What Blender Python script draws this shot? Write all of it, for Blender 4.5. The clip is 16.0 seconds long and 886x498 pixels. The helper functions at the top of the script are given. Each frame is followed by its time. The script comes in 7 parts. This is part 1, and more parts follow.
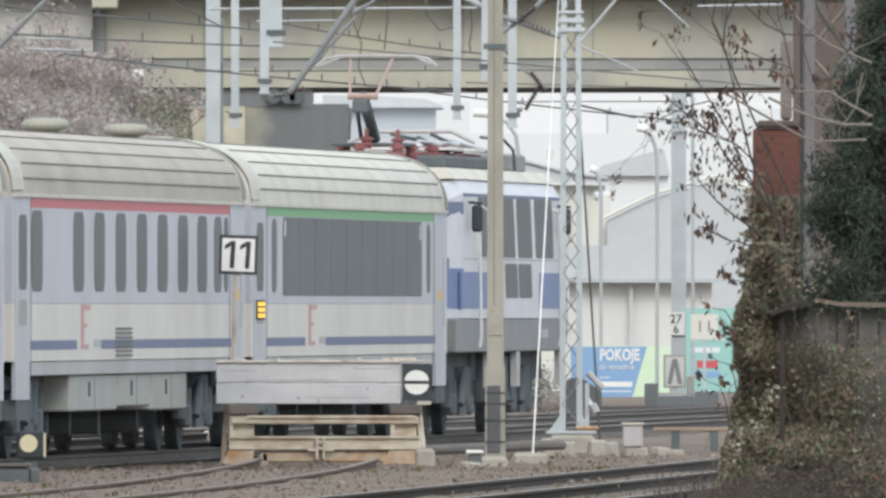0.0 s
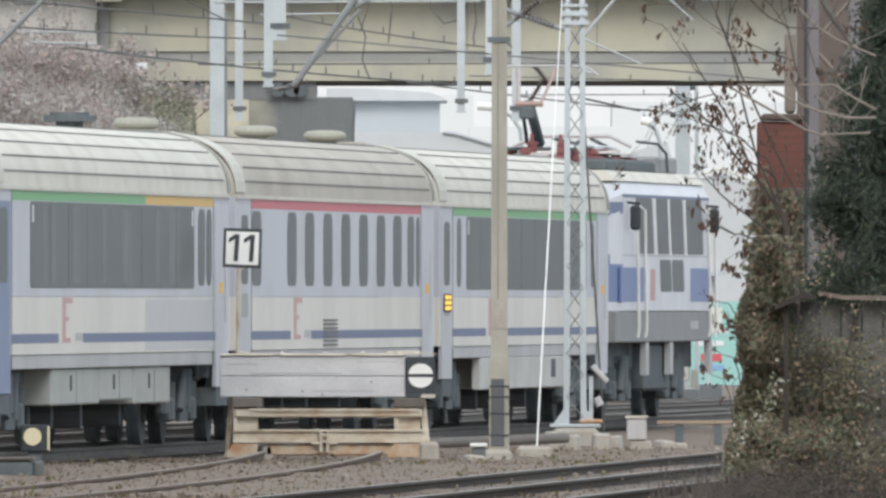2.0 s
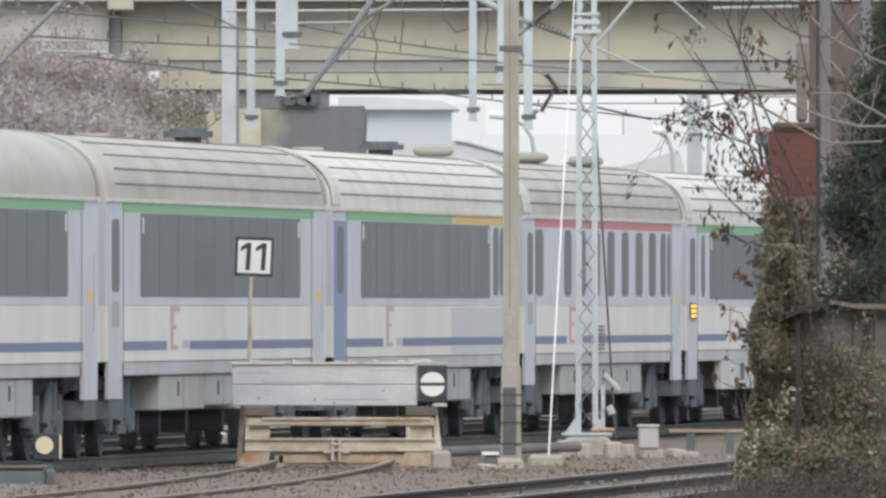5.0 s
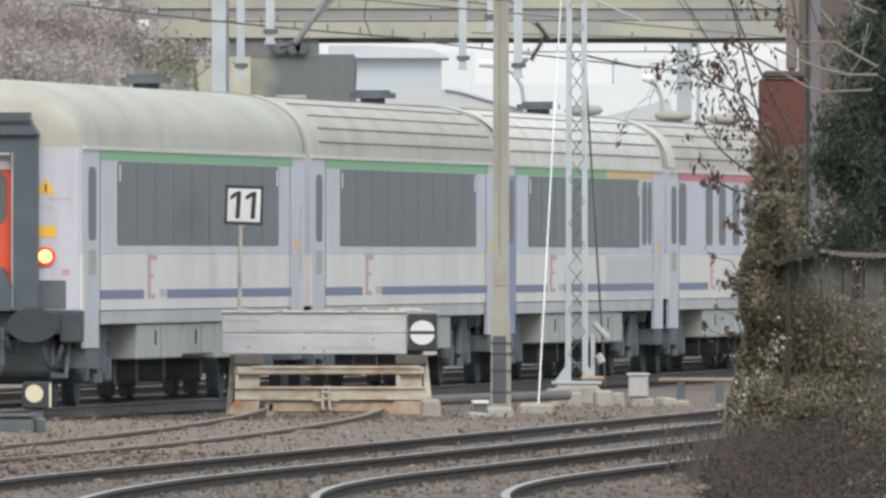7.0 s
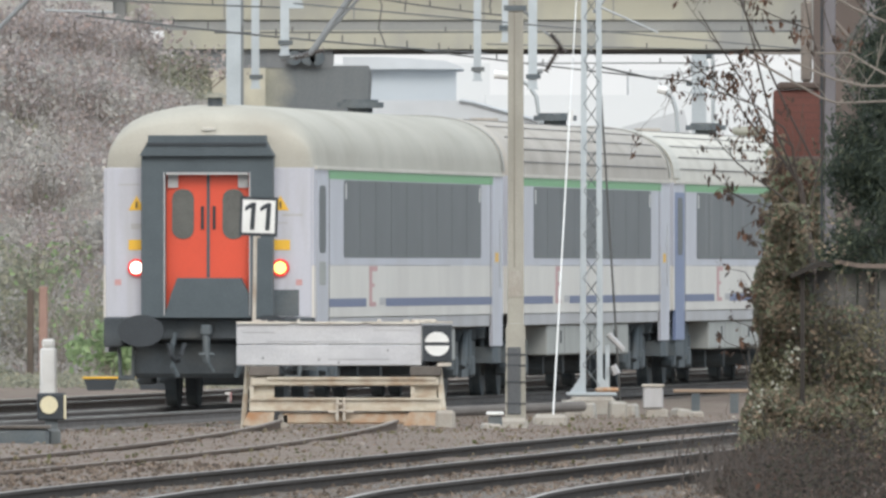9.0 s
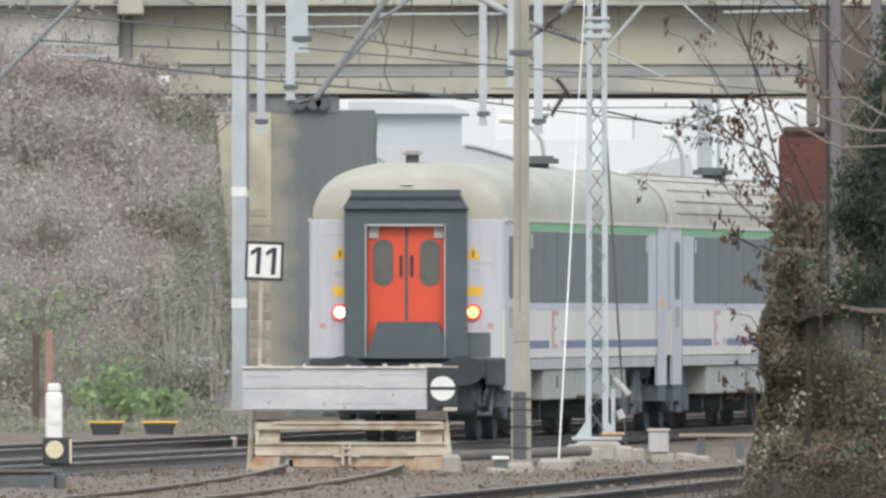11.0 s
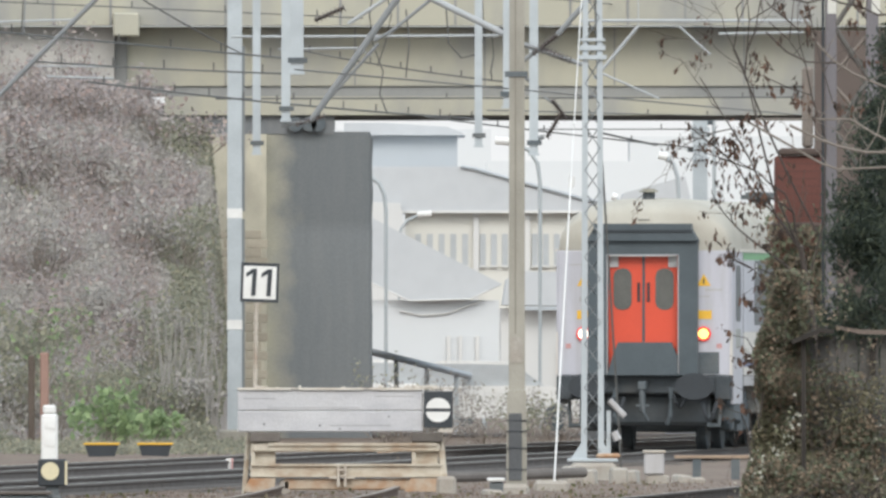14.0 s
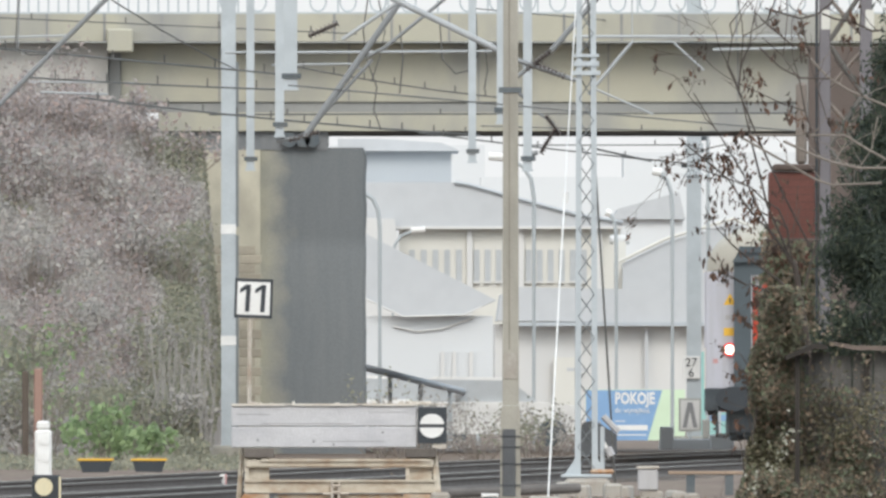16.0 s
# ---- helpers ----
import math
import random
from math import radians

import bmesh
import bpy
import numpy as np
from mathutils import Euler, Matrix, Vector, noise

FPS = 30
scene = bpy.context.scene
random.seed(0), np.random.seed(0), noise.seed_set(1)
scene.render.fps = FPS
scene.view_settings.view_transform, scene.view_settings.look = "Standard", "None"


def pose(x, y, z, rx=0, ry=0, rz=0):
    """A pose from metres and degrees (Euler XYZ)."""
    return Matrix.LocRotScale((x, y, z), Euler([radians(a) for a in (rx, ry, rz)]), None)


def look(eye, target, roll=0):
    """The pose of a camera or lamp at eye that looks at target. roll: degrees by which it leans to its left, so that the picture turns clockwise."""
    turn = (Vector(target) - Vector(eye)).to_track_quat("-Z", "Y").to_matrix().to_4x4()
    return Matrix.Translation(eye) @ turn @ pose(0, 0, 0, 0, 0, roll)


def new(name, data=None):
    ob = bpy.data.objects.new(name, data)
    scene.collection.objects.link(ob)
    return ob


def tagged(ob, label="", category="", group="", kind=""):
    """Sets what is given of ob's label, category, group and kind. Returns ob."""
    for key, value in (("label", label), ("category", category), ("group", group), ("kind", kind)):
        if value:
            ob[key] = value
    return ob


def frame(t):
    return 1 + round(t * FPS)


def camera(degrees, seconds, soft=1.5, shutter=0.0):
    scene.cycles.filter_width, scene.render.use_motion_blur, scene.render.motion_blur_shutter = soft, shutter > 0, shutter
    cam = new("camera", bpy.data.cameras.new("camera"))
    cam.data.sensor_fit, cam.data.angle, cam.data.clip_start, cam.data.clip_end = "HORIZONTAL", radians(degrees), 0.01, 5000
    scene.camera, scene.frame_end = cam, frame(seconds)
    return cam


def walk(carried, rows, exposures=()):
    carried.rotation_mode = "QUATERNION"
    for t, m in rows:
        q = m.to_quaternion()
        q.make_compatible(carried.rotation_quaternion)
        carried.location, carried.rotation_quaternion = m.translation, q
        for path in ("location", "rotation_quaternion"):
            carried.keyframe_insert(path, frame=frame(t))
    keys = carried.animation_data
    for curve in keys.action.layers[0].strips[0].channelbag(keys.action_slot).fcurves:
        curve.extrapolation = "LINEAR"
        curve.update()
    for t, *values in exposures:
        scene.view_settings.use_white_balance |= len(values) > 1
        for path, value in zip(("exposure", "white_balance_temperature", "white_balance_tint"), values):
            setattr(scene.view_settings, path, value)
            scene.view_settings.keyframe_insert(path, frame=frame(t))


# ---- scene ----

# ---------------------------------------------------------------- camera
# A very long lens on a tripod, about 300 m from the railway. It only pans and tilts.
EYE_Z = 1.9
cam = camera(2.165, 16.0, soft=2.75)
STEP = math.degrees(1 / 41500)


def aim(across, up):
    return pose(0, 0, EYE_Z, 90 + (33 + up) * STEP, 0, across * STEP)


walk(cam, [
    (0.0, aim(-36, 68)), (0.5, aim(-35, 67)), (1.0, aim(-32, 59)), (1.5, aim(-30, 58)), (2.0, aim(-29, 56)),
    (2.5, aim(-23, 58)), (3.0, aim(-17, 58)), (3.5, aim(-12, 58)), (4.0, aim(-9, 55)), (5.2, aim(-8, 80)), (6.1, aim(-12, 118)),
    (6.3, aim(-15, 101)), (6.5, aim(-23, 41)), (7.0, aim(-26, -20)), (7.5, aim(-23, -63)), (8.0, aim(0, -40)),
    (8.5, aim(0, -11)), (9.0, aim(0, 0)), (9.5, aim(-17, 51)), (10.0, aim(-15, 75)), (10.2, aim(7, 81)),
    (12.5, aim(13, 73)), (13.0, aim(25, 88)), (13.5, aim(13, 102)), (14.0, aim(2, 117)), (14.5, aim(5, 125)),
    (15.0, aim(2, 128)), (15.5, aim(-7, 139)), (16.0, aim(-9, 145))])

# ---------------------------------------------------------------- light
world = bpy.data.worlds.new("overcast_sky")
scene.world = world
world.use_nodes = True
wn = world.node_tree
for n in list(wn.nodes):
    wn.nodes.remove(n)
sky = wn.nodes.new("ShaderNodeTexSky")
sky.sky_type, sky.sun_disc = "NISHITA", False
sky.sun_elevation, sky.sun_rotation = radians(38), radians(200)
sky.air_density, sky.dust_density, sky.ozone_density = 1.0, 6.0, 1.0
cloud = wn.nodes.new("ShaderNodeMixRGB")
cloud.inputs[0].default_value = 0.72
cloud.inputs[2].default_value = (8.5, 9.6, 10.5, 1)
bg = wn.nodes.new("ShaderNodeBackground")
bg.inputs["Strength"].default_value = 0.13
out = wn.nodes.new("ShaderNodeOutputWorld")
wn.links.new(sky.outputs[0], cloud.inputs[1])
wn.links.new(cloud.outputs[0], bg.inputs[0])
wn.links.new(bg.outputs[0], out.inputs[0])

sun = new("sun", bpy.data.lights.new("sun", "SUN"))
sun.data.energy, sun.data.angle, sun.data.color = 1.2, radians(25), (1.0, 0.98, 0.95)
sun.matrix_basis = look((60, -120, 150), (0, 60, 0))
scene.view_settings.exposure = 0.3


# ---------------------------------------------------------------- materials
def material(name, base, rough=0.7, metal=0.0, vary=0.12, scale=3.0, fine=40.0, bump=0.0, dirt=None, dirt_amount=0.0,
             dirt_scale=(1, 1, 1), sheen=0.0, emit=None, emit_strength=0.0, spec=0.5, island=0.0, pieces=0.0):
    """Procedural paint, stone, soil and so on: the base colour with large and fine variation, dirt in patches and a bump."""
    m = bpy.data.materials.new(name)
    m.use_nodes = True
    t, n = m.node_tree, m.node_tree.nodes
    b = n["Principled BSDF"]
    b.inputs["Roughness"].default_value = rough
    b.inputs["Metallic"].default_value = metal
    b.inputs["Specular IOR Level"].default_value = spec
    b.inputs["Sheen Weight"].default_value = sheen
    co = n.new("ShaderNodeTexCoord")
    big, small = n.new("ShaderNodeTexNoise"), n.new("ShaderNodeTexNoise")
    big.inputs["Scale"].default_value, small.inputs["Scale"].default_value = scale, fine
    big.inputs["Detail"].default_value, small.inputs["Detail"].default_value = 4, 3
    t.links.new(co.outputs["Object"], big.inputs["Vector"])
    t.links.new(co.outputs["Object"], small.inputs["Vector"])
    add = n.new("ShaderNodeMath")
    add.operation = "ADD"
    t.links.new(big.outputs["Fac"], add.inputs[0])
    t.links.new(small.outputs["Fac"], add.inputs[1])
    value = n.new("ShaderNodeMapRange")
    value.inputs["From Min"].default_value, value.inputs["From Max"].default_value = 0.6, 1.4
    value.inputs["To Min"].default_value, value.inputs["To Max"].default_value = 1 - vary, 1 + vary
    t.links.new(add.outputs[0], value.inputs["Value"])
    fac = value.outputs[0]
    if island or pieces:
        g = n.new("ShaderNodeNewGeometry") if island else n.new("ShaderNodeObjectInfo")
        r = n.new("ShaderNodeMapRange")
        amount = island or pieces
        r.inputs["To Min"].default_value, r.inputs["To Max"].default_value = 1 - amount, 1 + amount
        t.links.new(g.outputs["Random Per Island" if island else "Random"], r.inputs["Value"])
        mul = n.new("ShaderNodeMath")
        mul.operation = "MULTIPLY"
        t.links.new(fac, mul.inputs[0])
        t.links.new(r.outputs[0], mul.inputs[1])
        fac = mul.outputs[0]
    tint = n.new("ShaderNodeVectorMath")
    tint.operation = "SCALE"
    tint.inputs[0].default_value = base
    t.links.new(fac, tint.inputs["Scale"])
    colour = tint.outputs[0]
    if dirt:
        mp = n.new("ShaderNodeMapping")
        mp.inputs["Scale"].default_value = dirt_scale
        t.links.new(co.outputs["Object"], mp.inputs["Vector"])
        st = n.new("ShaderNodeTexNoise")
        st.inputs["Scale"].default_value, st.inputs["Detail"].default_value = 2.2, 6
        t.links.new(mp.outputs[0], st.inputs["Vector"])
        rng = n.new("ShaderNodeMapRange")
        rng.inputs["From Min"].default_value, rng.inputs["From Max"].default_value = 0.42, 0.68
        rng.inputs["To Max"].default_value = dirt_amount
        t.links.new(st.outputs["Fac"], rng.inputs["Value"])
        mix = n.new("ShaderNodeMixRGB")
        mix.inputs[2].default_value = (*dirt, 1)
        t.links.new(rng.outputs[0], mix.inputs[0])
        t.links.new(colour, mix.inputs[1])
        colour = mix.outputs[0]
    t.links.new(colour, b.inputs["Base Color"])
    if bump:
        bp = n.new("ShaderNodeBump")
        bp.inputs["Strength"].default_value, bp.inputs["Distance"].default_value = bump, 0.02
        t.links.new(add.outputs[0], bp.inputs["Height"])
        t.links.new(bp.outputs[0], b.inputs["Normal"])
    if emit:
        b.inputs["Emission Color"].default_value = (*emit, 1)
        b.inputs["Emission Strength"].default_value = emit_strength
    return m


STREAK = (3.0, 0.35, 0.3)
M_ROOF_A = material("roof_grey_paint", (0.42, 0.40, 0.345), 0.85, vary=0.1, scale=1.2, dirt=(0.33, 0.305, 0.255), dirt_amount=0.7, dirt_scale=(0.5, 0.25, 0.5))
M_ROOF_B = material("roof_dusty_paint", (0.425, 0.39, 0.345), 0.85, vary=0.1, scale=1.2, dirt=(0.33, 0.295, 0.25), dirt_amount=0.7, dirt_scale=(0.5, 0.3, 0.5))
M_ROOF_C = material("roof_pale_paint", (0.575, 0.55, 0.49), 0.85, vary=0.08, scale=1.2, dirt=(0.46, 0.43, 0.375), dirt_amount=0.7, dirt_scale=(0.5, 0.5, 0.5))
M_VENT = material("olive_grey_vent_paint", (0.31, 0.305, 0.255), 0.85, vary=0.12)
M_SKIRT = material("pale_dusty_skirt_paint", (0.47, 0.465, 0.445), 0.7, vary=0.08, scale=1.0, dirt=(0.36, 0.35, 0.33), dirt_amount=0.7, dirt_scale=STREAK)
M_ROOFPALE = material("smooth_pale_roof_end_paint", (0.53, 0.515, 0.46), 0.75, vary=0.06, scale=1.2, dirt=(0.44, 0.42, 0.37), dirt_amount=0.5)
M_ROOFEND = material("grey_roof_end_paint", (0.305, 0.305, 0.28), 0.8, vary=0.1, scale=1.2, dirt=(0.25, 0.245, 0.225), dirt_amount=0.6)
M_TRI = material("yellow_sign_paint", (0.72, 0.42, 0.04), 0.5, vary=0.08)
M_RIB = material("dark_line_grey", (0.17, 0.165, 0.16), 0.85, vary=0.1)
M_LILAC = material("lilac_grey_paint", (0.455, 0.458, 0.503), 0.4, vary=0.06, scale=1.0, dirt=(0.375, 0.368, 0.38), dirt_amount=0.6, dirt_scale=STREAK)
M_CREAM = material("cream_white_paint", (0.622, 0.592, 0.54), 0.5, vary=0.06, scale=1.0, dirt=(0.52, 0.485, 0.445), dirt_amount=0.6, dirt_scale=STREAK)
M_SILL = material("lower_grey_paint", (0.415, 0.408, 0.41), 0.55, vary=0.07, scale=1.0, dirt=(0.31, 0.295, 0.285), dirt_amount=0.6, dirt_scale=STREAK)
M_PATCH = material("grey_patch_paint", (0.455, 0.445, 0.445), 0.45, vary=0.05)
M_BLUE = material("dark_blue_paint", (0.105, 0.13, 0.225), 0.5, vary=0.08)
M_BLUE_LIGHT = material("royal_blue_paint", (0.13, 0.18, 0.345), 0.45, vary=0.08)
M_GREEN = material("green_band_paint", (0.13, 0.36, 0.14), 0.45, vary=0.06)
M_YELLOW = material("yellow_band_paint", (0.62, 0.38, 0.08), 0.45, vary=0.06)
M_RED = material("red_band_paint", (0.50, 0.09, 0.11), 0.45, vary=0.06)
M_ORANGE = material("orange_red_door_paint", (0.62, 0.075, 0.035), 0.4, vary=0.06)
M_GLASS = material("tinted_window_glass", (0.10, 0.108, 0.11), 0.45, vary=0.2, scale=0.7, spec=0.2)
# Haze is put into these two dark tones and into the rubber's sheen.
M_RUBBER = material("black_rubber", (0.088, 0.106, 0.117), 0.85, vary=0.15, sheen=0.1, spec=0.2)
M_UNDER = material("hazed_dusty_steel", (0.105, 0.122, 0.132), 0.9, vary=0.25, spec=0.2, dirt=(0.155, 0.158, 0.152), dirt_amount=0.6)
M_DARKSTEEL = material("dark_grimy_steel", (0.072, 0.082, 0.09), 0.9, vary=0.25, spec=0.15, dirt=(0.11, 0.113, 0.11), dirt_amount=0.6)
M_BOXGREY = material("dusty_box_paint", (0.355, 0.36, 0.335), 0.8, vary=0.08, scale=1.5, dirt=(0.28, 0.28, 0.26), dirt_amount=0.5, dirt_scale=(1, 0.6, 1))
M_CURTAIN = material("dim_curtain", (0.16, 0.165, 0.165), 0.6, vary=0.2)
M_CHROME = material("bare_steel", (0.55, 0.56, 0.57), 0.35, metal=0.8, vary=0.1)
M_WHITE = material("white_paint", (0.72, 0.72, 0.70), 0.55, vary=0.06, dirt=(0.5, 0.49, 0.46), dirt_amount=0.4)
M_BLACK = material("black_paint", (0.048, 0.054, 0.06), 0.7, vary=0.15, spec=0.2)
M_TAIL_WHITE = material("tail_lamp_lens", (0.9, 0.8, 0.7), 0.3, emit=(1.0, 0.86, 0.72), emit_strength=2.4)
M_TAIL_RED = material("tail_lamp_rim", (0.5, 0.02, 0.02), 0.3, emit=(1.0, 0.03, 0.02), emit_strength=0.4)
M_AMBER = material("amber_display", (0.7, 0.4, 0.02), 0.4, emit=(1.0, 0.55, 0.02), emit_strength=0.8)
M_CONCRETE = material("weathered_concrete", (0.34, 0.325, 0.28), 0.9, vary=0.12, bump=0.4, dirt=(0.2, 0.19, 0.16), dirt_amount=0.6, dirt_scale=(1.5, 1.5, 0.3))
M_GALV = material("galvanised_steel", (0.42, 0.46, 0.48), 0.6, vary=0.1, scale=2, dirt=(0.33, 0.36, 0.38), dirt_amount=0.5)
M_TIMBER = material("grey_weathered_timber", (0.50, 0.50, 0.51), 0.85, vary=0.16, scale=1.5, bump=0.4, dirt=(0.38, 0.38, 0.40), dirt_amount=0.55, dirt_scale=(0.8, 2, 2))
M_FRAME = material("cream_flaking_steel", (0.49, 0.445, 0.365), 0.85, vary=0.14, scale=4, dirt=(0.30, 0.205, 0.13), dirt_amount=0.75, dirt_scale=(1.5, 2, 3))
M_RUST = material("rusty_cream_steel", (0.43, 0.35, 0.265), 0.85, vary=0.18, scale=4, dirt=(0.34, 0.155, 0.06), dirt_amount=0.95, dirt_scale=(2, 2, 2))
# Paler than the near rails: distance haze is put into this rust colour.
M_RAIL = material("hazed_rail_side_rust", (0.145, 0.134, 0.126), 0.95, vary=0.25, spec=0.15)
M_RAILRUST = material("dull_brown_rail_head", (0.24, 0.205, 0.175), 0.8, vary=0.2)
M_RAILNEAR = material("near_rail_side_rust", (0.085, 0.076, 0.07), 0.95, vary=0.25, spec=0.1)
M_RAILSTUB = material("brown_stub_rail_rust", (0.15, 0.118, 0.098), 0.95, vary=0.25, spec=0.1)
M_RAILWORN = material("worn_brown_rail_head", (0.27, 0.25, 0.225), 0.55, vary=0.2, scale=2, dirt=(0.19, 0.16, 0.135), dirt_amount=0.6)
M_RAILTOP = material("polished_rail_head", (0.50, 0.485, 0.44), 0.5, metal=0.2, vary=0.1)
M_SLEEPER = material("oily_sleeper", (0.13, 0.115, 0.102), 0.9, vary=0.25, pieces=0.2)
M_GROUND = material("ballast_soil", (0.150, 0.108, 0.084), 0.95, vary=0.45, scale=1.2, fine=18, bump=0.8, dirt=(0.185, 0.155, 0.115), dirt_amount=0.7, dirt_scale=(0.8, 0.3, 1))


def haze_graded_ballast(m):
    """Haze put into colour: near ballast darker, with a ragged border towards the yard."""
    t, n = m.node_tree, m.node_tree.nodes
    b = n["Principled BSDF"]
    old = b.inputs["Base Color"].links[0].from_socket
    co = n.new("ShaderNodeTexCoord")
    xyz = n.new("ShaderNodeSeparateXYZ")
    t.links.new(co.outputs["Object"], xyz.inputs[0])
    rag = n.new("ShaderNodeTexNoise")
    rag.inputs["Scale"].default_value, rag.inputs["Detail"].default_value = 0.35, 6
    t.links.new(co.outputs["Object"], rag.inputs["Vector"])
    add = n.new("ShaderNodeMath")
    add.operation = "MULTIPLY_ADD"
    add.inputs[1].default_value = 60
    t.links.new(rag.outputs["Fac"], add.inputs[0])
    t.links.new(xyz.outputs[1], add.inputs[2])
    rng = n.new("ShaderNodeMapRange")
    rng.inputs["From Min"].default_value, rng.inputs["From Max"].default_value = 228, 264
    rng.inputs["To Min"].default_value, rng.inputs["To Max"].default_value = 1, 0
    t.links.new(add.outputs[0], rng.inputs["Value"])
    grain = n.new("ShaderNodeTexNoise")
    grain.inputs["Scale"].default_value, grain.inputs["Detail"].default_value = 9, 5
    t.links.new(co.outputs["Object"], grain.inputs["Vector"])
    near_tone = n.new("ShaderNodeMixRGB")
    near_tone.inputs[1].default_value, near_tone.inputs[2].default_value = (0.048, 0.040, 0.034, 1), (0.135, 0.100, 0.076, 1)
    t.links.new(grain.outputs["Fac"], near_tone.inputs[0])
    mix = n.new("ShaderNodeMixRGB")
    t.links.new(rng.outputs[0], mix.inputs[0])
    t.links.new(old, mix.inputs[1])
    t.links.new(near_tone.outputs[0], mix.inputs[2])
    t.links.new(mix.outputs[0], b.inputs["Base Color"])


haze_graded_ballast(M_GROUND)
M_BRIDGE = material("yellow_bridge_concrete", (0.405, 0.39, 0.315), 0.9, vary=0.10, scale=0.5, dirt=(0.262, 0.266, 0.26), dirt_amount=0.9, dirt_scale=(0.30, 1, 0.16))
M_STRIPE = material("stain_and_shade_concrete", (0.27, 0.272, 0.262), 0.95, vary=0.12, scale=0.6, dirt=(0.21, 0.215, 0.215), dirt_amount=0.7, dirt_scale=(0.5, 1, 0.3))
# Dark concrete below the girder, with the shade there put into the colour.
M_GAPSHADE = material("gap_shade_concrete", (0.165, 0.175, 0.183), 0.95, vary=0.2, scale=0.8, dirt=(0.22, 0.222, 0.218), dirt_amount=0.6, dirt_scale=(2, 2, 0.4))
M_BRICK = material("red_brick", (0.145, 0.06, 0.048), 0.9, vary=0.2, scale=2, pieces=0.25)


# ---------------------------------------------------------------- mesh helpers
def box(bm, x0, x1, y0, y1, z0, z1, bevel=0.0):
    r = bmesh.ops.create_cube(bm, size=1.0)
    vs = r["verts"]
    for v in vs:
        v.co = Vector(((x0 + x1) / 2 + v.co.x * (x1 - x0), (y0 + y1) / 2 + v.co.y * (y1 - y0), (z0 + z1) / 2 + v.co.z * (z1 - z0)))
    if bevel:
        es = list({e for v in vs for e in v.link_edges})
        bmesh.ops.bevel(bm, geom=es, offset=bevel, segments=1, affect="EDGES")
    return bm


def boxes(*dims, bevel=0.0):
    bm = bmesh.new()
    for d in dims:
        box(bm, *d, bevel=bevel)
    return bm


def rod(bm, a, b, r0, r1=None, seg=8):
    a, b = Vector(a), Vector(b)
    d = b - a
    m = Matrix.Translation((a + b) / 2) @ d.to_track_quat("Z", "Y").to_matrix().to_4x4()
    bmesh.ops.create_cone(bm, cap_ends=True, segments=seg, radius1=r0, radius2=r0 if r1 is None else r1, depth=d.length, matrix=m)
    return bm


def rods(*list_, seg=8):
    bm = bmesh.new()
    for a, b, r in list_:
        rod(bm, a, b, r, seg=seg)
    return bm


def line(points, r, seg=6):
    """A tube through the points, in one connected piece."""
    pts = [Vector(q) for q in points]
    bm = bmesh.new()
    rings = []
    for i, q in enumerate(pts):
        d = (pts[min(i + 1, len(pts) - 1)] - pts[max(i - 1, 0)]).normalized()
        m = d.to_track_quat("Z", "Y").to_matrix()
        rings.append([bm.verts.new(q + m @ Vector((r * math.cos(2 * math.pi * k / seg), r * math.sin(2 * math.pi * k / seg), 0))) for k in range(seg)])
    for u, v in zip(rings, rings[1:]):
        for k in range(seg):
            j = (k + 1) % seg
            bm.faces.new((u[k], u[j], v[j], v[k]))
    bm.faces.new(rings[0])
    bm.faces.new(rings[-1])
    bmesh.ops.recalc_face_normals(bm, faces=bm.faces)
    return bm


def extrude(profile, y0, y1, bm=None, axis="y"):
    """A closed profile of (across, up) pairs, drawn along y (or x)."""
    bm = bm or bmesh.new()
    if axis == "y":
        a = [bm.verts.new((p, y0, q)) for p, q in profile]
        b = [bm.verts.new((p, y1, q)) for p, q in profile]
    else:
        a = [bm.verts.new((y0, p, q)) for p, q in profile]
        b = [bm.verts.new((y1, p, q)) for p, q in profile]
    k = len(profile)
    for i in range(k):
        j = (i + 1) % k
        bm.faces.new((a[i], a[j], b[j], b[i]))
    bm.faces.new(a)
    bm.faces.new(b)
    bmesh.ops.recalc_face_normals(bm, faces=bm.faces)
    return bm


def mesh_of(name, bm, mat, smooth=False):
    me = bpy.data.meshes.new(name)
    bm.to_mesh(me)
    bm.free()
    me.materials.append(mat)
    if smooth:
        for p in me.polygons:
            p.use_smooth = True
    return me


def part(name, bm, mat, parent=None, label="", smooth=False):
    """One mesh object under its thing. A pair (near, far) makes two parts and returns the near one."""
    if isinstance(bm, tuple):
        part(name, bm[1], mat, parent, label, smooth)
        bm = bm[0]
    ob = new(name, mesh_of(name, bm, mat, smooth))
    if parent:
        ob.parent = parent
    if label:
        tagged(ob, label)
    return ob


def thing(name, label, category, m=None, group="", kind=""):
    ob = tagged(new(name), label, category, group, kind)
    if m:
        ob.matrix_basis = m
    return ob


# ---------------------------------------------------------------- plan: the railway line of the train
def line_x(y):
    return -35.1 + 0.1 * y + (1.45e-4 * (y - 365) ** 2 if y > 365 else 0)


def line_slope(y):
    return 0.1 + (2.9e-4 * (y - 365) if y > 365 else 0)


def on_line(y):
    return pose(line_x(y), y, 0, 0, 0, -math.degrees(math.atan(line_slope(y))))


# ---------------------------------------------------------------- ground, sky, distance
def ground_z(y):
    """The ballast lies high on the near sidings and lower along the main line."""
    return float(np.interp(y, [150, 284, 300], [-0.105, -0.115, -0.19]))


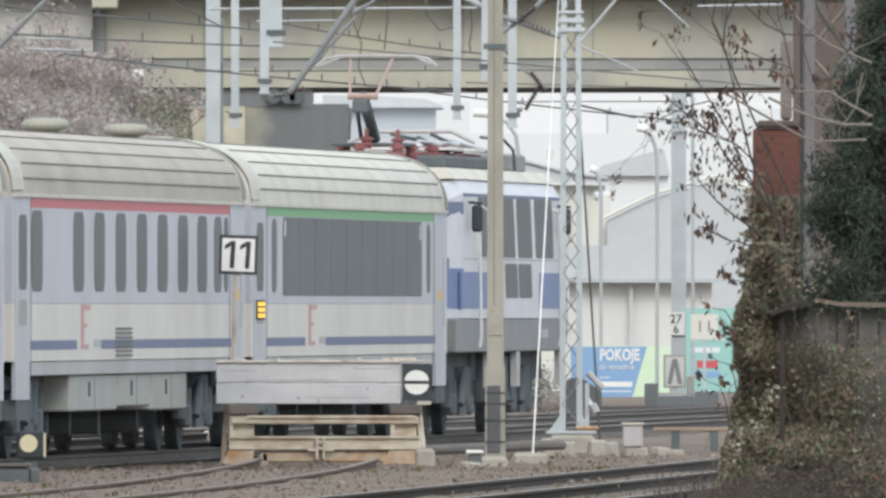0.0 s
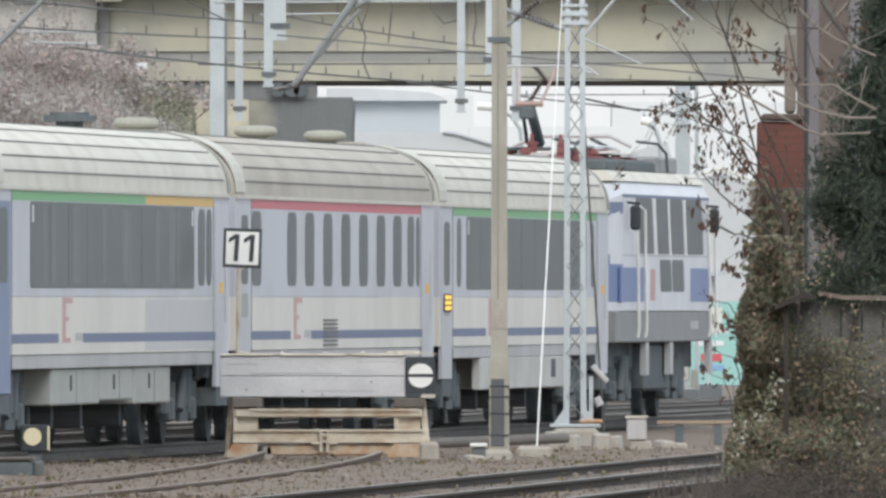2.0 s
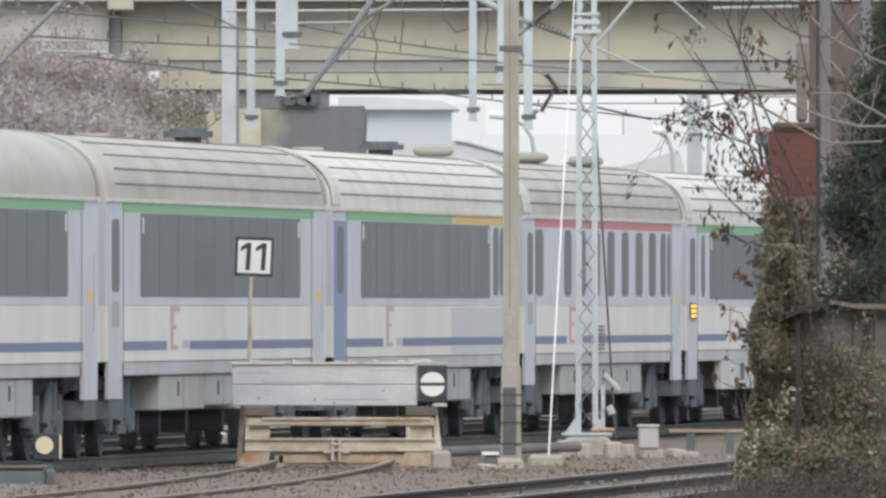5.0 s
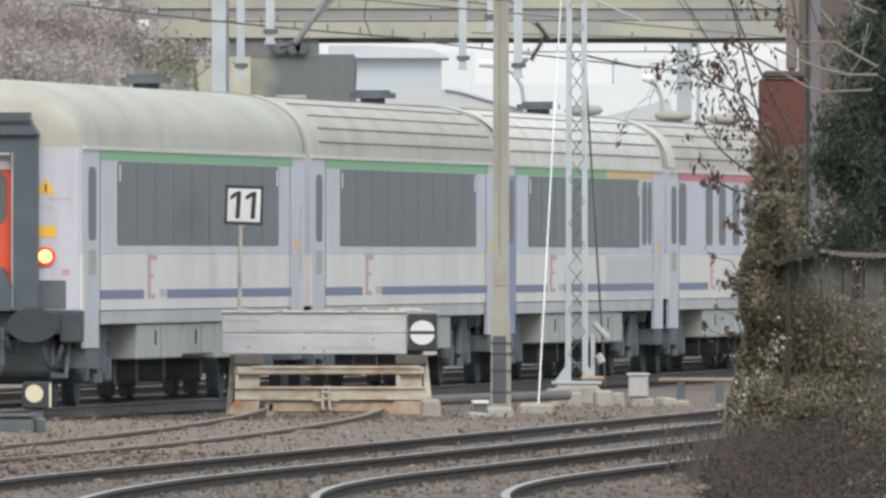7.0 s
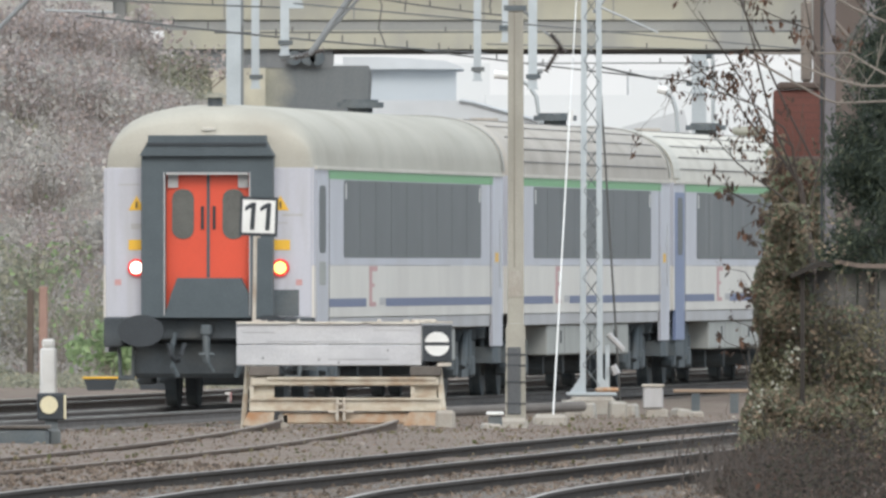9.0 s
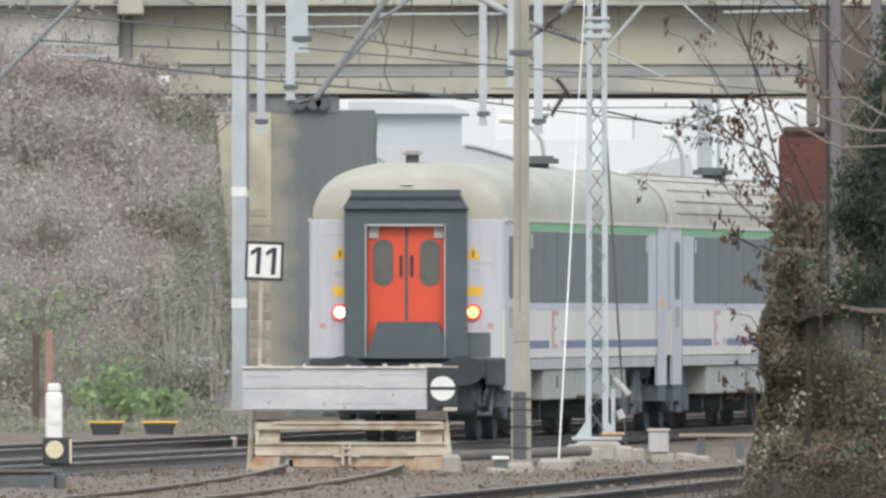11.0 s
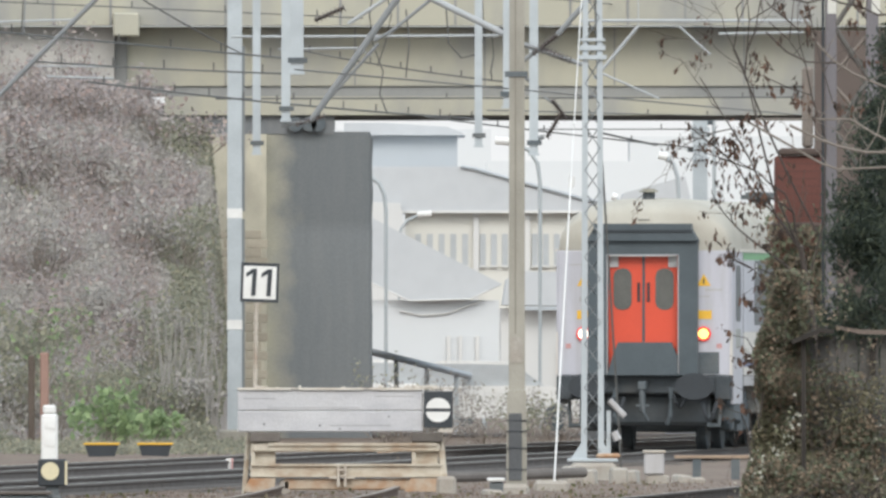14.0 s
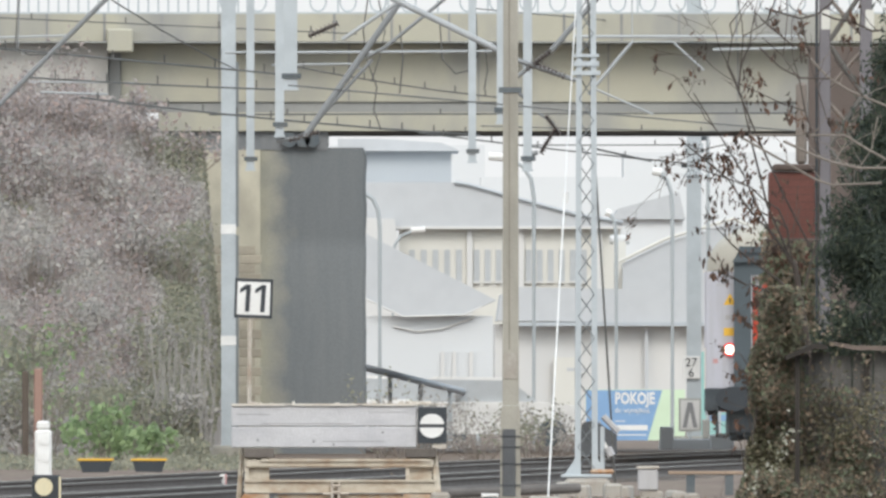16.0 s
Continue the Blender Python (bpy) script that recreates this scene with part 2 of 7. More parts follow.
def ground_sheet():
    bm = bmesh.new()
    xs = [-2500, -600, -120, -40, -20] + [-12 + 0.5 * i for i in range(61)] + [26, 60, 150, 600, 2500]
    ys = [-300, 0, 80, 140] + [160 + 1.5 * i for i in range(160)] + [410, 430, 460, 520, 700, 1200, 2600, 4800]
    grid = []
    for y in ys:
        row = []
        for x in xs:
            z = ground_z(y)
            if 150 < y < 420 and -13 < x < 19:
                z += 0.03 * noise.noise(Vector((x * 0.9, y * 0.25, 0))) + 0.02 * noise.noise(Vector((x * 3, y * 1.1, 4)))
            row.append(bm.verts.new((x, y, z)))
        grid.append(row)
    for a, b in zip(grid, grid[1:]):
        for i in range(len(xs) - 1):
            bm.faces.new((a[i], a[i + 1], b[i + 1], b[i]))
    return tagged(part("ground", bm, M_GROUND), "brown ballast and bare soil of a railway yard", "ground", kind="structure")


ground_sheet()

M_HAZE = material("pale_sky", (0.1, 0.1, 0.1), 1.0, vary=0.02, emit=(0.88, 0.90, 0.91), emit_strength=0.69)
sky_sheet = tagged(part("backdrop", boxes((-400, 400, 3000, 3001, -5, 260)), M_HAZE), "pale overcast sky beyond the town", "sky", kind="structure")

RAIL = [(-0.07, -0.15), (0.07, -0.15), (0.07, -0.135), (0.012, -0.11), (0.012, -0.045), (0.036, -0.03), (0.036, 0), (-0.036, 0), (-0.036, -0.03), (-0.012, -0.045), (-0.012, -0.11), (-0.07, -0.135)]


def sweep(profile, pts, mat, top, name, parent, side):
    """A rail along a plan curve, offset sideways."""
    bm = bmesh.new()
    rings = []
    for i, (x, y, z) in enumerate(pts):
        x0, y0, _ = pts[max(i - 1, 0)]
        x1, y1, _ = pts[min(i + 1, len(pts) - 1)]
        d = Vector((x1 - x0, y1 - y0, 0)).normalized()
        nrm = Vector((d.y, -d.x, 0))
        rings.append([bm.verts.new(Vector((x, y, z)) + nrm * (side + p) + Vector((0, 0, q))) for p, q in profile])
    k = len(profile)
    for a, b in zip(rings, rings[1:]):
        for i in range(k):
            j = (i + 1) % k
            f = bm.faces.new((a[i], a[j], b[j], b[i]))
            if i == 6:
                f.material_index = 1
    bmesh.ops.recalc_face_normals(bm, faces=bm.faces)
    ob = part(name, bm, mat, parent)
    ob.data.materials.append(top)
    return ob


SLEEPER_MESH = None


def track(pts, label, sleepers=True, top=None, y_from=150, y_to=420, flank=None):
    global SLEEPER_MESH
    t = thing("railway_track", label, "railway track", kind="structure")
    for side in (-0.7535, 0.7535):
        sweep(RAIL, pts, flank or M_RAIL, top or M_RAILTOP, "rail", t, side)
    if sleepers:
        if SLEEPER_MESH is None:
            SLEEPER_MESH = mesh_of("sleeper", boxes((-1.25, 1.25, -0.13, 0.13, -0.34, -0.185), bevel=0.015), M_SLEEPER)
        acc = 0.0
        for (x0, y0, z0), (x1, y1, z1) in zip(pts, pts[1:]):
            seg = math.hypot(x1 - x0, y1 - y0)
            d = -acc
            while d + 0.65 <= seg:
                d += 0.65
                f = d / seg
                y = y0 + (y1 - y0) * f
                if y_from < y < y_to:
                    s = new("sleeper", SLEEPER_MESH)
                    s.parent = t
                    s.matrix_basis = pose(x0 + (x1 - x0) * f, y, z0 + (z1 - z0) * f + ground_z(y) + 0.19, 0, 0, -math.degrees(math.atan2(x1 - x0, y1 - y0)))
            acc = seg - d
    return t


def plan_curve(f, y0, y1, step=3.0, z=0.0):
    k = int((y1 - y0) / step)
    return [(f(y0 + (y1 - y0) * i / k), y0 + (y1 - y0) * i / k, z) for i in range(k + 1)]


def smooth_bend(x0, y0, s0, s1, ya, yb):
    """x as a function of y: slope s0 before ya, s1 after yb, changing evenly between; x0 at y0 = ya."""
    def f(y):
        if y <= ya:
            return x0 + s0 * (y - ya)
        w = min(y, yb) - ya
        x = x0 + s0 * w + 0.5 * (s1 - s0) / (yb - ya) * w * w
        return x + s1 * max(0, y - yb)
    return f


track(plan_curve(line_x, 180, 640), "main line track with dark ballast and shiny rails", y_from=180, y_to=430)
track(plan_curve(lambda y: line_x(y) - 4.2 + 0.004 * max(0, y - 330), 220, 640), "second main line track behind the train", sleepers=False)
near_a = smooth_bend(-3.5, 183, 0.014, 0.08, 183, 207)
track(plan_curve(near_a, 150, 420, 1.5), "curving siding track with worn rail heads", y_from=160, y_to=330, top=M_RAILWORN, flank=M_RAILNEAR)
near_b = smooth_bend(-0.1, 181, -0.018, 0.08, 181, 207)
track(plan_curve(near_b, 140, 330, 1.5), "sharply curving siding track in brown ballast", y_from=150, y_to=300, top=M_RAILWORN, flank=M_RAILNEAR)
stub = smooth_bend(-5.15, 225, 0.085, 0.015, 225, 300)
track(plan_curve(stub, 200, 303, z=-0.065), "rusty stub track that ends at the buffer stop", top=M_RAILRUST, y_from=215, y_to=303, flank=M_RAILSTUB)


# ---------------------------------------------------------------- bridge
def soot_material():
    """Cream concrete under a soot stain with ragged soft edges; darker above about z = 4."""
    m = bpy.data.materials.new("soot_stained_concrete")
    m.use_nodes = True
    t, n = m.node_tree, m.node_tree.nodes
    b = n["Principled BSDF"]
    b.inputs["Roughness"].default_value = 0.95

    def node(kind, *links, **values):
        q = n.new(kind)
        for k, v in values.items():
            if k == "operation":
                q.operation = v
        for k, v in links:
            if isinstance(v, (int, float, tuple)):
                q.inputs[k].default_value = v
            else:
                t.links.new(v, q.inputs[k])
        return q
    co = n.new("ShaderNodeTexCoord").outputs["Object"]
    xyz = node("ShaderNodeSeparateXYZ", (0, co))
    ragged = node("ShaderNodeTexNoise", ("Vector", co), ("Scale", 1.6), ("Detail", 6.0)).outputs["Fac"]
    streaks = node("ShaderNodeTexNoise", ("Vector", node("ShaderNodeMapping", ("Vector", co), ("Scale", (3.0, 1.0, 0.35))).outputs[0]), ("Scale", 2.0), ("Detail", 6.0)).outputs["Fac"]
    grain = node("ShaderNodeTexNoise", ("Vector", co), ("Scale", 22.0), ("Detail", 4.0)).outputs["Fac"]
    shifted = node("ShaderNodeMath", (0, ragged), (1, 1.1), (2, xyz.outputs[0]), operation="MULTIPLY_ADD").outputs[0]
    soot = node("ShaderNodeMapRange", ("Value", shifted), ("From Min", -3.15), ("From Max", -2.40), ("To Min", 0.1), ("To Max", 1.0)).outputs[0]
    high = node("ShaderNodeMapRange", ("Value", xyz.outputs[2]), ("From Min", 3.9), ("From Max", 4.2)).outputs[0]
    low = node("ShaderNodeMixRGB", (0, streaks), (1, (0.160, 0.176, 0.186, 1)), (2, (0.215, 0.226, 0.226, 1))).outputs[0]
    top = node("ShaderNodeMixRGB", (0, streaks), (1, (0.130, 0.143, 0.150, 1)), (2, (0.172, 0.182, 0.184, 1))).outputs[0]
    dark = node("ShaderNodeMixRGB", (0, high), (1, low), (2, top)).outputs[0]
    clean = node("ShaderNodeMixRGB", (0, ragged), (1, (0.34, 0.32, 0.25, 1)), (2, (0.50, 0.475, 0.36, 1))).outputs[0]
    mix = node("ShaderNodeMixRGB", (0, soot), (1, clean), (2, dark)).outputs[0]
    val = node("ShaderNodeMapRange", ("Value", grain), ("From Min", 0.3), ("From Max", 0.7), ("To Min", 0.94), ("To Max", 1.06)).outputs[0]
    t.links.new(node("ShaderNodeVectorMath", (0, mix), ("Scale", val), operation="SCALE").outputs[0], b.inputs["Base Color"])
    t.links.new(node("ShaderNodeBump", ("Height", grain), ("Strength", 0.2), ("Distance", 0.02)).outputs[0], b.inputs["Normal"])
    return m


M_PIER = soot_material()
M_WING = material("dim_grey_brown_wall", (0.47, 0.455, 0.425), 0.95, vary=0.15, scale=0.5, dirt=(0.35, 0.34, 0.325), dirt_amount=0.8, dirt_scale=(0.6, 1, 0.25))


def bridge():
    b = thing("road_bridge", "yellow-grey concrete road bridge with sooty pier over the tracks", "bridge")
    part("girder", boxes((-6.35, 30, 470.0, 470.9, 6.87, 8.02)), M_BRIDGE, b)
    # The darker grey of this band stands for shade in the recess.
    part("recess", boxes((-6.35, 30, 470.06, 471.0, 6.66, 6.866)), M_STRIPE, b, "recess band with its shade in the grey colour")
    part("flange", boxes((-5.6, 30, 469.75, 471.2, 6.28, 6.655)), M_BRIDGE, b, "yellow concrete lower flange")
    part("edge_beam", boxes((-40, 30, 469.2, 470.2, 8.07, 8.62)), M_BRIDGE, b, "stained concrete edge beam")
    for i in range(24):
        x = -9 + i * 1.15
        part("joint", boxes((x, x + 0.05, 469.185, 469.21, 8.07, 8.62)), M_STRIPE, b)
    for i in range(8):
        x = -4.4 + i * 2.6
        part("stain", boxes((x, x + 0.03, 469.99, 470.01, 6.88, 8.02)), M_STRIPE, b)
    part("corbel", boxes((-6.62, -6.1, 468.9, 469.9, 7.85, 8.32), bevel=0.03), M_BRIDGE, b, "square concrete corbel")
    part("deck", boxes((-40, 30, 470.25, 486, 8.03, 8.06)), M_BRIDGE, b)
    part("underside", boxes((-6.2, 30, 471.3, 486, 6.32, 6.5)), M_GAPSHADE, b, "dark underside")
    part("wing_wall", boxes((-40, -6.61, 469.72, 486, -0.3, 8.03)), M_WING, b, "stained wing wall")
    part("pilaster", boxes((-6.6, -6.36, 469.9, 470.95, 5.5, 8.02)), M_STRIPE, b)
    for name, z0, z1, lab in (("pier", -0.3, 4.06, "soot-blackened concrete pier"), ("pier_head", 4.06, 5.95, "darker upper part of the pier")):
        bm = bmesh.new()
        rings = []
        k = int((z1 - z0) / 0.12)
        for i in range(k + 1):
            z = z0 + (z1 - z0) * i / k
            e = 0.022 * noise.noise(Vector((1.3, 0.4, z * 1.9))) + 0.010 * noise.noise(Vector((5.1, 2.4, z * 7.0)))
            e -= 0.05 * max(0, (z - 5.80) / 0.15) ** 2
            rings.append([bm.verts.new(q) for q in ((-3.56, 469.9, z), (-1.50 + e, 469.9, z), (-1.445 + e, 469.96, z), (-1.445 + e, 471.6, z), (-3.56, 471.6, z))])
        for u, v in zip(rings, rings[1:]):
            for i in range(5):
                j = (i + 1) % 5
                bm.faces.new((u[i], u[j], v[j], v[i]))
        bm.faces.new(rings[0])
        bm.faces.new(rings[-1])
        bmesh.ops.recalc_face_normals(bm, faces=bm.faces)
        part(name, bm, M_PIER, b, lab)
    # Sheet added to close the gap under the flange, coloured like its shade.
    part("gap_fill", boxes((-6.36, -2.2, 469.88, 470.3, 5.9, 6.275)), M_GAPSHADE, b)
    part("bearing_beam", boxes((-4.2, -2.2, 470.95, 472.5, 6.0, 6.27)), M_GAPSHADE, b)
    for x in (-2.98, -2.70, -2.52):
        part("bearing", rods(((x, 469.72, 6.10), (x, 470.4, 6.10), 0.15), seg=14), M_UNDER, b, "dark roller bearing")
    part("railing_foot", boxes((-40, 30, 469.5, 469.6, 8.625, 8.66)), M_GALV, b)
    part("handrail", boxes((-40, 30, 469.5, 469.58, 9.5, 9.56)), M_GALV, b)
    post = mesh_of("baluster", boxes((-0.02, 0.02, -0.02, 0.02, 0, 0.84)), M_GALV)
    ring = bmesh.new()
    for i in range(16):
        p0, p1 = 2 * math.pi * i / 16, 2 * math.pi * (i + 1) / 16
        rod(ring, (0.16 * math.cos(p0), 0, 0.19 * math.sin(p0)), (0.16 * math.cos(p1), 0, 0.19 * math.sin(p1)), 0.02, seg=5)
    ring = mesh_of("rail_ring", ring, M_GALV)
    for i in range(150):
        x = -12 + i * 0.2
        if x < -4.2 or i % 5 == 0:
            o = new("baluster", post)
            o.parent, o.matrix_basis = b, pose(x, 469.54, 8.66)
        elif i % 3 == 0:
            o = new("rail_ring", ring)
            o.parent, o.matrix_basis = b, pose(x, 469.54, 8.86)
    return b


bridge()

# ---------------------------------------------------------------- train
COACH = 27.2
HALF = 1.44
EAVES, TOP = 3.26, 4.13
REAR = -COACH / 2 + 0.12
LONG = COACH - 0.62
FRONT = REAR + LONG


def arc(u, w, z0, z1):
    """A point of the roof's cross-section: u = 0 at the near eaves, 1 at the far eaves."""
    c, s = math.cos(math.pi * u), math.sin(math.pi * u)
    return w * math.copysign(abs(c) ** 0.74, c), z0 + (z1 - z0) * abs(s) ** 0.8


def roof_shell(stations, k=20):
    """A roof drawn through stations of (y, width, top)."""
    bm = bmesh.new()
    rings = []
    for y, w, top in stations:
        rings.append([bm.verts.new((arc(i / k, w, EAVES, top)[0], y, arc(i / k, w, EAVES, top)[1])) for i in range(k + 1)])
    for a, b in zip(rings, rings[1:]):
        for i in range(k):
            bm.faces.new((a[i], a[i + 1], b[i + 1], b[i]))
    bm.faces.new(rings[0])
    bm.faces.new(rings[-1])
    bmesh.ops.recalc_face_normals(bm, faces=bm.faces)
    return bm


def roof_strip(u0, u1, y0, y1, lift, k=3):
    """A thin strip that follows the roof between two places of its cross-section."""
    bm = bmesh.new()
    low, high = [], []
    for i in range(k + 1):
        p = arc(u0 + (u1 - u0) * i / k, HALF, EAVES, TOP)
        q = arc(u0 + (u1 - u0) * i / k, HALF + lift, EAVES, TOP + lift)
        low.append(p)
        high.append(q)
    return extrude(low + high[::-1], y0, y1, bm)


def side_panel(y0, y1, z0, z1, proud=0.004, thick=0.02, radius=0.0):
    """A flush piece on the near side of a vehicle, with rounded corners where radius is given."""
    x = HALF + proud
    if not radius:
        return boxes((x - thick, x, y0, y1, z0, z1))
    prof = []
    for cy, cz, a0 in ((y1 - radius, z1 - radius, 0), (y0 + radius, z1 - radius, 90), (y0 + radius, z0 + radius, 180), (y1 - radius, z0 + radius, 270)):
        for a in (0, 30, 60, 90):
            prof.append((cy + radius * math.cos(radians(a0 + a)), cz + radius * math.sin(radians(a0 + a))))
    return extrude(prof, x - thick, x, axis="x")


def both_sides(bm):
    """The near piece and its mirror image on the far side."""
    far = bm.copy()
    for v in far.verts:
        v.co.x = -v.co.x
    bmesh.ops.reverse_faces(far, faces=far.faces)
    return bm, far


def wheel_mesh():
    bm = bmesh.new()
    rod(bm, (-0.07, 0, 0), (0.07, 0, 0), 0.46, seg=24)
    rod(bm, (-0.09, 0, 0), (-0.06, 0, 0), 0.49, seg=24)
    rod(bm, (0.06, 0, 0), (0.10, 0, 0), 0.16, seg=12)
    return mesh_of("wheel", bm, M_UNDER)


WHEEL = wheel_mesh()


def bogie(parent, y):
    bm = bmesh.new()
    for s in (-1, 1):
        box(bm, s * 1.05 - 0.09, s * 1.05 + 0.09, y - 1.75, y + 1.75, 0.52, 0.74, bevel=0.03)
        for dy in (-1.25, 1.25):
            box(bm, s * 1.12 - 0.12, s * 1.12 + 0.12, y + dy - 0.2, y + dy + 0.2, 0.3, 0.62, bevel=0.04)
            for e in (-0.33, 0.33):
                rod(bm, (s * 1.12, y + dy + e, 0.42), (s * 1.12, y + dy + e, 0.82), 0.1, seg=10)
        rod(bm, (s * 1.1, y - 0.3, 0.5), (s * 1.1, y - 0.3, 1.0), 0.2, seg=12)
        rod(bm, (s * 1.1, y + 0.3, 0.5), (s * 1.1, y + 0.3, 1.0), 0.2, seg=12)
        rod(bm, (s * 1.25, y - 0.75, 0.45), (s * 1.25, y - 0.35, 0.98), 0.06, seg=8)
        box(bm, s * 1.2 - 0.03, s * 1.2 + 0.03, y - 0.5, y + 0.5, 0.3, 0.5)
    box(bm, -1.0, 1.0, y - 0.35, y + 0.35, 0.5, 0.9)
    b = part("bogie", bm, M_UNDER, parent, "dusty black two-axle bogie")
    for dy in (-1.25, 1.25):
        for s in (-0.75, 0.75):
            w = new("wheel", WHEEL)
            w.parent = b
            w.matrix_basis = pose(s, y + dy, 0.46, 0, 0, 0 if s > 0 else 180)
    return b


def coach(label, roof, bands, ribs=True, windows=(), narrow=(), rear_door=None, tail=False, vents=(), skirt=False, pale_end=True):
    """A main line coach. y runs forward from the rear; offsets along the side are counted from the rear end."""
    c = thing("passenger_coach", label, "railway coach", group="coaches of the train")
    at_ = lambda d: REAR + d
    part("body", boxes((-HALF, HALF, REAR, FRONT, 1.935, EAVES)), M_LILAC, c, "lilac-grey upper side")
    part("lower_body", boxes((-HALF, HALF, REAR, FRONT, 1.22, 1.93)), M_CREAM, c, "cream-white lower side")
    part("sill", both_sides(boxes((0.3, HALF - 0.012, REAR + 1.4, FRONT - 1.4, 1.04, 1.215), bevel=0.01)), M_SILL, c, "grey dusty sill")
    dome = [(REAR, HALF * 0.96, 3.86), (REAR + 0.2, HALF * 0.985, 4.0), (REAR + 0.6, HALF, 4.1), (REAR + 1.4, HALF, TOP)] if tail else [(REAR, HALF * 0.99, 4.06), (REAR + 0.3, HALF, TOP)]
    r = part("roof", roof_shell(dome + [(FRONT - 0.3, HALF, TOP), (FRONT, HALF * 0.99, 4.07)]), roof, c, smooth=True)
    if ribs:
        for u in (0.055, 0.125, 0.205, 0.30, 0.40, 0.60, 0.70, 0.80, 0.88, 0.945):
            part("rib", roof_strip(u - 0.0026, u + 0.0026, REAR + 1.2 + 0.7 * ((u * 37) % 1), FRONT - 0.5 - 0.15 * ((u * 53) % 1), 0.012, 1), M_RIB, r)
    if ribs and pale_end:
        part("end_band", roof_strip(0.012, 0.988, REAR + 0.02, REAR + 1.15, 0.016, 24), M_ROOFPALE, r, "smooth pale roof end")
    part("end_rim", roof_strip(0.01, 0.99, FRONT - 0.22, FRONT + 0.015, 0.022, 24), M_ROOFEND, r, "smooth grey rim at the roof end")
    part("gutter", both_sides(boxes((HALF - 0.01, HALF + 0.03, REAR + 0.1, FRONT - 0.1, EAVES - 0.02, EAVES + 0.025))), M_ROOF_C, r)
    for d0, d1, mat in bands:
        part("colour_band", both_sides(side_panel(at_(d0), at_(d1), 3.115, 3.235)), mat, c)
    for d0, d1 in windows:
        w = part("window_band", both_sides(side_panel(at_(d0), at_(d1), 2.04, 3.105, 0.006, 0.03, 0.1)), M_GLASS, c, "dark tinted window band")
        n_ = 9
        for i in range(1, n_):
            y = at_(d0 + (d1 - d0) * i / n_)
            part("mullion", side_panel(y - 0.03, y + 0.03, 2.06, 3.09, 0.009, 0.012), M_GLASS, w)
        for y in (at_(d0) + 0.18, at_(d1) - 0.3):
            part("mark", side_panel(y, y + 0.12, 2.85, 3.06, 0.012, 0.012), M_WHITE, w)
    for d, wide in narrow:
        part("window", both_sides(side_panel(at_(d) - wide / 2, at_(d) + wide / 2, 2.08, 3.08, 0.006, 0.03, min(0.2, wide / 2.2))), M_GLASS, c, "narrow dark window with round corners")
    # blue line with a gap where the red lettering stands
    for d0, d1 in ((1.9, 6.9), (9.6, LONG - 1.7)):
        part("blue_stripe", both_sides(side_panel(at_(d0), at_(d1), 1.36, 1.475)), M_BLUE, c)
    logo = [(7.35, 7.68, 1.36, 1.92), (7.68, 8.4, 1.85, 1.92), (7.68, 8.0, 1.63, 1.68), (7.68, 8.2, 1.36, 1.42)]
    bm = bmesh.new()
    for y0, y1, z0, z1 in logo:
        box(bm, HALF - 0.01, HALF + 0.005, at_(y0), at_(y1), z0, z1)
    part("red_mark", bm, M_LOGO, c, "faded red mark")
    bm = bmesh.new()
    for i in range(2):
        box(bm, HALF - 0.01, HALF + 0.005, at_(8.75 + 0.42 * i), at_(9.1 + 0.42 * i), 1.38, 1.48)
    part("class_mark", bm, M_SILL, c)
    # end doors
    for d0, d1, mat in ((0.25, 1.75, rear_door or M_LILAC), (LONG - 1.75, LONG - 0.25, M_LILAC)):
        dr = part("door", both_sides(side_panel(at_(d0), at_(d1), 0.75, 3.1, 0.012, 0.05)), mat, c, "folding entrance door")
        mid = at_((d0 + d1) / 2)
        if d0 > 2:
            part("orange_label", side_panel(mid - 0.35, mid + 0.1, 1.98, 2.12, 0.016, 0.01), M_TRI, dr, "small orange label")
            part("grab_rail", side_panel(mid + 0.3, mid + 0.36, 1.6, 2.6, 0.03, 0.02), M_CHROME, dr)
        else:
            part("pane", side_panel(mid - 0.42, mid + 0.42, 2.1, 3.02, 0.016, 0.02, 0.15), M_GLASS, dr)
        if not rear_door and d0 < 2:
            part("pane", side_panel(mid - 0.40, mid + 0.40, 1.66, 1.98, 0.016, 0.02, 0.08), M_BOXGREY, dr)
        part("step", boxes((HALF - 0.35, HALF, at_(d0) + 0.1, at_(d1) - 0.1, 0.5, 0.74)), M_UNDER, dr)
    for d in (1.95, LONG - 1.95):
        part("door_seam", side_panel(at_(d) - 0.02, at_(d) + 0.02, 1.05, 3.2, 0.006, 0.02), M_RIB, c)
    # underframe
    part("underframe", boxes((-1.05, 1.05, REAR + 0.2, FRONT - 0.2, 0.86, 1.215)), M_UNDER, c)
    for d0, d1, z in ((6.6, 11.8, 0.58), (12.0, 15.6, 0.62), (15.8, 19.9, 0.56)):
        b = part("equipment_box", both_sides(boxes((0.7, HALF - 0.05, at_(d0), at_(d1), z, 1.035), bevel=0.02)), M_BOXGREY, c, "dusty grey equipment box")
        for e in (0.4,):
            y = at_(d0 + (d1 - d0) * e)
            part("latch", side_panel(y - 0.07, y + 0.07, 0.76, 0.95, -0.04, 0.02), M_BLACK, b)
            part("seam", side_panel(y + 0.6, y + 0.63, z + 0.02, 1.0, -0.046, 0.02), M_RIB, b)
    if skirt:
        k = part("skirt", both_sides(boxes((HALF - 0.14, HALF - 0.008, at_(6.2), at_(20.4), 0.57, 1.036), bevel=0.012)), M_SKIRT, c, "pale dusty skirt below the side")
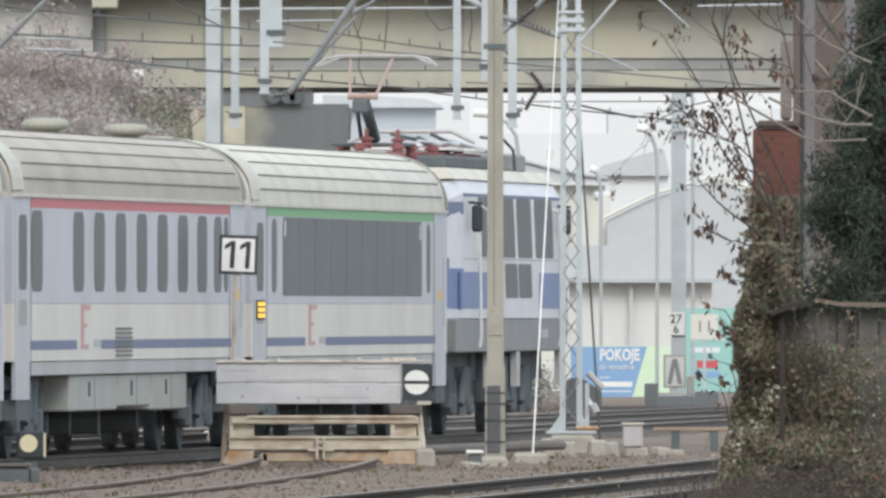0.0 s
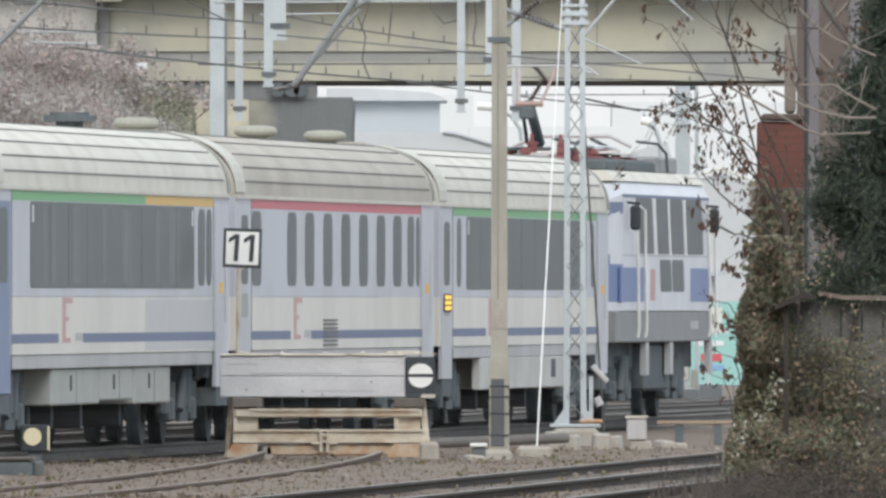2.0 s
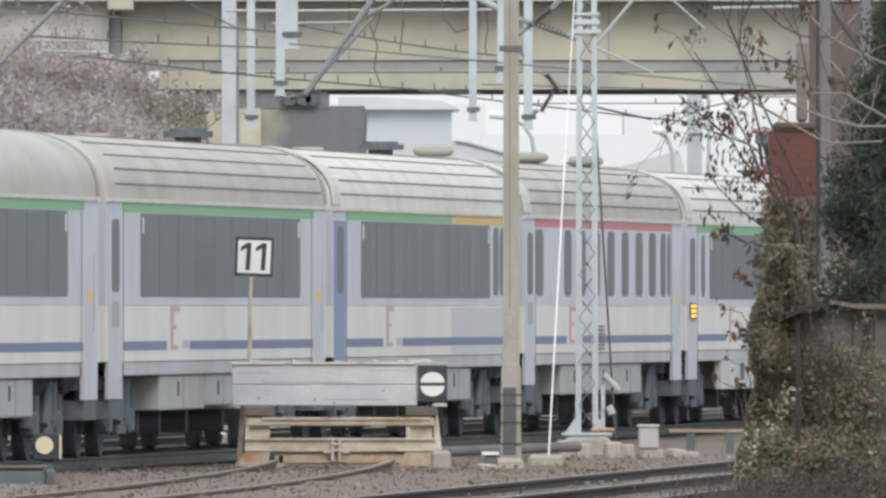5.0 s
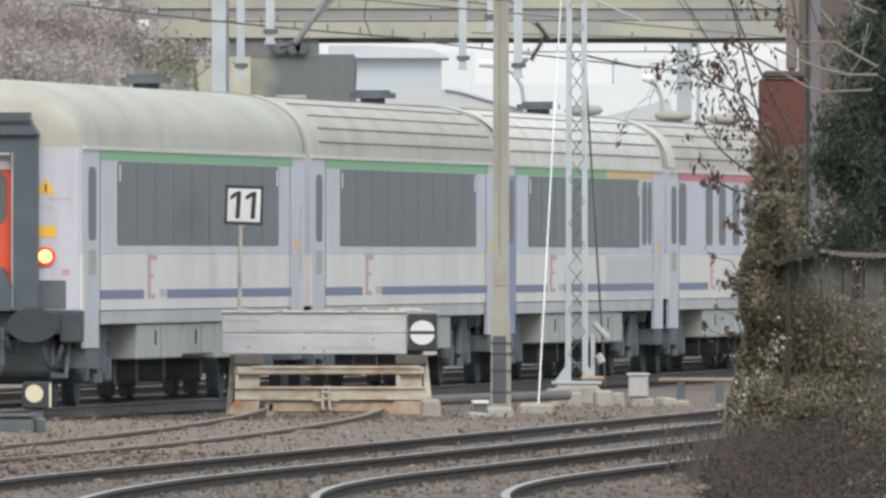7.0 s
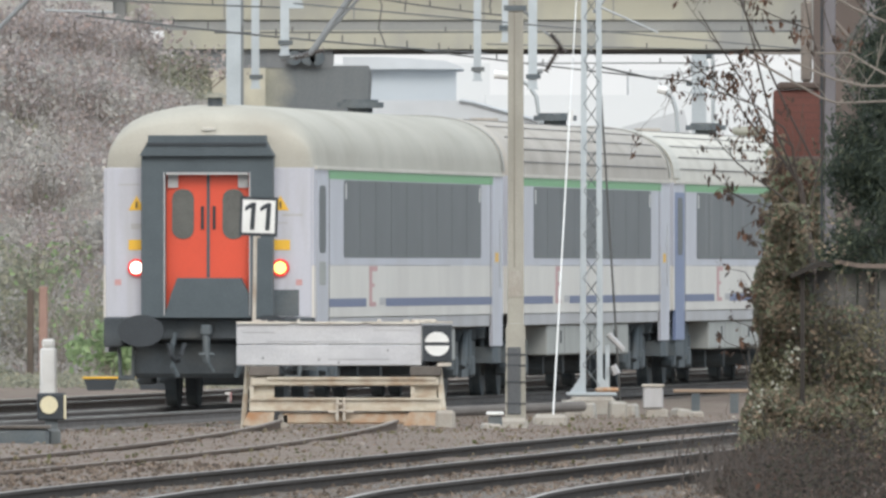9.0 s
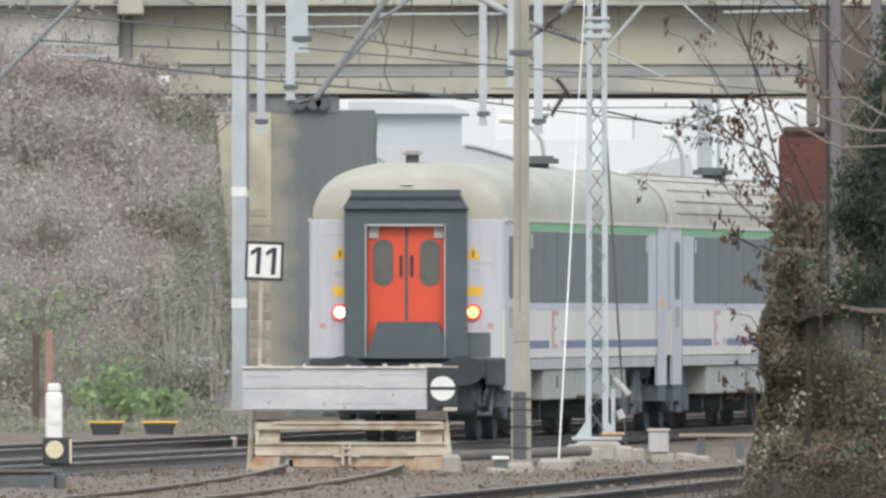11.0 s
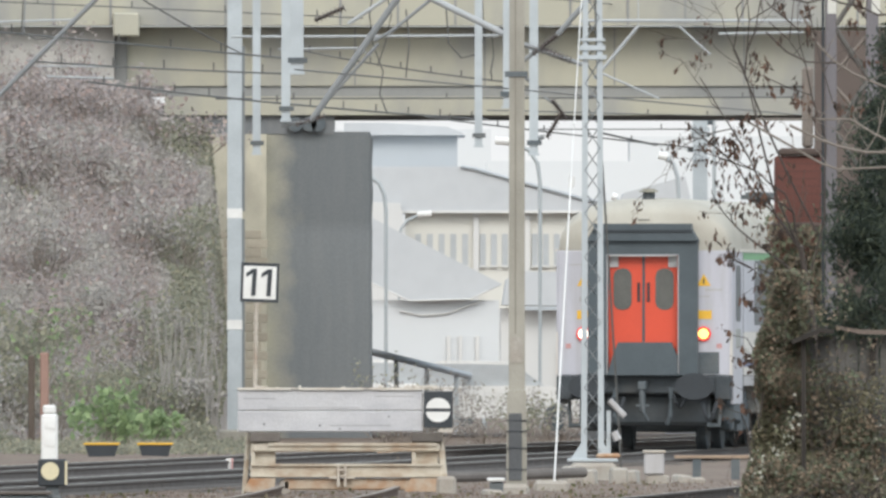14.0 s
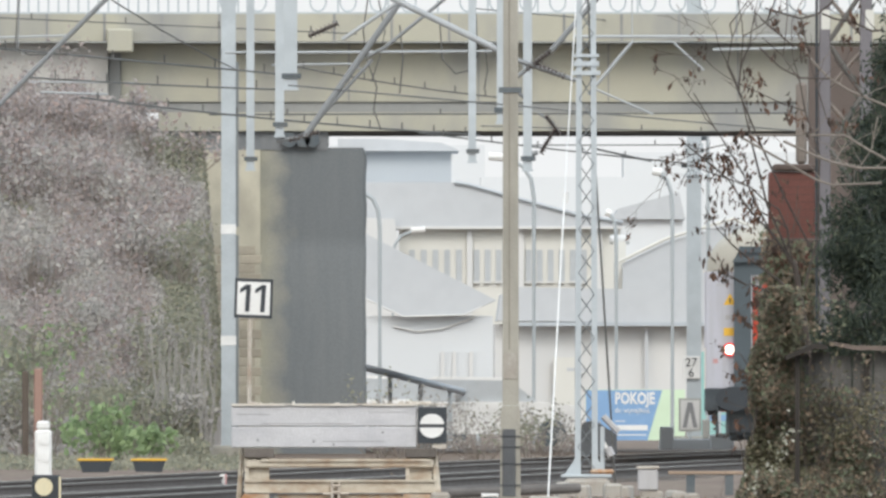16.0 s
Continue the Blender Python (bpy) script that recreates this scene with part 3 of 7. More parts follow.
        for d in (9.4, 17.2):
            part("hatch", side_panel(at_(d), at_(d + 0.7), 0.72, 1.0, -0.004, 0.02), M_UNDER, k)
    for d in (7.5, 10.0, 13.2, 17.6):
        part("air_tank", rods(((-1.0, at_(d), 0.42), (1.0, at_(d), 0.42), 0.16), seg=10), M_UNDER, c)
    bogie(c, at_(3.6))
    bogie(c, at_(LONG - 3.6))
    part("gangway", boxes((-0.62, 0.62, FRONT - 0.02, FRONT + 0.5, 1.2, 3.4)), M_RUBBER, c)
    for s in (-0.875, 0.875):
        part("buffer", rods(((s, FRONT, 1.05), (s, FRONT + 0.42, 1.05), 0.11), ((s, FRONT + 0.4, 1.05), (s, FRONT + 0.46, 1.05), 0.25), seg=16), M_UNDER, c)
    for d, kind in vents:
        y = at_(d)
        if kind == "flat":
            v = part("roof_vent", rods(((0, y, TOP - 0.03), (0, y, TOP + 0.08), 0.18), ((0, y, TOP + 0.08), (0, y, TOP + 0.16), 0.34), ((0, y, TOP + 0.13), (0, y, TOP + 0.20), 0.26), seg=16), M_UNDER, r, "dark flat roof ventilator")
        elif kind == "round":
            rim = [(0.16, -0.03), (0.16, 0.03), (0.25, 0.045), (0.295, 0.075), (0.31, 0.11), (0.295, 0.15), (0.25, 0.18), (0.12, 0.195)]
            bm = bmesh.new()
            for (r0, z0), (r1, z1) in zip(rim, rim[1:]):
                bmesh.ops.create_cone(bm, cap_ends=True, segments=20, radius1=r0, radius2=r1, depth=z1 - z0, matrix=Matrix.Translation((0, y, TOP + (z0 + z1) / 2)))
            part("roof_vent", bm, M_VENT, r, "round olive-grey roof ventilator")
        else:
            part("roof_vent", rods(((0, y, TOP - 0.05), (0, y, TOP + 0.05), 0.22), seg=14), M_ROOF_B, r, "low roof ventilator")
    return c


M_LOGO = material("faded_red_paint", (0.48, 0.27, 0.26), 0.5, vary=0.15)


def tail_end(c):
    """The rear end of the last coach: gangway with orange doors, tail lamps, buffers and warning signs."""
    y = REAR
    part("end_wall", both_sides(boxes((0.89, HALF - 0.03, y - 0.03, y, 1.22, EAVES), bevel=0.01)), M_LILAC, c, "pale lilac end wall")
    g = part("gangway_bellows", extrude([(-0.9, 1.22), (-0.9, 3.46), (-0.86, 3.5), (0.86, 3.5), (0.9, 3.46), (0.9, 1.22), (0.58, 1.22), (0.58, 3.2), (-0.58, 3.2), (-0.58, 1.22)], y - 0.22, y + 0.02), M_RUBBER, c, "dark grey rubber gangway frame")
    part("hood", extrude([(-0.92, 3.42), (0.92, 3.42), (0.80, 3.62), (0.80, 3.70), (-0.80, 3.70), (-0.80, 3.62)], y - 0.30, y), M_RUBBER, g)
    part("hood_edge", boxes((-0.82, 0.82, y - 0.32, y, 3.56, 3.60)), M_BLACK, g)
    for s in (-1, 1):
        d = part("end_door", boxes((min(s * 0.012, s * 0.575), max(s * 0.012, s * 0.575), y - 0.06, y - 0.01, 1.3, 3.19)), M_ORANGE, c, "orange-red sliding end door")
        prof = []
        for cx, cz, a0 in ((0.365, 2.84, 0), (0.325, 2.84, 90), (0.325, 2.42, 180), (0.365, 2.42, 270)):
            for a in (0, 30, 60, 90):
                prof.append((s * (cx + 0.13 * math.cos(radians(a0 + a))), cz + 0.13 * math.sin(radians(a0 + a))))
        part("pane", extrude(prof, y - 0.072, y - 0.055), M_BOXGLASS, d, "rounded dark pane")
        part("handle", boxes((s * 0.05 - 0.02 + s * 0.03, s * 0.05 + 0.02 + s * 0.03, y - 0.09, y - 0.06, 2.42, 2.74), bevel=0.008), M_BLACK, d)
        part("frame_edge", boxes((s * 0.585 - 0.008, s * 0.585 + 0.008, y - 0.228, y - 0.2, 1.25, 3.2)), M_SILL, g, "pale frame edge")
        part("plate", boxes((s * 0.48 - 0.07, s * 0.48 + 0.07, y - 0.1, y - 0.06, 2.99, 3.19)), M_SILL, d)
    part("buffer_plate", extrude([(-0.58, 1.22), (0.58, 1.22), (0.56, 1.55), (0.46, 1.76), (-0.40, 1.76), (-0.48, 1.55)], y - 0.30, y - 0.07), M_RUBBER, c, "dark folded gangway step plate")
    for s in (-1, 1):
        x = s * 0.985
        lamp = part("tail_lamp", rods(((x, y - 0.02, 1.9), (x, y - 0.075, 1.9), 0.12), seg=24), M_TAIL_RED, c, "lit red tail lamp")
        part("lens", rods(((x, y - 0.07, 1.9), (x, y - 0.085, 1.9), 0.085), seg=24), M_TAIL_WHITE if s < 0 else M_TAIL_AMBER, lamp)
        tri = extrude([(x - 0.115, 2.68), (x + 0.115, 2.68), (x, 2.88)], y - 0.036, y - 0.028)
        sign = part("warning_triangle", tri, M_TRI, c, "yellow warning triangle")
        part("symbol", boxes((x - 0.012, x + 0.012, y - 0.04, y - 0.034, 2.71, 2.80)), M_BLACK, sign)
        part("yellow_plate", boxes((x - 0.11, x + 0.13, y - 0.036, y - 0.028, 2.14, 2.28)), M_TRI, c)
        part("text_bar", boxes((x + 0.02, x + 0.3, y - 0.035, y - 0.028, 2.60, 2.635) if s > 0 else (x - 0.25, x + 0.05, y - 0.035, y - 0.028, 3.02, 3.04)), M_SILL, c)
        part("text_bar", boxes((x - 0.08, x + 0.1, y - 0.035, y - 0.028, 2.42, 2.50) if s < 0 else (x - 0.1, x + 0.1, y - 0.035, y - 0.028, 2.5, 2.52)), M_SILL, c)
        part("red_badge", boxes((s * 1.24 - 0.045, s * 1.24 + 0.045, y - 0.036, y - 0.028, 1.66, 1.74)), M_LOGO, c)
        buf = part("buffer", rods(((s * 0.875, y, 1.05), (s * 0.875, y - 0.45, 1.05), 0.12), seg=18), M_BLACK, c, "dark buffer with wide oval head")
        bm = rods(((0, y - 0.43, 0), (0, y - 0.5, 0), 0.235), seg=24)
        for v in bm.verts:
            v.co.x, v.co.z = s * 0.875 + v.co.x * 1.35, 1.04 + v.co.z * 0.92
        part("buffer_head", bm, M_BLACK, buf)
        part("corner_step", boxes((s * 1.3 - 0.13, s * 1.3 + 0.13, y - 0.1, y + 1.2, 0.82, 1.22), bevel=0.02), M_DARKSTEEL, c)
        part("air_hose", line([(s * 0.45, y - 0.1, 1.0), (s * 0.47, y - 0.25, 0.85), (s * 0.46, y - 0.28, 0.55), (s * 0.40, y - 0.22, 0.42)], 0.035), M_RUBBER, c)
    # No opening is cut: the plate's dark colour stands for the shade inside.
    part("opening_shade_plate", boxes((0.90, 1.24, y - 0.036, y - 0.028, 1.24, 1.6)), M_UNDER, c, "flat dark plate standing for a shaded step recess")
    part("headstock", boxes((-HALF + 0.02, HALF - 0.02, y - 0.08, y + 0.5, 0.92, 1.215), bevel=0.02), M_DARKSTEEL, c)
    part("draw_hook", boxes((-0.07, 0.07, y - 0.38, y, 0.98, 1.12), (-0.05, 0.05, y - 0.34, y - 0.26, 0.6, 1.0), bevel=0.02), M_UNDER, c)
    part("end_beam", boxes((-1.08, 1.08, y + 0.15, y + 0.9, 0.40, 0.92), bevel=0.06), M_DARKSTEEL, c)
    for x0, x1, z, d in ((0.98, 1.22, 0.78, 0.3), (0.52, 0.72, 0.9, 0.2), (-0.52, -0.3, 0.86, 0.24)):
        pts = [(x0 + (x1 - x0) * i / 10, y - 0.3 - 0.04 * math.sin(i), z - d * math.sin(math.pi * i / 10)) for i in range(11)]
        part("brake_hose", line(pts, 0.032, 7), M_BLACK, c, "sagging black brake hose")
    part("screw_coupling", rods(((0.0, y - 0.40, 0.98), (0.03, y - 0.42, 0.62), 0.035), ((-0.09, y - 0.41, 0.72), (0.12, y - 0.41, 0.72), 0.022), ((0.03, y - 0.42, 0.62), (0.10, y - 0.36, 0.48), 0.03), seg=8), M_UNDER, c)
    for q in (-1, 1):
        part("step_bracket", rods(((q * 1.25, y + 0.2, 0.82), (q * 1.22, y + 0.1, 0.40), 0.03), ((q * 1.05, y + 0.2, 0.82), (q * 1.05, y + 0.1, 0.40), 0.03), ((q * 1.25, y + 0.1, 0.40), (q * 1.03, y + 0.1, 0.40), 0.035), seg=6), M_UNDER, c)
    mk_ = part("roof_marker", rods(((0, y + 0.8, TOP - 0.1), (0, y + 0.8, TOP + 0.09), 0.10), seg=14), M_DARKSTEEL, c, "small dark roof vent with a pale cap")
    part("cap", rods(((0, y + 0.8, TOP + 0.09), (0, y + 0.8, TOP + 0.12), 0.155), ((0, y + 0.8, TOP + 0.12), (0, y + 0.8, TOP + 0.15), 0.11), seg=16), M_VENT, mk_)
    part("door_gap", boxes((-0.02, 0.02, y - 0.075, y - 0.055, 1.77, 3.19)), M_RUBBER, c)
    part("frame_head", boxes((-0.56, 0.56, y - 0.228, y - 0.2, 3.165, 3.195)), M_SILL, c)
    part("lamp_bracket", boxes((-0.09, 0.09, y - 0.03, y + 0.05, 3.77, 3.81)), M_ROOF_C, c)


M_BOXGLASS = material("end_door_glass", (0.10, 0.10, 0.09), 0.15, vary=0.3, scale=3, spec=0.6)
M_TAIL_AMBER = material("tail_lamp_lens_amber", (0.9, 0.6, 0.2), 0.3, emit=(1.0, 0.62, 0.16), emit_strength=1.6)

c1 = coach("lilac and cream coach with green band and amber display", M_ROOF_C, [(2.0, LONG - 1.9, M_GREEN)], windows=((4.0, LONG - 3.7),), narrow=((2.9, 0.6), (LONG - 2.7, 0.5)), vents=((1.5, "low"),), skirt=True)
part("destination_display", side_panel(REAR + 0.5, REAR + 1.5, 1.72, 1.98, 0.03, 0.02), M_BLACK, c1, "black display with amber text")
bm = bmesh.new()
for i in range(3):
    for j in range(3):
        box(bm, HALF + 0.028, HALF + 0.034, REAR + 0.58 + 0.3 * i, REAR + 0.82 + 0.3 * i, 1.745 + 0.078 * j, 1.80 + 0.078 * j)
part("amber_bars", bm, M_AMBER, c1)
c2 = coach("dining coach with red band and single narrow windows", M_ROOF_B, [(1.9, LONG - 1.9, M_RED)], narrow=[(d, 1.15) for d in (2.6, 7.1, 9.4, 11.8, 14.2, 16.6, 19.0, 21.3)] + [(23.2, 0.9), (24.2, 0.5)], vents=((1.0, "round"), (15.9, "round"), (25.2, "round")))
bm = bmesh.new()
for i in range(7):
    box(bm, HALF - 0.01, HALF + 0.02, REAR + 11.2, REAR + 13.0, 1.26 + 0.057 * i, 1.285 + 0.057 * i)
part("louvre", bm, M_RIB, c2, "dark ventilation louvre")
M_DOORBLUE = material("faded_blue_door_paint", (0.165, 0.205, 0.325), 0.5, vary=0.08)
c3 = coach("lilac and cream coach with green and yellow band and blue door", M_ROOF_C, [(1.9, 16.6, M_GREEN), (16.6, LONG - 1.9, M_YELLOW)], windows=((3.9, LONG - 4.3),), narrow=((LONG - 3.4, 0.8), (LONG - 2.5, 0.6)), rear_door=M_DOORBLUE, vents=((20.6, "flat"), (10.5, "low")))
for i, d in enumerate((5.2, 6.1, 8.4, 9.0, 11.7, 13.9, 14.6, 17.8, 19.3, 20.2)):
    part("curtain", side_panel(REAR + d, REAR + d + 0.25 + 0.2 * (i % 3), 2.1, 3.06, 0.0085, 0.01), M_CURTAIN, c3)
part("repaired_panel", side_panel(REAR + 16.6, FRONT - 1.9, 1.25, 1.9, 0.003), M_PATCH, c3, "greyer repaired panel")
c4 = coach("lilac and cream coach with green band and dusty ribbed roof", M_ROOF_B, [(1.9, LONG - 1.6, M_GREEN)], windows=((3.9, LONG - 3.4),), vents=((22.4, "flat"), (11.0, "low")), pale_end=False)
c5 = coach("last coach with green band, orange end doors and lit tail lamps", M_ROOF_A, [(1.9, LONG - 1.6, M_GREEN)], ribs=False, windows=((3.9, LONG - 3.4),), tail=True, vents=((20.0, "flat"),))
tail_end(c5)
coaches = [c1, c2, c3, c4, c5]


# ---------------------------------------------------------------- locomotive
def locomotive():
    lo = thing("electric_locomotive", "blue and white electric locomotive with raised pantograph", "locomotive")
    w, h = 1.5, 8.6
    rear = -h

    def face(d0, d1, z0, z1, proud=0.005, thick=0.03, radius=0.0, lean=0.0):
        b = side_panel(rear + d0, rear + d1, z0, z1, proud, thick, radius)
        for v in b.verts:
            v.co.x += w - HALF
            v.co.y -= lean * (v.co.z - z0)
        return both_sides(b)
    prof = [(-w, 1.72), (w, 1.72), (w, 3.55), (1.38, 3.75), (-1.38, 3.75), (-w, 3.55)]
    part("body", extrude(prof, -h + 1.2, h - 1.0), M_LOCOWHITE, lo, "white and lilac body side")
    for y0, y1, s in ((-h, -h + 1.2, -1), (h - 1.0, h, 1)):
        bm = bmesh.new()
        n0 = [bm.verts.new((p * (0.88 if s < 0 else 1.0), y0 + (0.25 if s < 0 and q > 2.6 else 0), q - (0.12 if s < 0 and q > 3.4 else 0))) for p, q in prof]
        n1 = [bm.verts.new((p * (1.0 if s < 0 else 0.9), y1 - (0.3 if s > 0 and q > 2.6 else 0), q - (0.12 if s > 0 and q > 3.4 else 0))) for p, q in prof]
        for i in range(6):
            j = (i + 1) % 6
            bm.faces.new((n0[i], n0[j], n1[j], n1[i]))
        bm.faces.new(n0)
        bm.faces.new(n1)
        bmesh.ops.recalc_face_normals(bm, faces=bm.faces)
        part("cab", bm, M_LOCOWHITE, lo, "white cab end")
        a0, a1 = (w * 0.88, w) if s < 0 else (w, w * 0.9)
        for q in (-1, 1):
            bm = bmesh.new()
            vs = [bm.verts.new((q * (a + d), y, z)) for d in (0.006, -0.05) for a, y, z in ((a0, y0, 1.86), (a1, y1, 1.86), (a1, y1, 2.45), (a0, y0, 2.45))]
            for f in ((0, 1, 2, 3), (4, 5, 6, 7), (0, 1, 5, 4), (1, 2, 6, 5), (2, 3, 7, 6), (3, 0, 4, 7)):
                bm.faces.new([vs[g] for g in f])
            bmesh.ops.recalc_face_normals(bm, faces=bm.faces)
            part("cab_band", bm, M_BLUE_LIGHT, lo, "blue band round the cab")
            if s < 0:
                for ya, yb, xa, xb, za, zb in ((y0, y0 + 0.35, 0.88, 0.915, 2.452, 2.6), (y0 + 0.25, y0 + 0.52, 0.88, 0.914, 2.6, 3.24), (y0 + 0.25, y1, 0.88, 1.0, 3.24, 3.42)):
                    bm = bmesh.new()
                    vs = [bm.verts.new((q * (w * a + d), yy, zz)) for d in (0.007, -0.04) for a, yy, zz in ((xa, ya, za), (xb, yb, za), (xb, yb, zb), (xa, ya, zb))]
                    for f in ((0, 1, 2, 3), (4, 5, 6, 7), (0, 1, 5, 4), (1, 2, 6, 5), (2, 3, 7, 6), (3, 0, 4, 7)):
                        bm.faces.new([vs[g] for g in f])
                    bmesh.ops.recalc_face_normals(bm, faces=bm.faces)
                    part("cab_edge", bm, M_LOCOBLUE, lo, "deep blue cab edge")
    part("lower_body", boxes((-w + 0.01, w - 0.01, -h + 0.3, h - 0.3, 1.22, 1.715), bevel=0.02), M_LOCOGREY, lo, "dark grey lower body")
    part("roof", extrude([(-1.42, 3.755), (1.42, 3.755), (1.25, 3.92), (-1.25, 3.92)], -h + 0.9, h - 0.7), M_ROOF_C, lo, "cream-white roof edge")
    part("roof_hood", boxes((-0.95, 0.95, -h + 4.2, h - 1.4, 3.925, 4.12), bevel=0.04), M_UNDER, lo, "dark roof equipment hood")
    for d0, d1 in ((3.7, 6.5), (7.2, 9.4), (9.6, 11.8), (12.4, 15.2)):
        part("window", face(d0, d1, 2.62, 3.50, 0.006, 0.03, 0.12, 0.45), M_GLASS, lo, "dark side window")
    for d0, d1 in ((7.7, 9.6), (9.8, 11.8)):
        part("window", face(d0, d1, 2.02, 2.53, 0.006, 0.03, 0.1, 0.4), M_GLASS, lo, "dark lower side window")
    part("blue_panel", face(0.9, 4.8, 1.86, 2.40, 0.004), M_BLUE_LIGHT, lo)
    part("eaves_stripe", face(1.2, 16.2, 3.50, 3.55, 0.004), M_LOCOBLUE, lo, "thin blue stripe below the roof")
    for d0 in (3.7, 7.2, 9.6, 12.4):
        part("post_trim", face(d0 - 0.45, d0 - 0.12, 2.60, 3.49, 0.012, 0.02, 0.0, 0.45), M_WHITE, lo, "pale window post")
    part("blue_panel", face(12.9, 16.2, 1.86, 2.40, 0.004), M_BLUE_LIGHT, lo)
    part("red_mark", face(5.9, 6.7, 1.88, 2.38), M_LOGO, lo)
    part("seam", face(1.2, 16.2, 2.58, 2.6, 0.004), M_SILL, lo)
    for d in (2.9, 4.2, 15.4, 16.5):
        part("handrail", line([(w + 0.08, rear + d, 1.3), (w + 0.1, rear + d, 1.45), (w + 0.1, rear + d - 0.3, 3.30), (w + 0.02, rear + d - 0.4, 3.36)], 0.026), M_WHITE, lo, "white handrail")
    for d in (1.9, 15.7):
        part("mirror", boxes((w + 0.05, w + 0.21, rear + d, rear + d + 0.12, 2.98, 3.38), bevel=0.04), M_BLACK, lo, "black side mirror")
        part("mirror_arm", rods(((w - 0.05, rear + d + 0.1, 3.42), (w + 0.2, rear + d + 0.1, 3.4), 0.02)), M_BLACK, lo)
    part("plate", face(13.0, 14.4, 1.42, 1.55, -0.004), M_SILL, lo)
    part("underframe", boxes((-1.15, 1.15, -h + 0.3, h - 0.3, 0.8, 1.22)), M_UNDER, lo)
    part("equipment_box", boxes((-1.35, 1.35, -2.0, 2.0, 0.45, 1.2), bevel=0.04), M_UNDER, lo)
    for d in (5.4, 9.6, 16.6):
        part("step_ladder", boxes((w - 0.12, w - 0.02, rear + d, rear + d + 0.5, 0.7, 1.22)), M_SILL, lo)
    bogie(lo, -4.6)
    bogie(lo, 4.6)
    part("buffer", rods(((0.875, h - 0.1, 1.05), (0.875, h + 0.45, 1.05), 0.2), ((-0.875, h - 0.1, 1.05), (-0.875, h + 0.45, 1.05), 0.2), seg=14), M_UNDER, lo)
    # roof gear
    for d, x in ((2.0, -0.1), (1.6, 0.5), (3.6, -0.5), (3.6, 0.5), (5.6, 0.6), (7.6, 0.6), (9.6, 0.6), (12, -0.6)):
        part("insulator", rods(((x, rear + d, 3.9), (x, rear + d, 4.28), 0.075), ((x, rear + d, 4.0), (x, rear + d, 4.04), 0.12), ((x, rear + d, 4.1), (x, rear + d, 4.14), 0.12), ((x, rear + d, 4.2), (x, rear + d, 4.24), 0.11), seg=10), M_ROOFRED, lo, "red roof insulator")
    part("busbar", line([(0.6, rear + 3.6, 4.32), (0.6, rear + 9.6, 4.32), (0.3, rear + 12.5, 4.34), (-0.6, rear + 12.5, 4.3)], 0.03), M_CHROME, lo)
    part("roof_frame", boxes((-0.75, 0.75, rear + 5.2, rear + 11.6, 4.13, 4.17)), M_ROOFRED, lo)
    for d, x in ((2.2, -0.02), (4.6, 0.2)):
        part("support_insulator", rods(((x, rear + d, 4.2), (x, rear + d, 4.38), 0.075), ((x, rear + d, 4.38), (x, rear + d, 4.5), 0.03), ((x, rear + d, 4.25), (x, rear + d, 4.28), 0.11), ((x, rear + d, 4.33), (x, rear + d, 4.36), 0.11), seg=10), M_ROOFRED, lo)
    part("roof_box", boxes((-0.95, 1.0, h - 4.6, h - 1.2, 3.925, 4.2), bevel=0.04), M_LOCOGREY, lo, "dark grey equipment box on the roof")
    for d in (6.0, 9.0):
        part("roof_walk", boxes((-0.5, 0.9, rear + d, rear + d + 1.6, 4.21, 4.25)), M_WHITE, lo)
    p = part("pantograph", boxes((-0.55, 0.55, rear + 2.2, rear + 3.8, 4.24, 4.29), bevel=0.02), M_UNDER, lo, "raised single-arm pantograph on red insulators")
    part("lower_arm", rods(((-0.02, rear + 3.4, 4.36), (-0.01, rear + 1.6, 4.96), 0.085), ((-0.2, rear + 3.2, 4.36), (-0.13, rear + 1.7, 4.94), 0.03)), M_UNDER, p)
    part("knee", rods(((-0.235, rear + 1.6, 4.96), (0.21, rear + 1.6, 4.96), 0.045)), M_ARM, p)
    part("knee_joint", boxes((-0.16, 0.08, rear + 1.5, rear + 1.7, 4.72, 4.92), bevel=0.03), M_UNDER, p)
    part("upper_arm", rods(((0.18, rear + 1.6, 4.98), (0.26, rear + 3.2, 5.52), 0.024), ((-0.2, rear + 1.6, 4.98), (-0.36, rear + 3.2, 5.52), 0.018)), M_ARM, p)
    part("pan_head", line([(-0.86, rear + 3.2, 5.42), (-0.72, rear + 3.2, 5.53), (-0.5, rear + 3.2, 5.57), (0.55, rear + 3.2, 5.57), (0.78, rear + 3.2, 5.53), (0.92, rear + 3.2, 5.42)], 0.026), M_SILL, p)
    part("pan_head", line([(-0.84, rear + 3.6, 5.44), (-0.5, rear + 3.6, 5.57), (0.5, rear + 3.6, 5.57), (0.84, rear + 3.6, 5.44)], 0.022), M_SILL, p)
    q = part("pantograph_folded", boxes((-0.6, 0.6, rear + 12.4, rear + 15, 4.14, 4.2), bevel=0.02), M_UNDER, lo, "folded pantograph at the front")
    part("pan_head", line([(-0.95, rear + 8.6, 4.33), (-0.6, rear + 8.6, 4.5), (0.6, rear + 8.6, 4.5), (0.95, rear + 8.6, 4.33)], 0.035), M_SILL, q)
    part("arm", rods(((0.3, rear + 8.6, 4.46), (0.1, rear + 14, 4.34), 0.03), ((-0.3, rear + 8.6, 4.46), (-0.1, rear + 14, 4.34), 0.03), ((0, rear + 14, 4.2), (0, rear + 9.6, 4.4), 0.05)), M_UNDER, q)
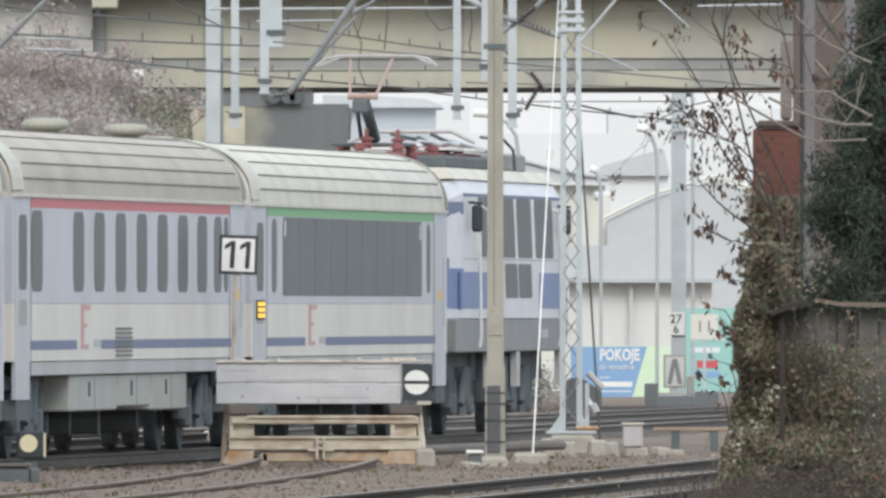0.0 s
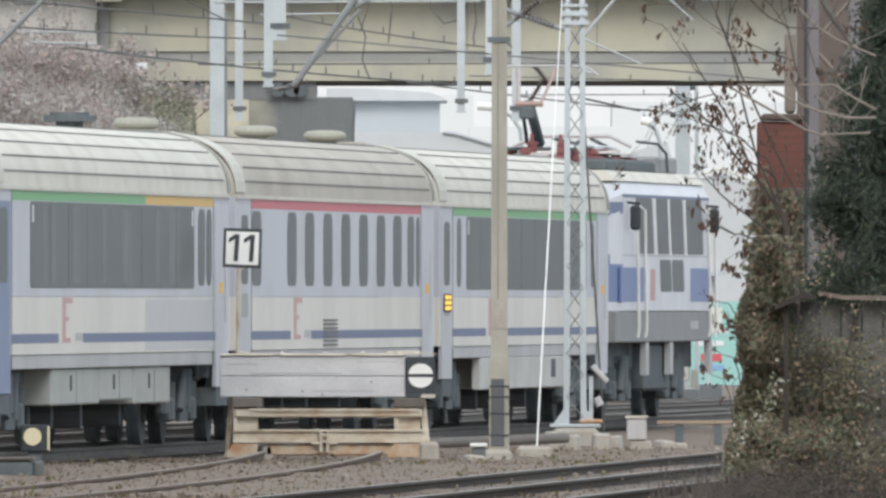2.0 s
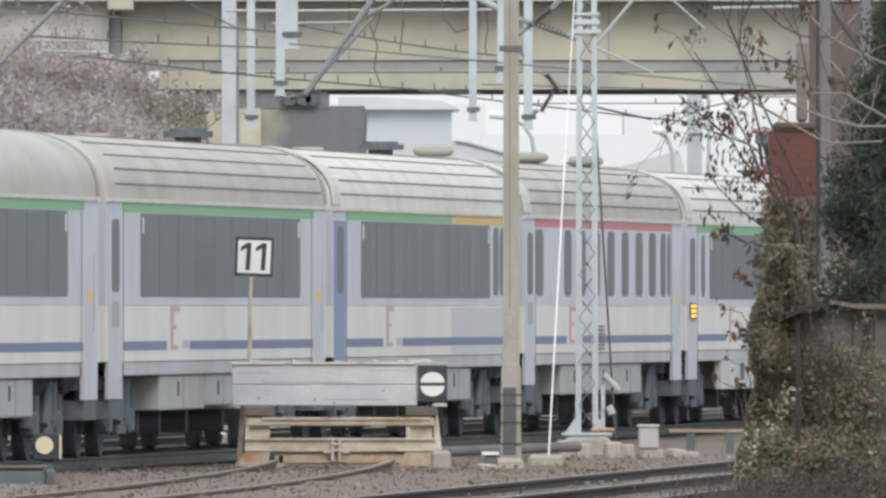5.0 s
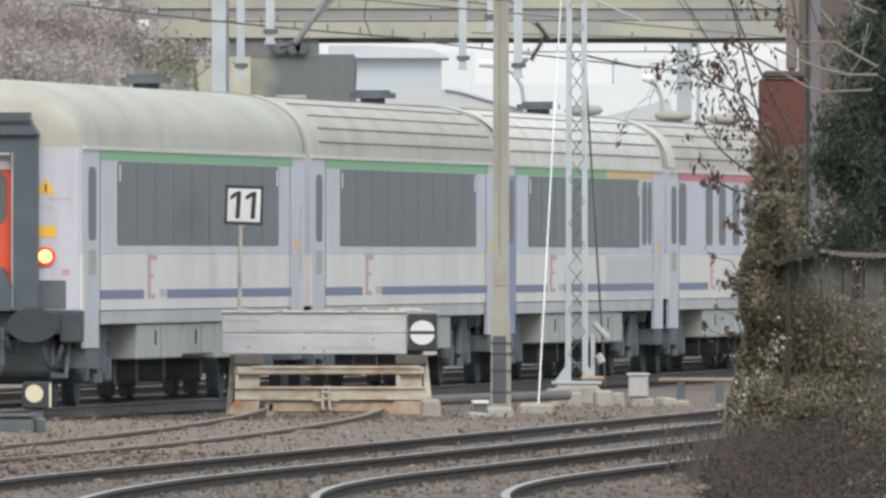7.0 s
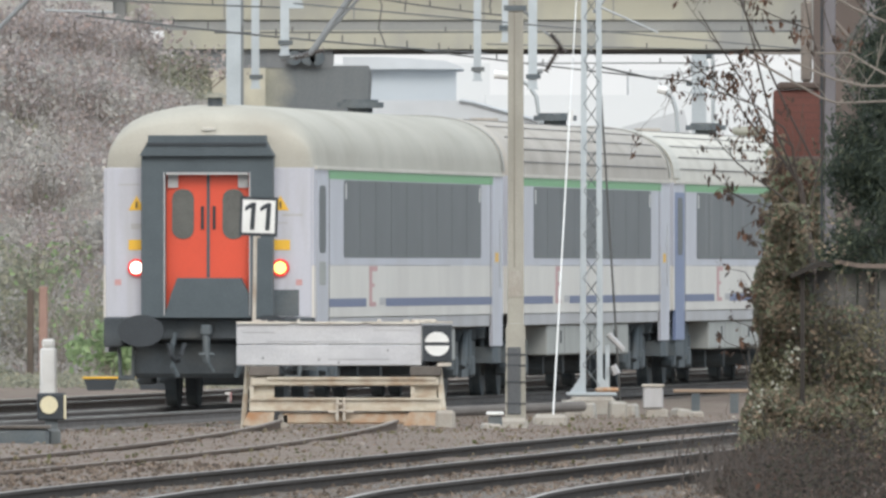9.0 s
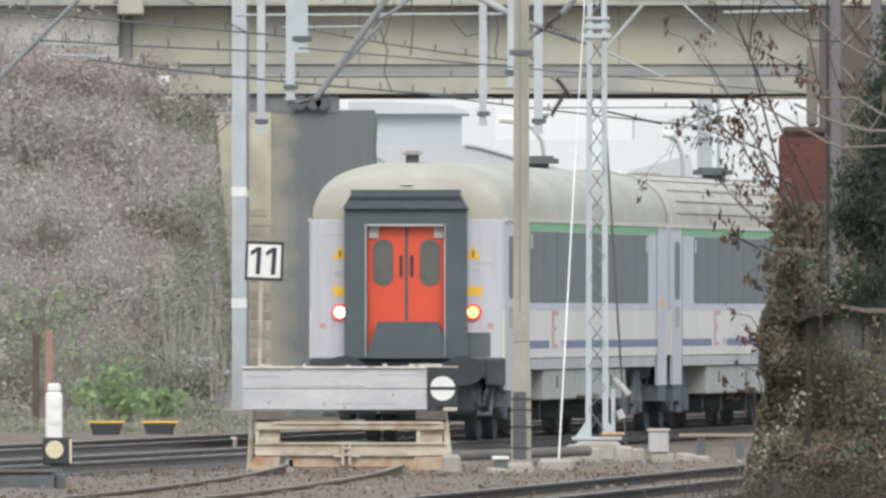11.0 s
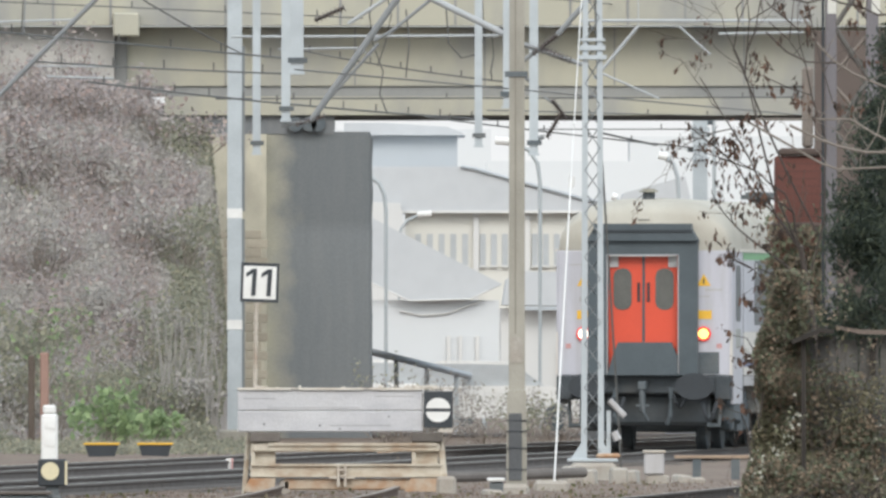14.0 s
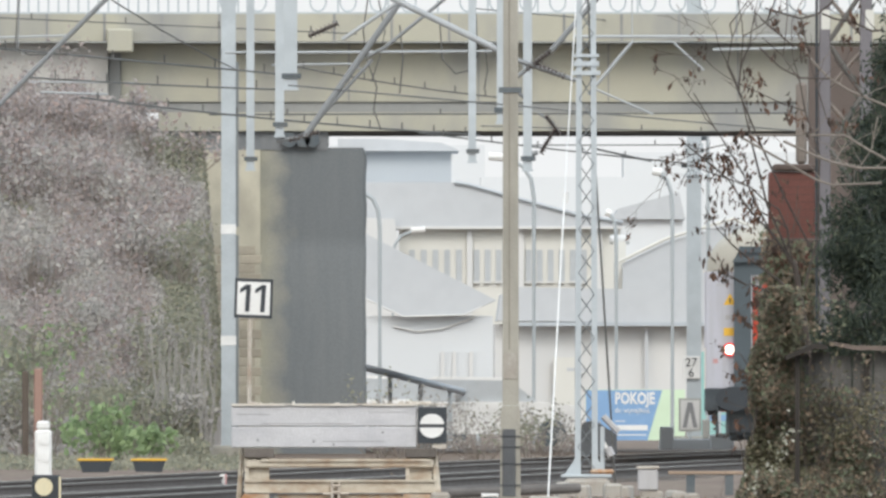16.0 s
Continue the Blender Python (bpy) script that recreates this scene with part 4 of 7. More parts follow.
    part("cable", line([(0.95, rear + 9.5, 4.42), (1.05, rear + 12, 4.4), (1.1, rear + 13, 4.25), (1.1, rear + 13.2, 3.95)], 0.025), M_UNDER, lo)
    return lo


M_LOCOBLUE = material("deep_blue_cab_paint", (0.145, 0.175, 0.265), 0.55, vary=0.1)
M_LOCOWHITE = material("lilac_white_loco_paint", (0.60, 0.60, 0.635), 0.45, vary=0.06, dirt=(0.48, 0.475, 0.49), dirt_amount=0.5, dirt_scale=STREAK)
M_LOCOGREY = material("dark_grey_skirt_paint", (0.215, 0.22, 0.225), 0.6, vary=0.1, dirt=(0.28, 0.27, 0.26), dirt_amount=0.4)
M_ROOFRED = material("red_oxide_paint", (0.23, 0.085, 0.085), 0.7, vary=0.15)
M_ARM = material("faded_pink_steel", (0.36, 0.25, 0.215), 0.7, vary=0.15)
loco = locomotive()

# ---------------------------------------------------------------- plants
def leaf_material(name, colours, rough=0.75):
    """Leaves that differ one by one between a few colours."""
    m = bpy.data.materials.new(name)
    m.use_nodes = True
    t, n = m.node_tree, m.node_tree.nodes
    b = n["Principled BSDF"]
    b.inputs["Roughness"].default_value = rough
    b.inputs["Specular IOR Level"].default_value = 0.12
    g = n.new("ShaderNodeNewGeometry")
    ramp = n.new("ShaderNodeValToRGB")
    ramp.color_ramp.interpolation = "CONSTANT"
    e = ramp.color_ramp.elements
    e[0].color, e[0].position = (*colours[0], 1), 0
    e[1].color, e[1].position = (*colours[1], 1), 1 / len(colours)
    for i, c in enumerate(colours[2:], 2):
        k = e.new(i / len(colours))
        k.color = (*c, 1)
    t.links.new(g.outputs["Random Per Island"], ramp.inputs[0])
    t.links.new(ramp.outputs[0], b.inputs["Base Color"])
    thin = n.new("ShaderNodeBsdfTranslucent")
    t.links.new(ramp.outputs[0], thin.inputs["Color"])
    mix = n.new("ShaderNodeMixShader")
    mix.inputs[0].default_value = 0.35
    t.links.new(b.outputs[0], mix.inputs[1])
    t.links.new(thin.outputs[0], mix.inputs[2])
    t.links.new(mix.outputs[0], n["Material Output"].inputs["Surface"])
    return m


def leaf_cloud(name, centres, size, mat, parent=None, label="", droop=0.0, seed=1, slim=0.32):
    """Small bent leaves (two triangles folded along the rib) at the given places."""
    rng = np.random.default_rng(seed)
    k = len(centres)
    a = rng.normal(size=(k, 3))
    a[:, 2] -= droop
    a /= np.linalg.norm(a, axis=1)[:, None]
    b = np.cross(a, rng.normal(size=(k, 3)))
    b /= np.linalg.norm(b, axis=1)[:, None]
    c = np.cross(a, b)
    s = (size * rng.uniform(0.55, 1.35, k))[:, None]
    v = np.stack([centres - a * s * 0.5, centres + b * s * slim + c * s * 0.12, centres + a * s * 0.5, centres - b * s * slim + c * s * 0.12], 1).reshape(-1, 3)
    i = np.arange(k)[:, None] * 4
    f = np.concatenate([i + [[0, 1, 2]], i + [[0, 2, 3]]], 1).reshape(-1, 3)
    me = bpy.data.meshes.new(name)
    me.from_pydata(v.tolist(), [], f.tolist())
    me.materials.append(mat)
    ob = new(name, me)
    ob.parent = parent
    tagged(ob, label, kind="stuff")
    return ob


def twigs(starts, ends, r0, seed=1, bend=0.25, steps=5, bm=None):
    rng = np.random.default_rng(seed)
    bm = bm or bmesh.new()
    for p, q in zip(starts, ends):
        p, q = Vector(p), Vector(q)
        off = Vector(rng.normal(size=3)) * bend * (q - p).length * 0.3
        prev, r = p, r0 * rng.uniform(0.6, 1.2)
        for i in range(1, steps + 1):
            f = i / steps
            cur = p.lerp(q, f) + off * math.sin(math.pi * f) + Vector(rng.normal(size=3)) * 0.025 * (q - p).length * (f < 1)
            rod(bm, prev, cur, r * (1 - 0.75 * (i - 1) / steps), r * (1 - 0.75 * i / steps), seg=5)
            prev = cur
    return bm


M_BRAMBLE = leaf_material("dry_bramble_leaves", [(0.408, 0.324, 0.293), (0.384, 0.341, 0.332), (0.366, 0.315, 0.301), (0.426, 0.375, 0.350), (0.339, 0.300, 0.287), (0.392, 0.356, 0.350), (0.357, 0.324, 0.314), (0.460, 0.382, 0.340), (0.384, 0.334, 0.314), (0.442, 0.407, 0.394), (0.510, 0.465, 0.441)])
M_TAN = leaf_material("faded_tan_leaves", [(0.401, 0.378, 0.345), (0.428, 0.404, 0.374), (0.374, 0.359, 0.334), (0.445, 0.424, 0.393), (0.366, 0.341, 0.327), (0.498, 0.469, 0.426)])
M_OLIVE = leaf_material("dull_green_leaves", [(0.283, 0.287, 0.221), (0.310, 0.312, 0.239), (0.296, 0.287, 0.227), (0.269, 0.276, 0.221), (0.356, 0.342, 0.253)])
M_FRESH = leaf_material("fresh_green_leaves", [(0.276, 0.364, 0.194), (0.322, 0.414, 0.218), (0.230, 0.304, 0.169)])
M_IVY = leaf_material("autumn_ivy_leaves", [(0.238, 0.193, 0.143), (0.290, 0.233, 0.171), (0.198, 0.180, 0.134), (0.203, 0.233, 0.155), (0.160, 0.159, 0.122), (0.363, 0.277, 0.204), (0.184, 0.200, 0.134)])
M_PALE = leaf_material("pale_leaf_undersides", [(0.34, 0.33, 0.25), (0.45, 0.44, 0.37), (0.22, 0.22, 0.14)])
M_DRY = leaf_material("dry_hanging_leaves", [(0.105, 0.068, 0.053), (0.135, 0.083, 0.063), (0.082, 0.062, 0.052), (0.17, 0.10, 0.072), (0.075, 0.06, 0.05)])
M_CONIFER = leaf_material("conifer_needles", [(0.075, 0.094, 0.074), (0.090, 0.112, 0.085), (0.064, 0.081, 0.069), (0.112, 0.131, 0.090), (0.071, 0.090, 0.072)])
M_BARK = material("grey_brown_bark", (0.10, 0.08, 0.065), 0.9, vary=0.25)
M_BROWNSTEM = material("brown_bush_stems", (0.24, 0.205, 0.175), 0.9, vary=0.2)
M_STEM = material("pale_dry_stems", (0.325, 0.308, 0.285), 0.9, vary=0.2)
M_BANKSOIL = material("bank_soil", (0.33, 0.295, 0.265), 1.0, vary=0.3, scale=1.5, bump=0.4)
RNG = np.random.default_rng(7)


def bank():
    """The overgrown slope beside the bridge: soil, dry brambles, stems and some green at its foot."""
    def height(x, y):
        h = np.clip((y - 437) / 27, 0, 1) * 6.7 * (1 - 0.13 * np.clip((x + 7.0) / 2.3, 0, 1))
        return -0.25 + h * np.clip((-4.15 - x) / 0.5, 0, 1)
    xs, ys = np.linspace(-16, -3.9, 40), np.linspace(434, 468.5, 40)
    bm = bmesh.new()
    g = [[bm.verts.new((x, y, height(x, y) + 0.15 * noise.noise(Vector((x, y, 0))))) for x in xs] for y in ys]
    for a, b in zip(g, g[1:]):
        for i in range(len(xs) - 1):
            bm.faces.new((a[i], a[i + 1], b[i + 1], b[i]))
    slope = tagged(part("bank", bm, M_BANKSOIL), "steep soil bank beside the bridge abutment", "slope", kind="structure")
    k = 90000
    x, y = RNG.uniform(-12.0, -4.25, k), RNG.uniform(435, 468, k)
    z = height(x, y) + np.abs(RNG.normal(0, 0.13, k)) + np.clip(0.12 + 0.6 * np.array([noise.noise(Vector((p * 0.7, q * 0.25, 5))) for p, q in zip(x, y)]), 0.02, 1)
    keep = z > -0.25
    pts = np.stack([x, y, z], 1)[keep]
    n_ = np.array([noise.noise(Vector((p[0] * 0.55, p[1] * 0.12, p[2] * 0.6))) + 0.5 * noise.noise(Vector((p[0] * 1.9, p[1] * 0.4, p[2] * 1.9))) for p in pts])
    level = n_ + (3.4 - pts[:, 2]) * 0.16 + 0.75 * np.clip(pts[:, 0] + 5.75, 0, 1)
    for name, mask, mat, lab, cat in (("dry_brambles", level < 0.05, M_BRAMBLE, "dense pinkish-brown dry brambles on the bank", "bramble"),
                                      ("faded_leaves", (level >= 0.05) & (level < 0.42), M_TAN, "faded tan leaves on the bank", "leaves"),
                                      ("olive_undergrowth", level >= 0.42, M_OLIVE, "dull olive undergrowth at the foot of the bank", "undergrowth")):
        tagged(leaf_cloud(name, pts[mask], 0.095, mat, seed=3), lab, cat, kind="stuff")
    s, e = [], []
    for i in range(260):
        px, py = RNG.uniform(-11.5, -4.9), RNG.uniform(436, 462)
        pz = float(height(np.array(px), np.array(py)))
        s.append((px, py, pz))
        e.append((px + RNG.normal(0, 0.4), py - 0.4, pz + RNG.uniform(0.3, 1.3)))
    tagged(part("bramble_stems", twigs(s, e, 0.014, 5, 0.6, 3), M_STEM), "thin pale bramble stems on the bank", "stems", kind="stuff")
    s = [(RNG.uniform(-5.3, -4.25), 439.5 + RNG.uniform(-1, 1), -0.25) for i in range(75)]
    e = [(p[0] + RNG.normal(0, 0.08), p[1], RNG.uniform(0.5, 2.4)) for p in s]
    tagged(part("climbing_stems", twigs(s, e, 0.026, 6, 0.12, 4), M_STEM), "pale climbing stems at the foot of the wall", "stems", kind="stuff")


bank()


def green_shrub(x, y, w, h, k, seed, label, mat, z=-0.22, size=0.11):
    rng = np.random.default_rng(seed)
    t = thing("shrub", label, "shrub", pose(x, y, z))
    tips = [(rng.normal(0, w * 0.45), rng.normal(0, 0.4), rng.uniform(0.35, 1.0) * h) for i in range(26)]
    tagged(part("stem_tangle", twigs([(p[0] * 0.25, p[1] * 0.3, 0) for p in tips], tips, 0.010, seed), M_BROWNSTEM, t), kind="stuff")
    tips = np.array(tips)
    c = tips[rng.integers(0, len(tips), k)] + rng.normal(0, 1, (k, 3)) * (w * 0.12, 0.15, h * 0.12)
    c[:, 2] = np.abs(c[:, 2])
    leaf_cloud("leaves", c, size, mat, t, seed=seed)
    return t


green_shrub(-6.1, 428, 0.75, 1.0, 420, 11, "fresh green shrub at the foot of the bank", M_FRESH, size=0.17)
green_shrub(-5.45, 430, 0.65, 0.65, 300, 12, "low fresh green shrub beside the track", M_FRESH, size=0.16)
green_shrub(-7.2, 436, 0.7, 2.6, 160, 13, "young green sapling among brambles", M_FRESH)
for i, (x, y, w, h) in enumerate(((-1.0, 430, 0.6, 1.5), (-0.2, 440, 0.9, 1.1), (0.8, 445, 1.0, 1.0), (1.7, 440, 1.0, 0.95), (2.2, 446, 0.8, 0.9), (-0.7, 445, 0.8, 1.3))):
    green_shrub(x, y, w, h, 420, 20 + i, "sparse tan weeds beyond the tracks", M_TAN if i % 3 else M_OLIVE, size=0.08)


srng = np.random.default_rng(91)
for i in range(46):
    x, y = srng.uniform(-9.6, -4.7), srng.uniform(437, 464)
    z = -0.3 + min(max((y - 437) / 27, 0), 1) * 6.7 * (1 - 0.13 * min(max((x + 7.0) / 2.3, 0), 1)) * min(1, (-4.15 - x) / 0.5)
    dull = srng.random() + (2.6 - z) * 0.15
    green_shrub(x, y, srng.uniform(0.5, 1.1), srng.uniform(0.6, 1.5), 260, 100 + i,
                "olive bramble bush low on the bank" if dull > 0.75 else "tan bramble bush on the bank" if dull > 0.4 else "pinkish-brown dry bramble bush on the bank",
                M_OLIVE if dull > 0.75 else M_TAN if dull > 0.4 else M_BRAMBLE, z, 0.12)


for i in range(16):
    green_shrub(-7.0 - 0.33 * i + 0.12 * (i % 3), 466.5 + 0.5 * (i % 4), 0.55, 1.3 + 0.5 * ((i * 7) % 5) / 4, 190, 300 + i, "thin grey-brown brush at the top of the bank", M_BRAMBLE if i % 3 else M_TAN, 6.0, 0.10)

# ---------------------------------------------------------------- bridge surroundings
M_STONE = material("cream_abutment_stone", (0.50, 0.472, 0.375), 0.95, vary=0.15, scale=0.8, dirt=(0.33, 0.305, 0.25), dirt_amount=0.8, dirt_scale=(0.8, 1, 0.5))


M_BLOCK = material("brown_cream_stone_block", (0.40, 0.36, 0.285), 0.95, vary=0.2, scale=2, pieces=0.15, dirt=(0.27, 0.24, 0.195), dirt_amount=0.6)


def abutment_blocks():
    w = tagged(part("abutment_wall", boxes((-6.34, -3.56, 469.6, 485, -0.3, 5.9)), M_STONE), "cream stone abutment wall beside the sooty pier", "wall", kind="structure")
    mesh = mesh_of("stone_block", boxes((-0.215, 0.215, -0.014, 0.02, -0.085, 0.085), bevel=0.006), M_BLOCK)
    for r in range(17):
        for c in range(2):
            o = new("stone_block", mesh)
            o.parent = w
            o.matrix_basis = pose(-4.32 + 0.45 * c + 0.12 * (r % 2), 469.6, 0.9 + 0.187 * r)


abutment_blocks()


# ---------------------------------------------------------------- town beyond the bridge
# Distance haze is put into these base colours: pale, bluish, low in contrast.
M_FARWALL = material("hazed_pale_plaster", (0.595, 0.592, 0.575), 0.9, vary=0.05, scale=0.2, dirt=(0.52, 0.53, 0.53), dirt_amount=0.5, dirt_scale=(0.3, 0.3, 0.1))
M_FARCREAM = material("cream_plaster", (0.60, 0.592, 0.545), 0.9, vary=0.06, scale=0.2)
M_FARROOF = material("hazed_grey_sheet_roof", (0.475, 0.492, 0.505), 0.9, vary=0.06, scale=0.3, dirt=(0.44, 0.456, 0.47), dirt_amount=0.6)
M_FARDARK = material("hazed_grey_cladding", (0.40, 0.43, 0.455), 0.9, vary=0.06, scale=0.3)
M_FARGLASS = material("hazed_window_glass", (0.40, 0.42, 0.43), 0.5, vary=0.1)
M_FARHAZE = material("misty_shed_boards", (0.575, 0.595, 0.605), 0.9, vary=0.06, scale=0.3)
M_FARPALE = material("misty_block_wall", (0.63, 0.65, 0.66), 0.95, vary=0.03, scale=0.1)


def prism(points, y0, y1):
    return extrude(points, y0, y1)


def warehouse_long():
    b = thing("warehouse", "pale warehouse with rows of tall windows and a wide grey roof", "warehouse", pose(0, 700, -0.2))
    part("wall", boxes((-1.16, 5.45, 0, 18, 0, 5.75)), M_FARCREAM, b)
    r = part("roof", prism([(-2.6, 5.76), (5.5, 5.76), (5.52, 5.92), (4.16, 6.13), (2.35, 6.62), (0.9, 7.03), (0.5, 7.09), (-2.6, 7.09)], -0.35, 19), M_FARROOF, b)
    part("ridge_edge", line([(0.5, -0.4, 7.09), (0.9, -0.4, 7.03), (2.35, -0.4, 6.62), (4.16, -0.4, 6.13), (5.52, -0.4, 5.90)], 0.06), M_FARDARK, r)
    part("fascia", boxes((-2.5, 5.5, -0.40, -0.352, 5.70, 5.78)), M_FARWALL, r)
    for x0, n_, step in ((-0.86, 5, 0.35), (1.07, 4, 0.33), (2.62, 6, 0.33)):
        for i in range(n_):
            x = x0 + i * step
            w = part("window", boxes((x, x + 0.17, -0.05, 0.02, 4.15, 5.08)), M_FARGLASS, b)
            part("sill", boxes((x - 0.03, x + 0.20, -0.12, 0.0, 4.08, 4.14)), M_FARWALL, w)
    for x in (0.87, 2.4, 4.75):
        part("pilaster", boxes((x, x + 0.16, -0.14, 0.0, 2.9, 5.69)), M_FARWALL, b)
    part("gable_wall", prism([(-2.5, 0), (-1.18, 0), (-1.18, 5.3), (-1.3, 6.0), (-2.5, 6.05)], -0.6, -0.42), M_FARWALL, b, "white gable end")
    part("tower", boxes((-2.9, 0.4, 3, 12, 5.8, 8.05)), M_FARDARK, b, "grey-blue roof house")
    part("tower_roof", prism([(-3.0, 8.05), (0.62, 8.05), (0.55, 8.12), (0.1, 8.3), (-1.8, 8.42), (-3.0, 8.42)], 2.6, 12.4), M_FARROOF, b)
    return b


def hip_house():
    b = thing("shed", "low shed with wide grey hipped roof and pale posts", "shed", pose(0, 640, -0.2))
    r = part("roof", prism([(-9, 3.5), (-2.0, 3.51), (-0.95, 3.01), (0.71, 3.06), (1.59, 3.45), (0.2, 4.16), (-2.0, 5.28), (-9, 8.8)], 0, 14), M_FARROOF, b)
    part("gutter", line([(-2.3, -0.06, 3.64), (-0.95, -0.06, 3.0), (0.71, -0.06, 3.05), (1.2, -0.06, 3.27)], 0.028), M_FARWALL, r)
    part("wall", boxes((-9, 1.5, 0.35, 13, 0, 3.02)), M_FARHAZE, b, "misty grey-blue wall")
    for x in (0.08, 0.40, 0.86):
        part("post", boxes((x, x + 0.10, 0.26, 0.36, 1.1, 2.05)), M_FARWALL, b)
    part("cable", line([(-1.2, 0.3, 2.72), (-0.6, 0.3, 2.60), (0.1, 0.3, 2.66), (1.0, 0.3, 2.98)], 0.03), M_FARWALL, b)
    return b


def flat_hall():
    b = thing("hall", "long cream-white hall with low grey roof", "hall", pose(0, 600, -0.2))
    part("wall", boxes((1.45, 7.4, 0.2, 15, 0, 2.75)), M_FARWALL, b)
    r = part("roof", prism([(1.5, 2.84), (7.8, 2.76), (7.8, 3.3), (6.2, 3.62), (2.0, 3.70), (1.6, 3.5)], -0.3, 16), M_FARROOF, b)
    part("fascia", boxes((1.9, 7.6, -0.36, -0.31, 2.70, 2.80)), M_FARDARK, r)
    part("door", boxes((2.95, 3.5, -0.05, 0.02, 0, 1.9)), M_FARCREAM, b)
    part("vent", boxes((3.3, 3.75, -0.06, 0.0, 1.55, 1.63)), M_FARROOF, b)
    part("pipe", boxes((5.3, 5.38, -0.08, 0.0, 0, 2.6)), M_FARROOF, b)
    return b


def gable_house():
    b = thing("gable_hall", "grey-blue gabled hall with pale verge", "hall", pose(0, 660, -0.2))
    part("wall", prism([(5.2, 0), (11.5, 0), (11.5, 4.4), (8.3, 5.66), (6.42, 5.12), (5.2, 4.52)], 0, 16), M_FARROOF, b)
    part("verge", line([(5.1, -0.1, 4.58), (6.42, -0.1, 5.22), (8.3, -0.1, 5.78), (11.6, -0.1, 4.5)], 0.06), M_FARCREAM, b)
    part("chimney", boxes((4.95, 5.3, 1, 1.4, 0, 5.15)), M_FARCREAM, b)
    part("chimney_cap", rods(((4.85, 1.2, 5.2), (5.4, 1.2, 5.2), 0.13), seg=10), M_FARWALL, b)
    return b


def far_house():
    b = thing("far_building", "misty grey-roofed house beyond the halls", "building", pose(0, 900, -0.2))
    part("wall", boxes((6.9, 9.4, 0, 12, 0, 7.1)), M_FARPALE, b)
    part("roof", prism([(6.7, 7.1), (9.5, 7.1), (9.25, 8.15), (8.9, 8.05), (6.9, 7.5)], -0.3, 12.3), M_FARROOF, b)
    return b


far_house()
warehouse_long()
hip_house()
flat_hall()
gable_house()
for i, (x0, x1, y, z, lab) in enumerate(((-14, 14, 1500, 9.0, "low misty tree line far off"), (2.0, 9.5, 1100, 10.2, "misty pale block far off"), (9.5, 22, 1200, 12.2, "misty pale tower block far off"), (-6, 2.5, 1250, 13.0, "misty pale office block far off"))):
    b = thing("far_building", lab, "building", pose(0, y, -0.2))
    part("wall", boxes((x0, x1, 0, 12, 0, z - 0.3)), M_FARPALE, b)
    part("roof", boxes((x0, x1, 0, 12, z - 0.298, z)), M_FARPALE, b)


M_PALETUBE0 = material("grey_lamp_post_paint", (0.36, 0.39, 0.40), 0.7, vary=0.08)


def street_lamp(x, y, h, arm, label):
    l = thing("street_lamp", label, "street lamp", pose(x, y, -0.22), group="street lamps beyond the bridge")
    pts = [(0, 0, 0), (0, 0, h * 0.86), (arm * 0.06, 0, h * 0.93), (arm * 0.25, 0, h * 0.975), (arm * 0.6, 0, h)]
    part("pole", line(pts, 0.045, 8), M_PALETUBE0, l)
    bm = rods(((arm * 0.55, 0, h + 0.02), (arm, 0, h + 0.06), 0.09), seg=8)
    part("lamp_head", bm, M_WHITE, l, "white lamp head")
    return l


street_lamp(2.13, 520, 6.35, -1.0, "tall grey street lamp with curved arm")
street_lamp(-1.29, 520, 5.6, -0.6, "grey street lamp behind the pier")
street_lamp(5.30, 530, 6.1, -0.45, "grey street lamp near the masts")
street_lamp(-1.32, 690, 5.6, 0.95, "low grey street lamp with white head")
street_lamp(4.26, 560, 5.35, -0.25, "grey street lamp in front of the hall")
street_lamp(6.28, 545, 7.5, -0.2, "slim grey lighting pole beside the mast")


def guard_rail():
    g = thing("guard_rail", "long grey steel guard rail beyond the pier", "guard rail", pose(0, 0, 0))
    part("beam", rods(((-1.63, 470, 1.58), (1.52, 520, 0.73), 0.075), seg=8), M_FARDARK, g)
    for i in range(6):
        f = i / 5
        x, y = -1.6 + f * 3.1, 470 + 50 * f
        part("post", boxes((x - 0.05, x + 0.05, y, y + 0.1, -0.25, 1.6 - 0.9 * f)), M_GALV, g)


guard_rail()


def parked_car(x, y, label):
    c = thing("parked_car", label, "car", pose(x, y, -0.22))
    part("body", extrude([(-2.0, 0.3), (2.0, 0.3), (2.05, 0.7), (1.9, 0.9), (1.0, 1.0), (-1.9, 1.0), (-2.05, 0.8)], -0.85, 0.85), M_WHITE, c)
    part("cabin", extrude([(-1.75, 1.0), (1.0, 1.0), (0.4, 1.45), (-1.4, 1.48)], -0.72, 0.72), M_FARGLASS, c, "pale glazed cabin")
    part("roof", extrude([(-1.42, 1.48), (0.42, 1.45), (0.2, 1.52), (-1.2, 1.54)], -0.72, 0.72), M_WHITE, c)
    for sx in (-1.3, 1.3):
        for sy in (-0.8, 0.8):
            part("wheel", rods(((sx, sy - 0.1, 0.31), (sx, sy + 0.1, 0.31), 0.31), seg=16), M_RUBBER, c)
    return c


parked_car(1.15, 505, "white parked car behind weeds")
parked_car(-0.9, 530, "white parked car beside the guard rail")


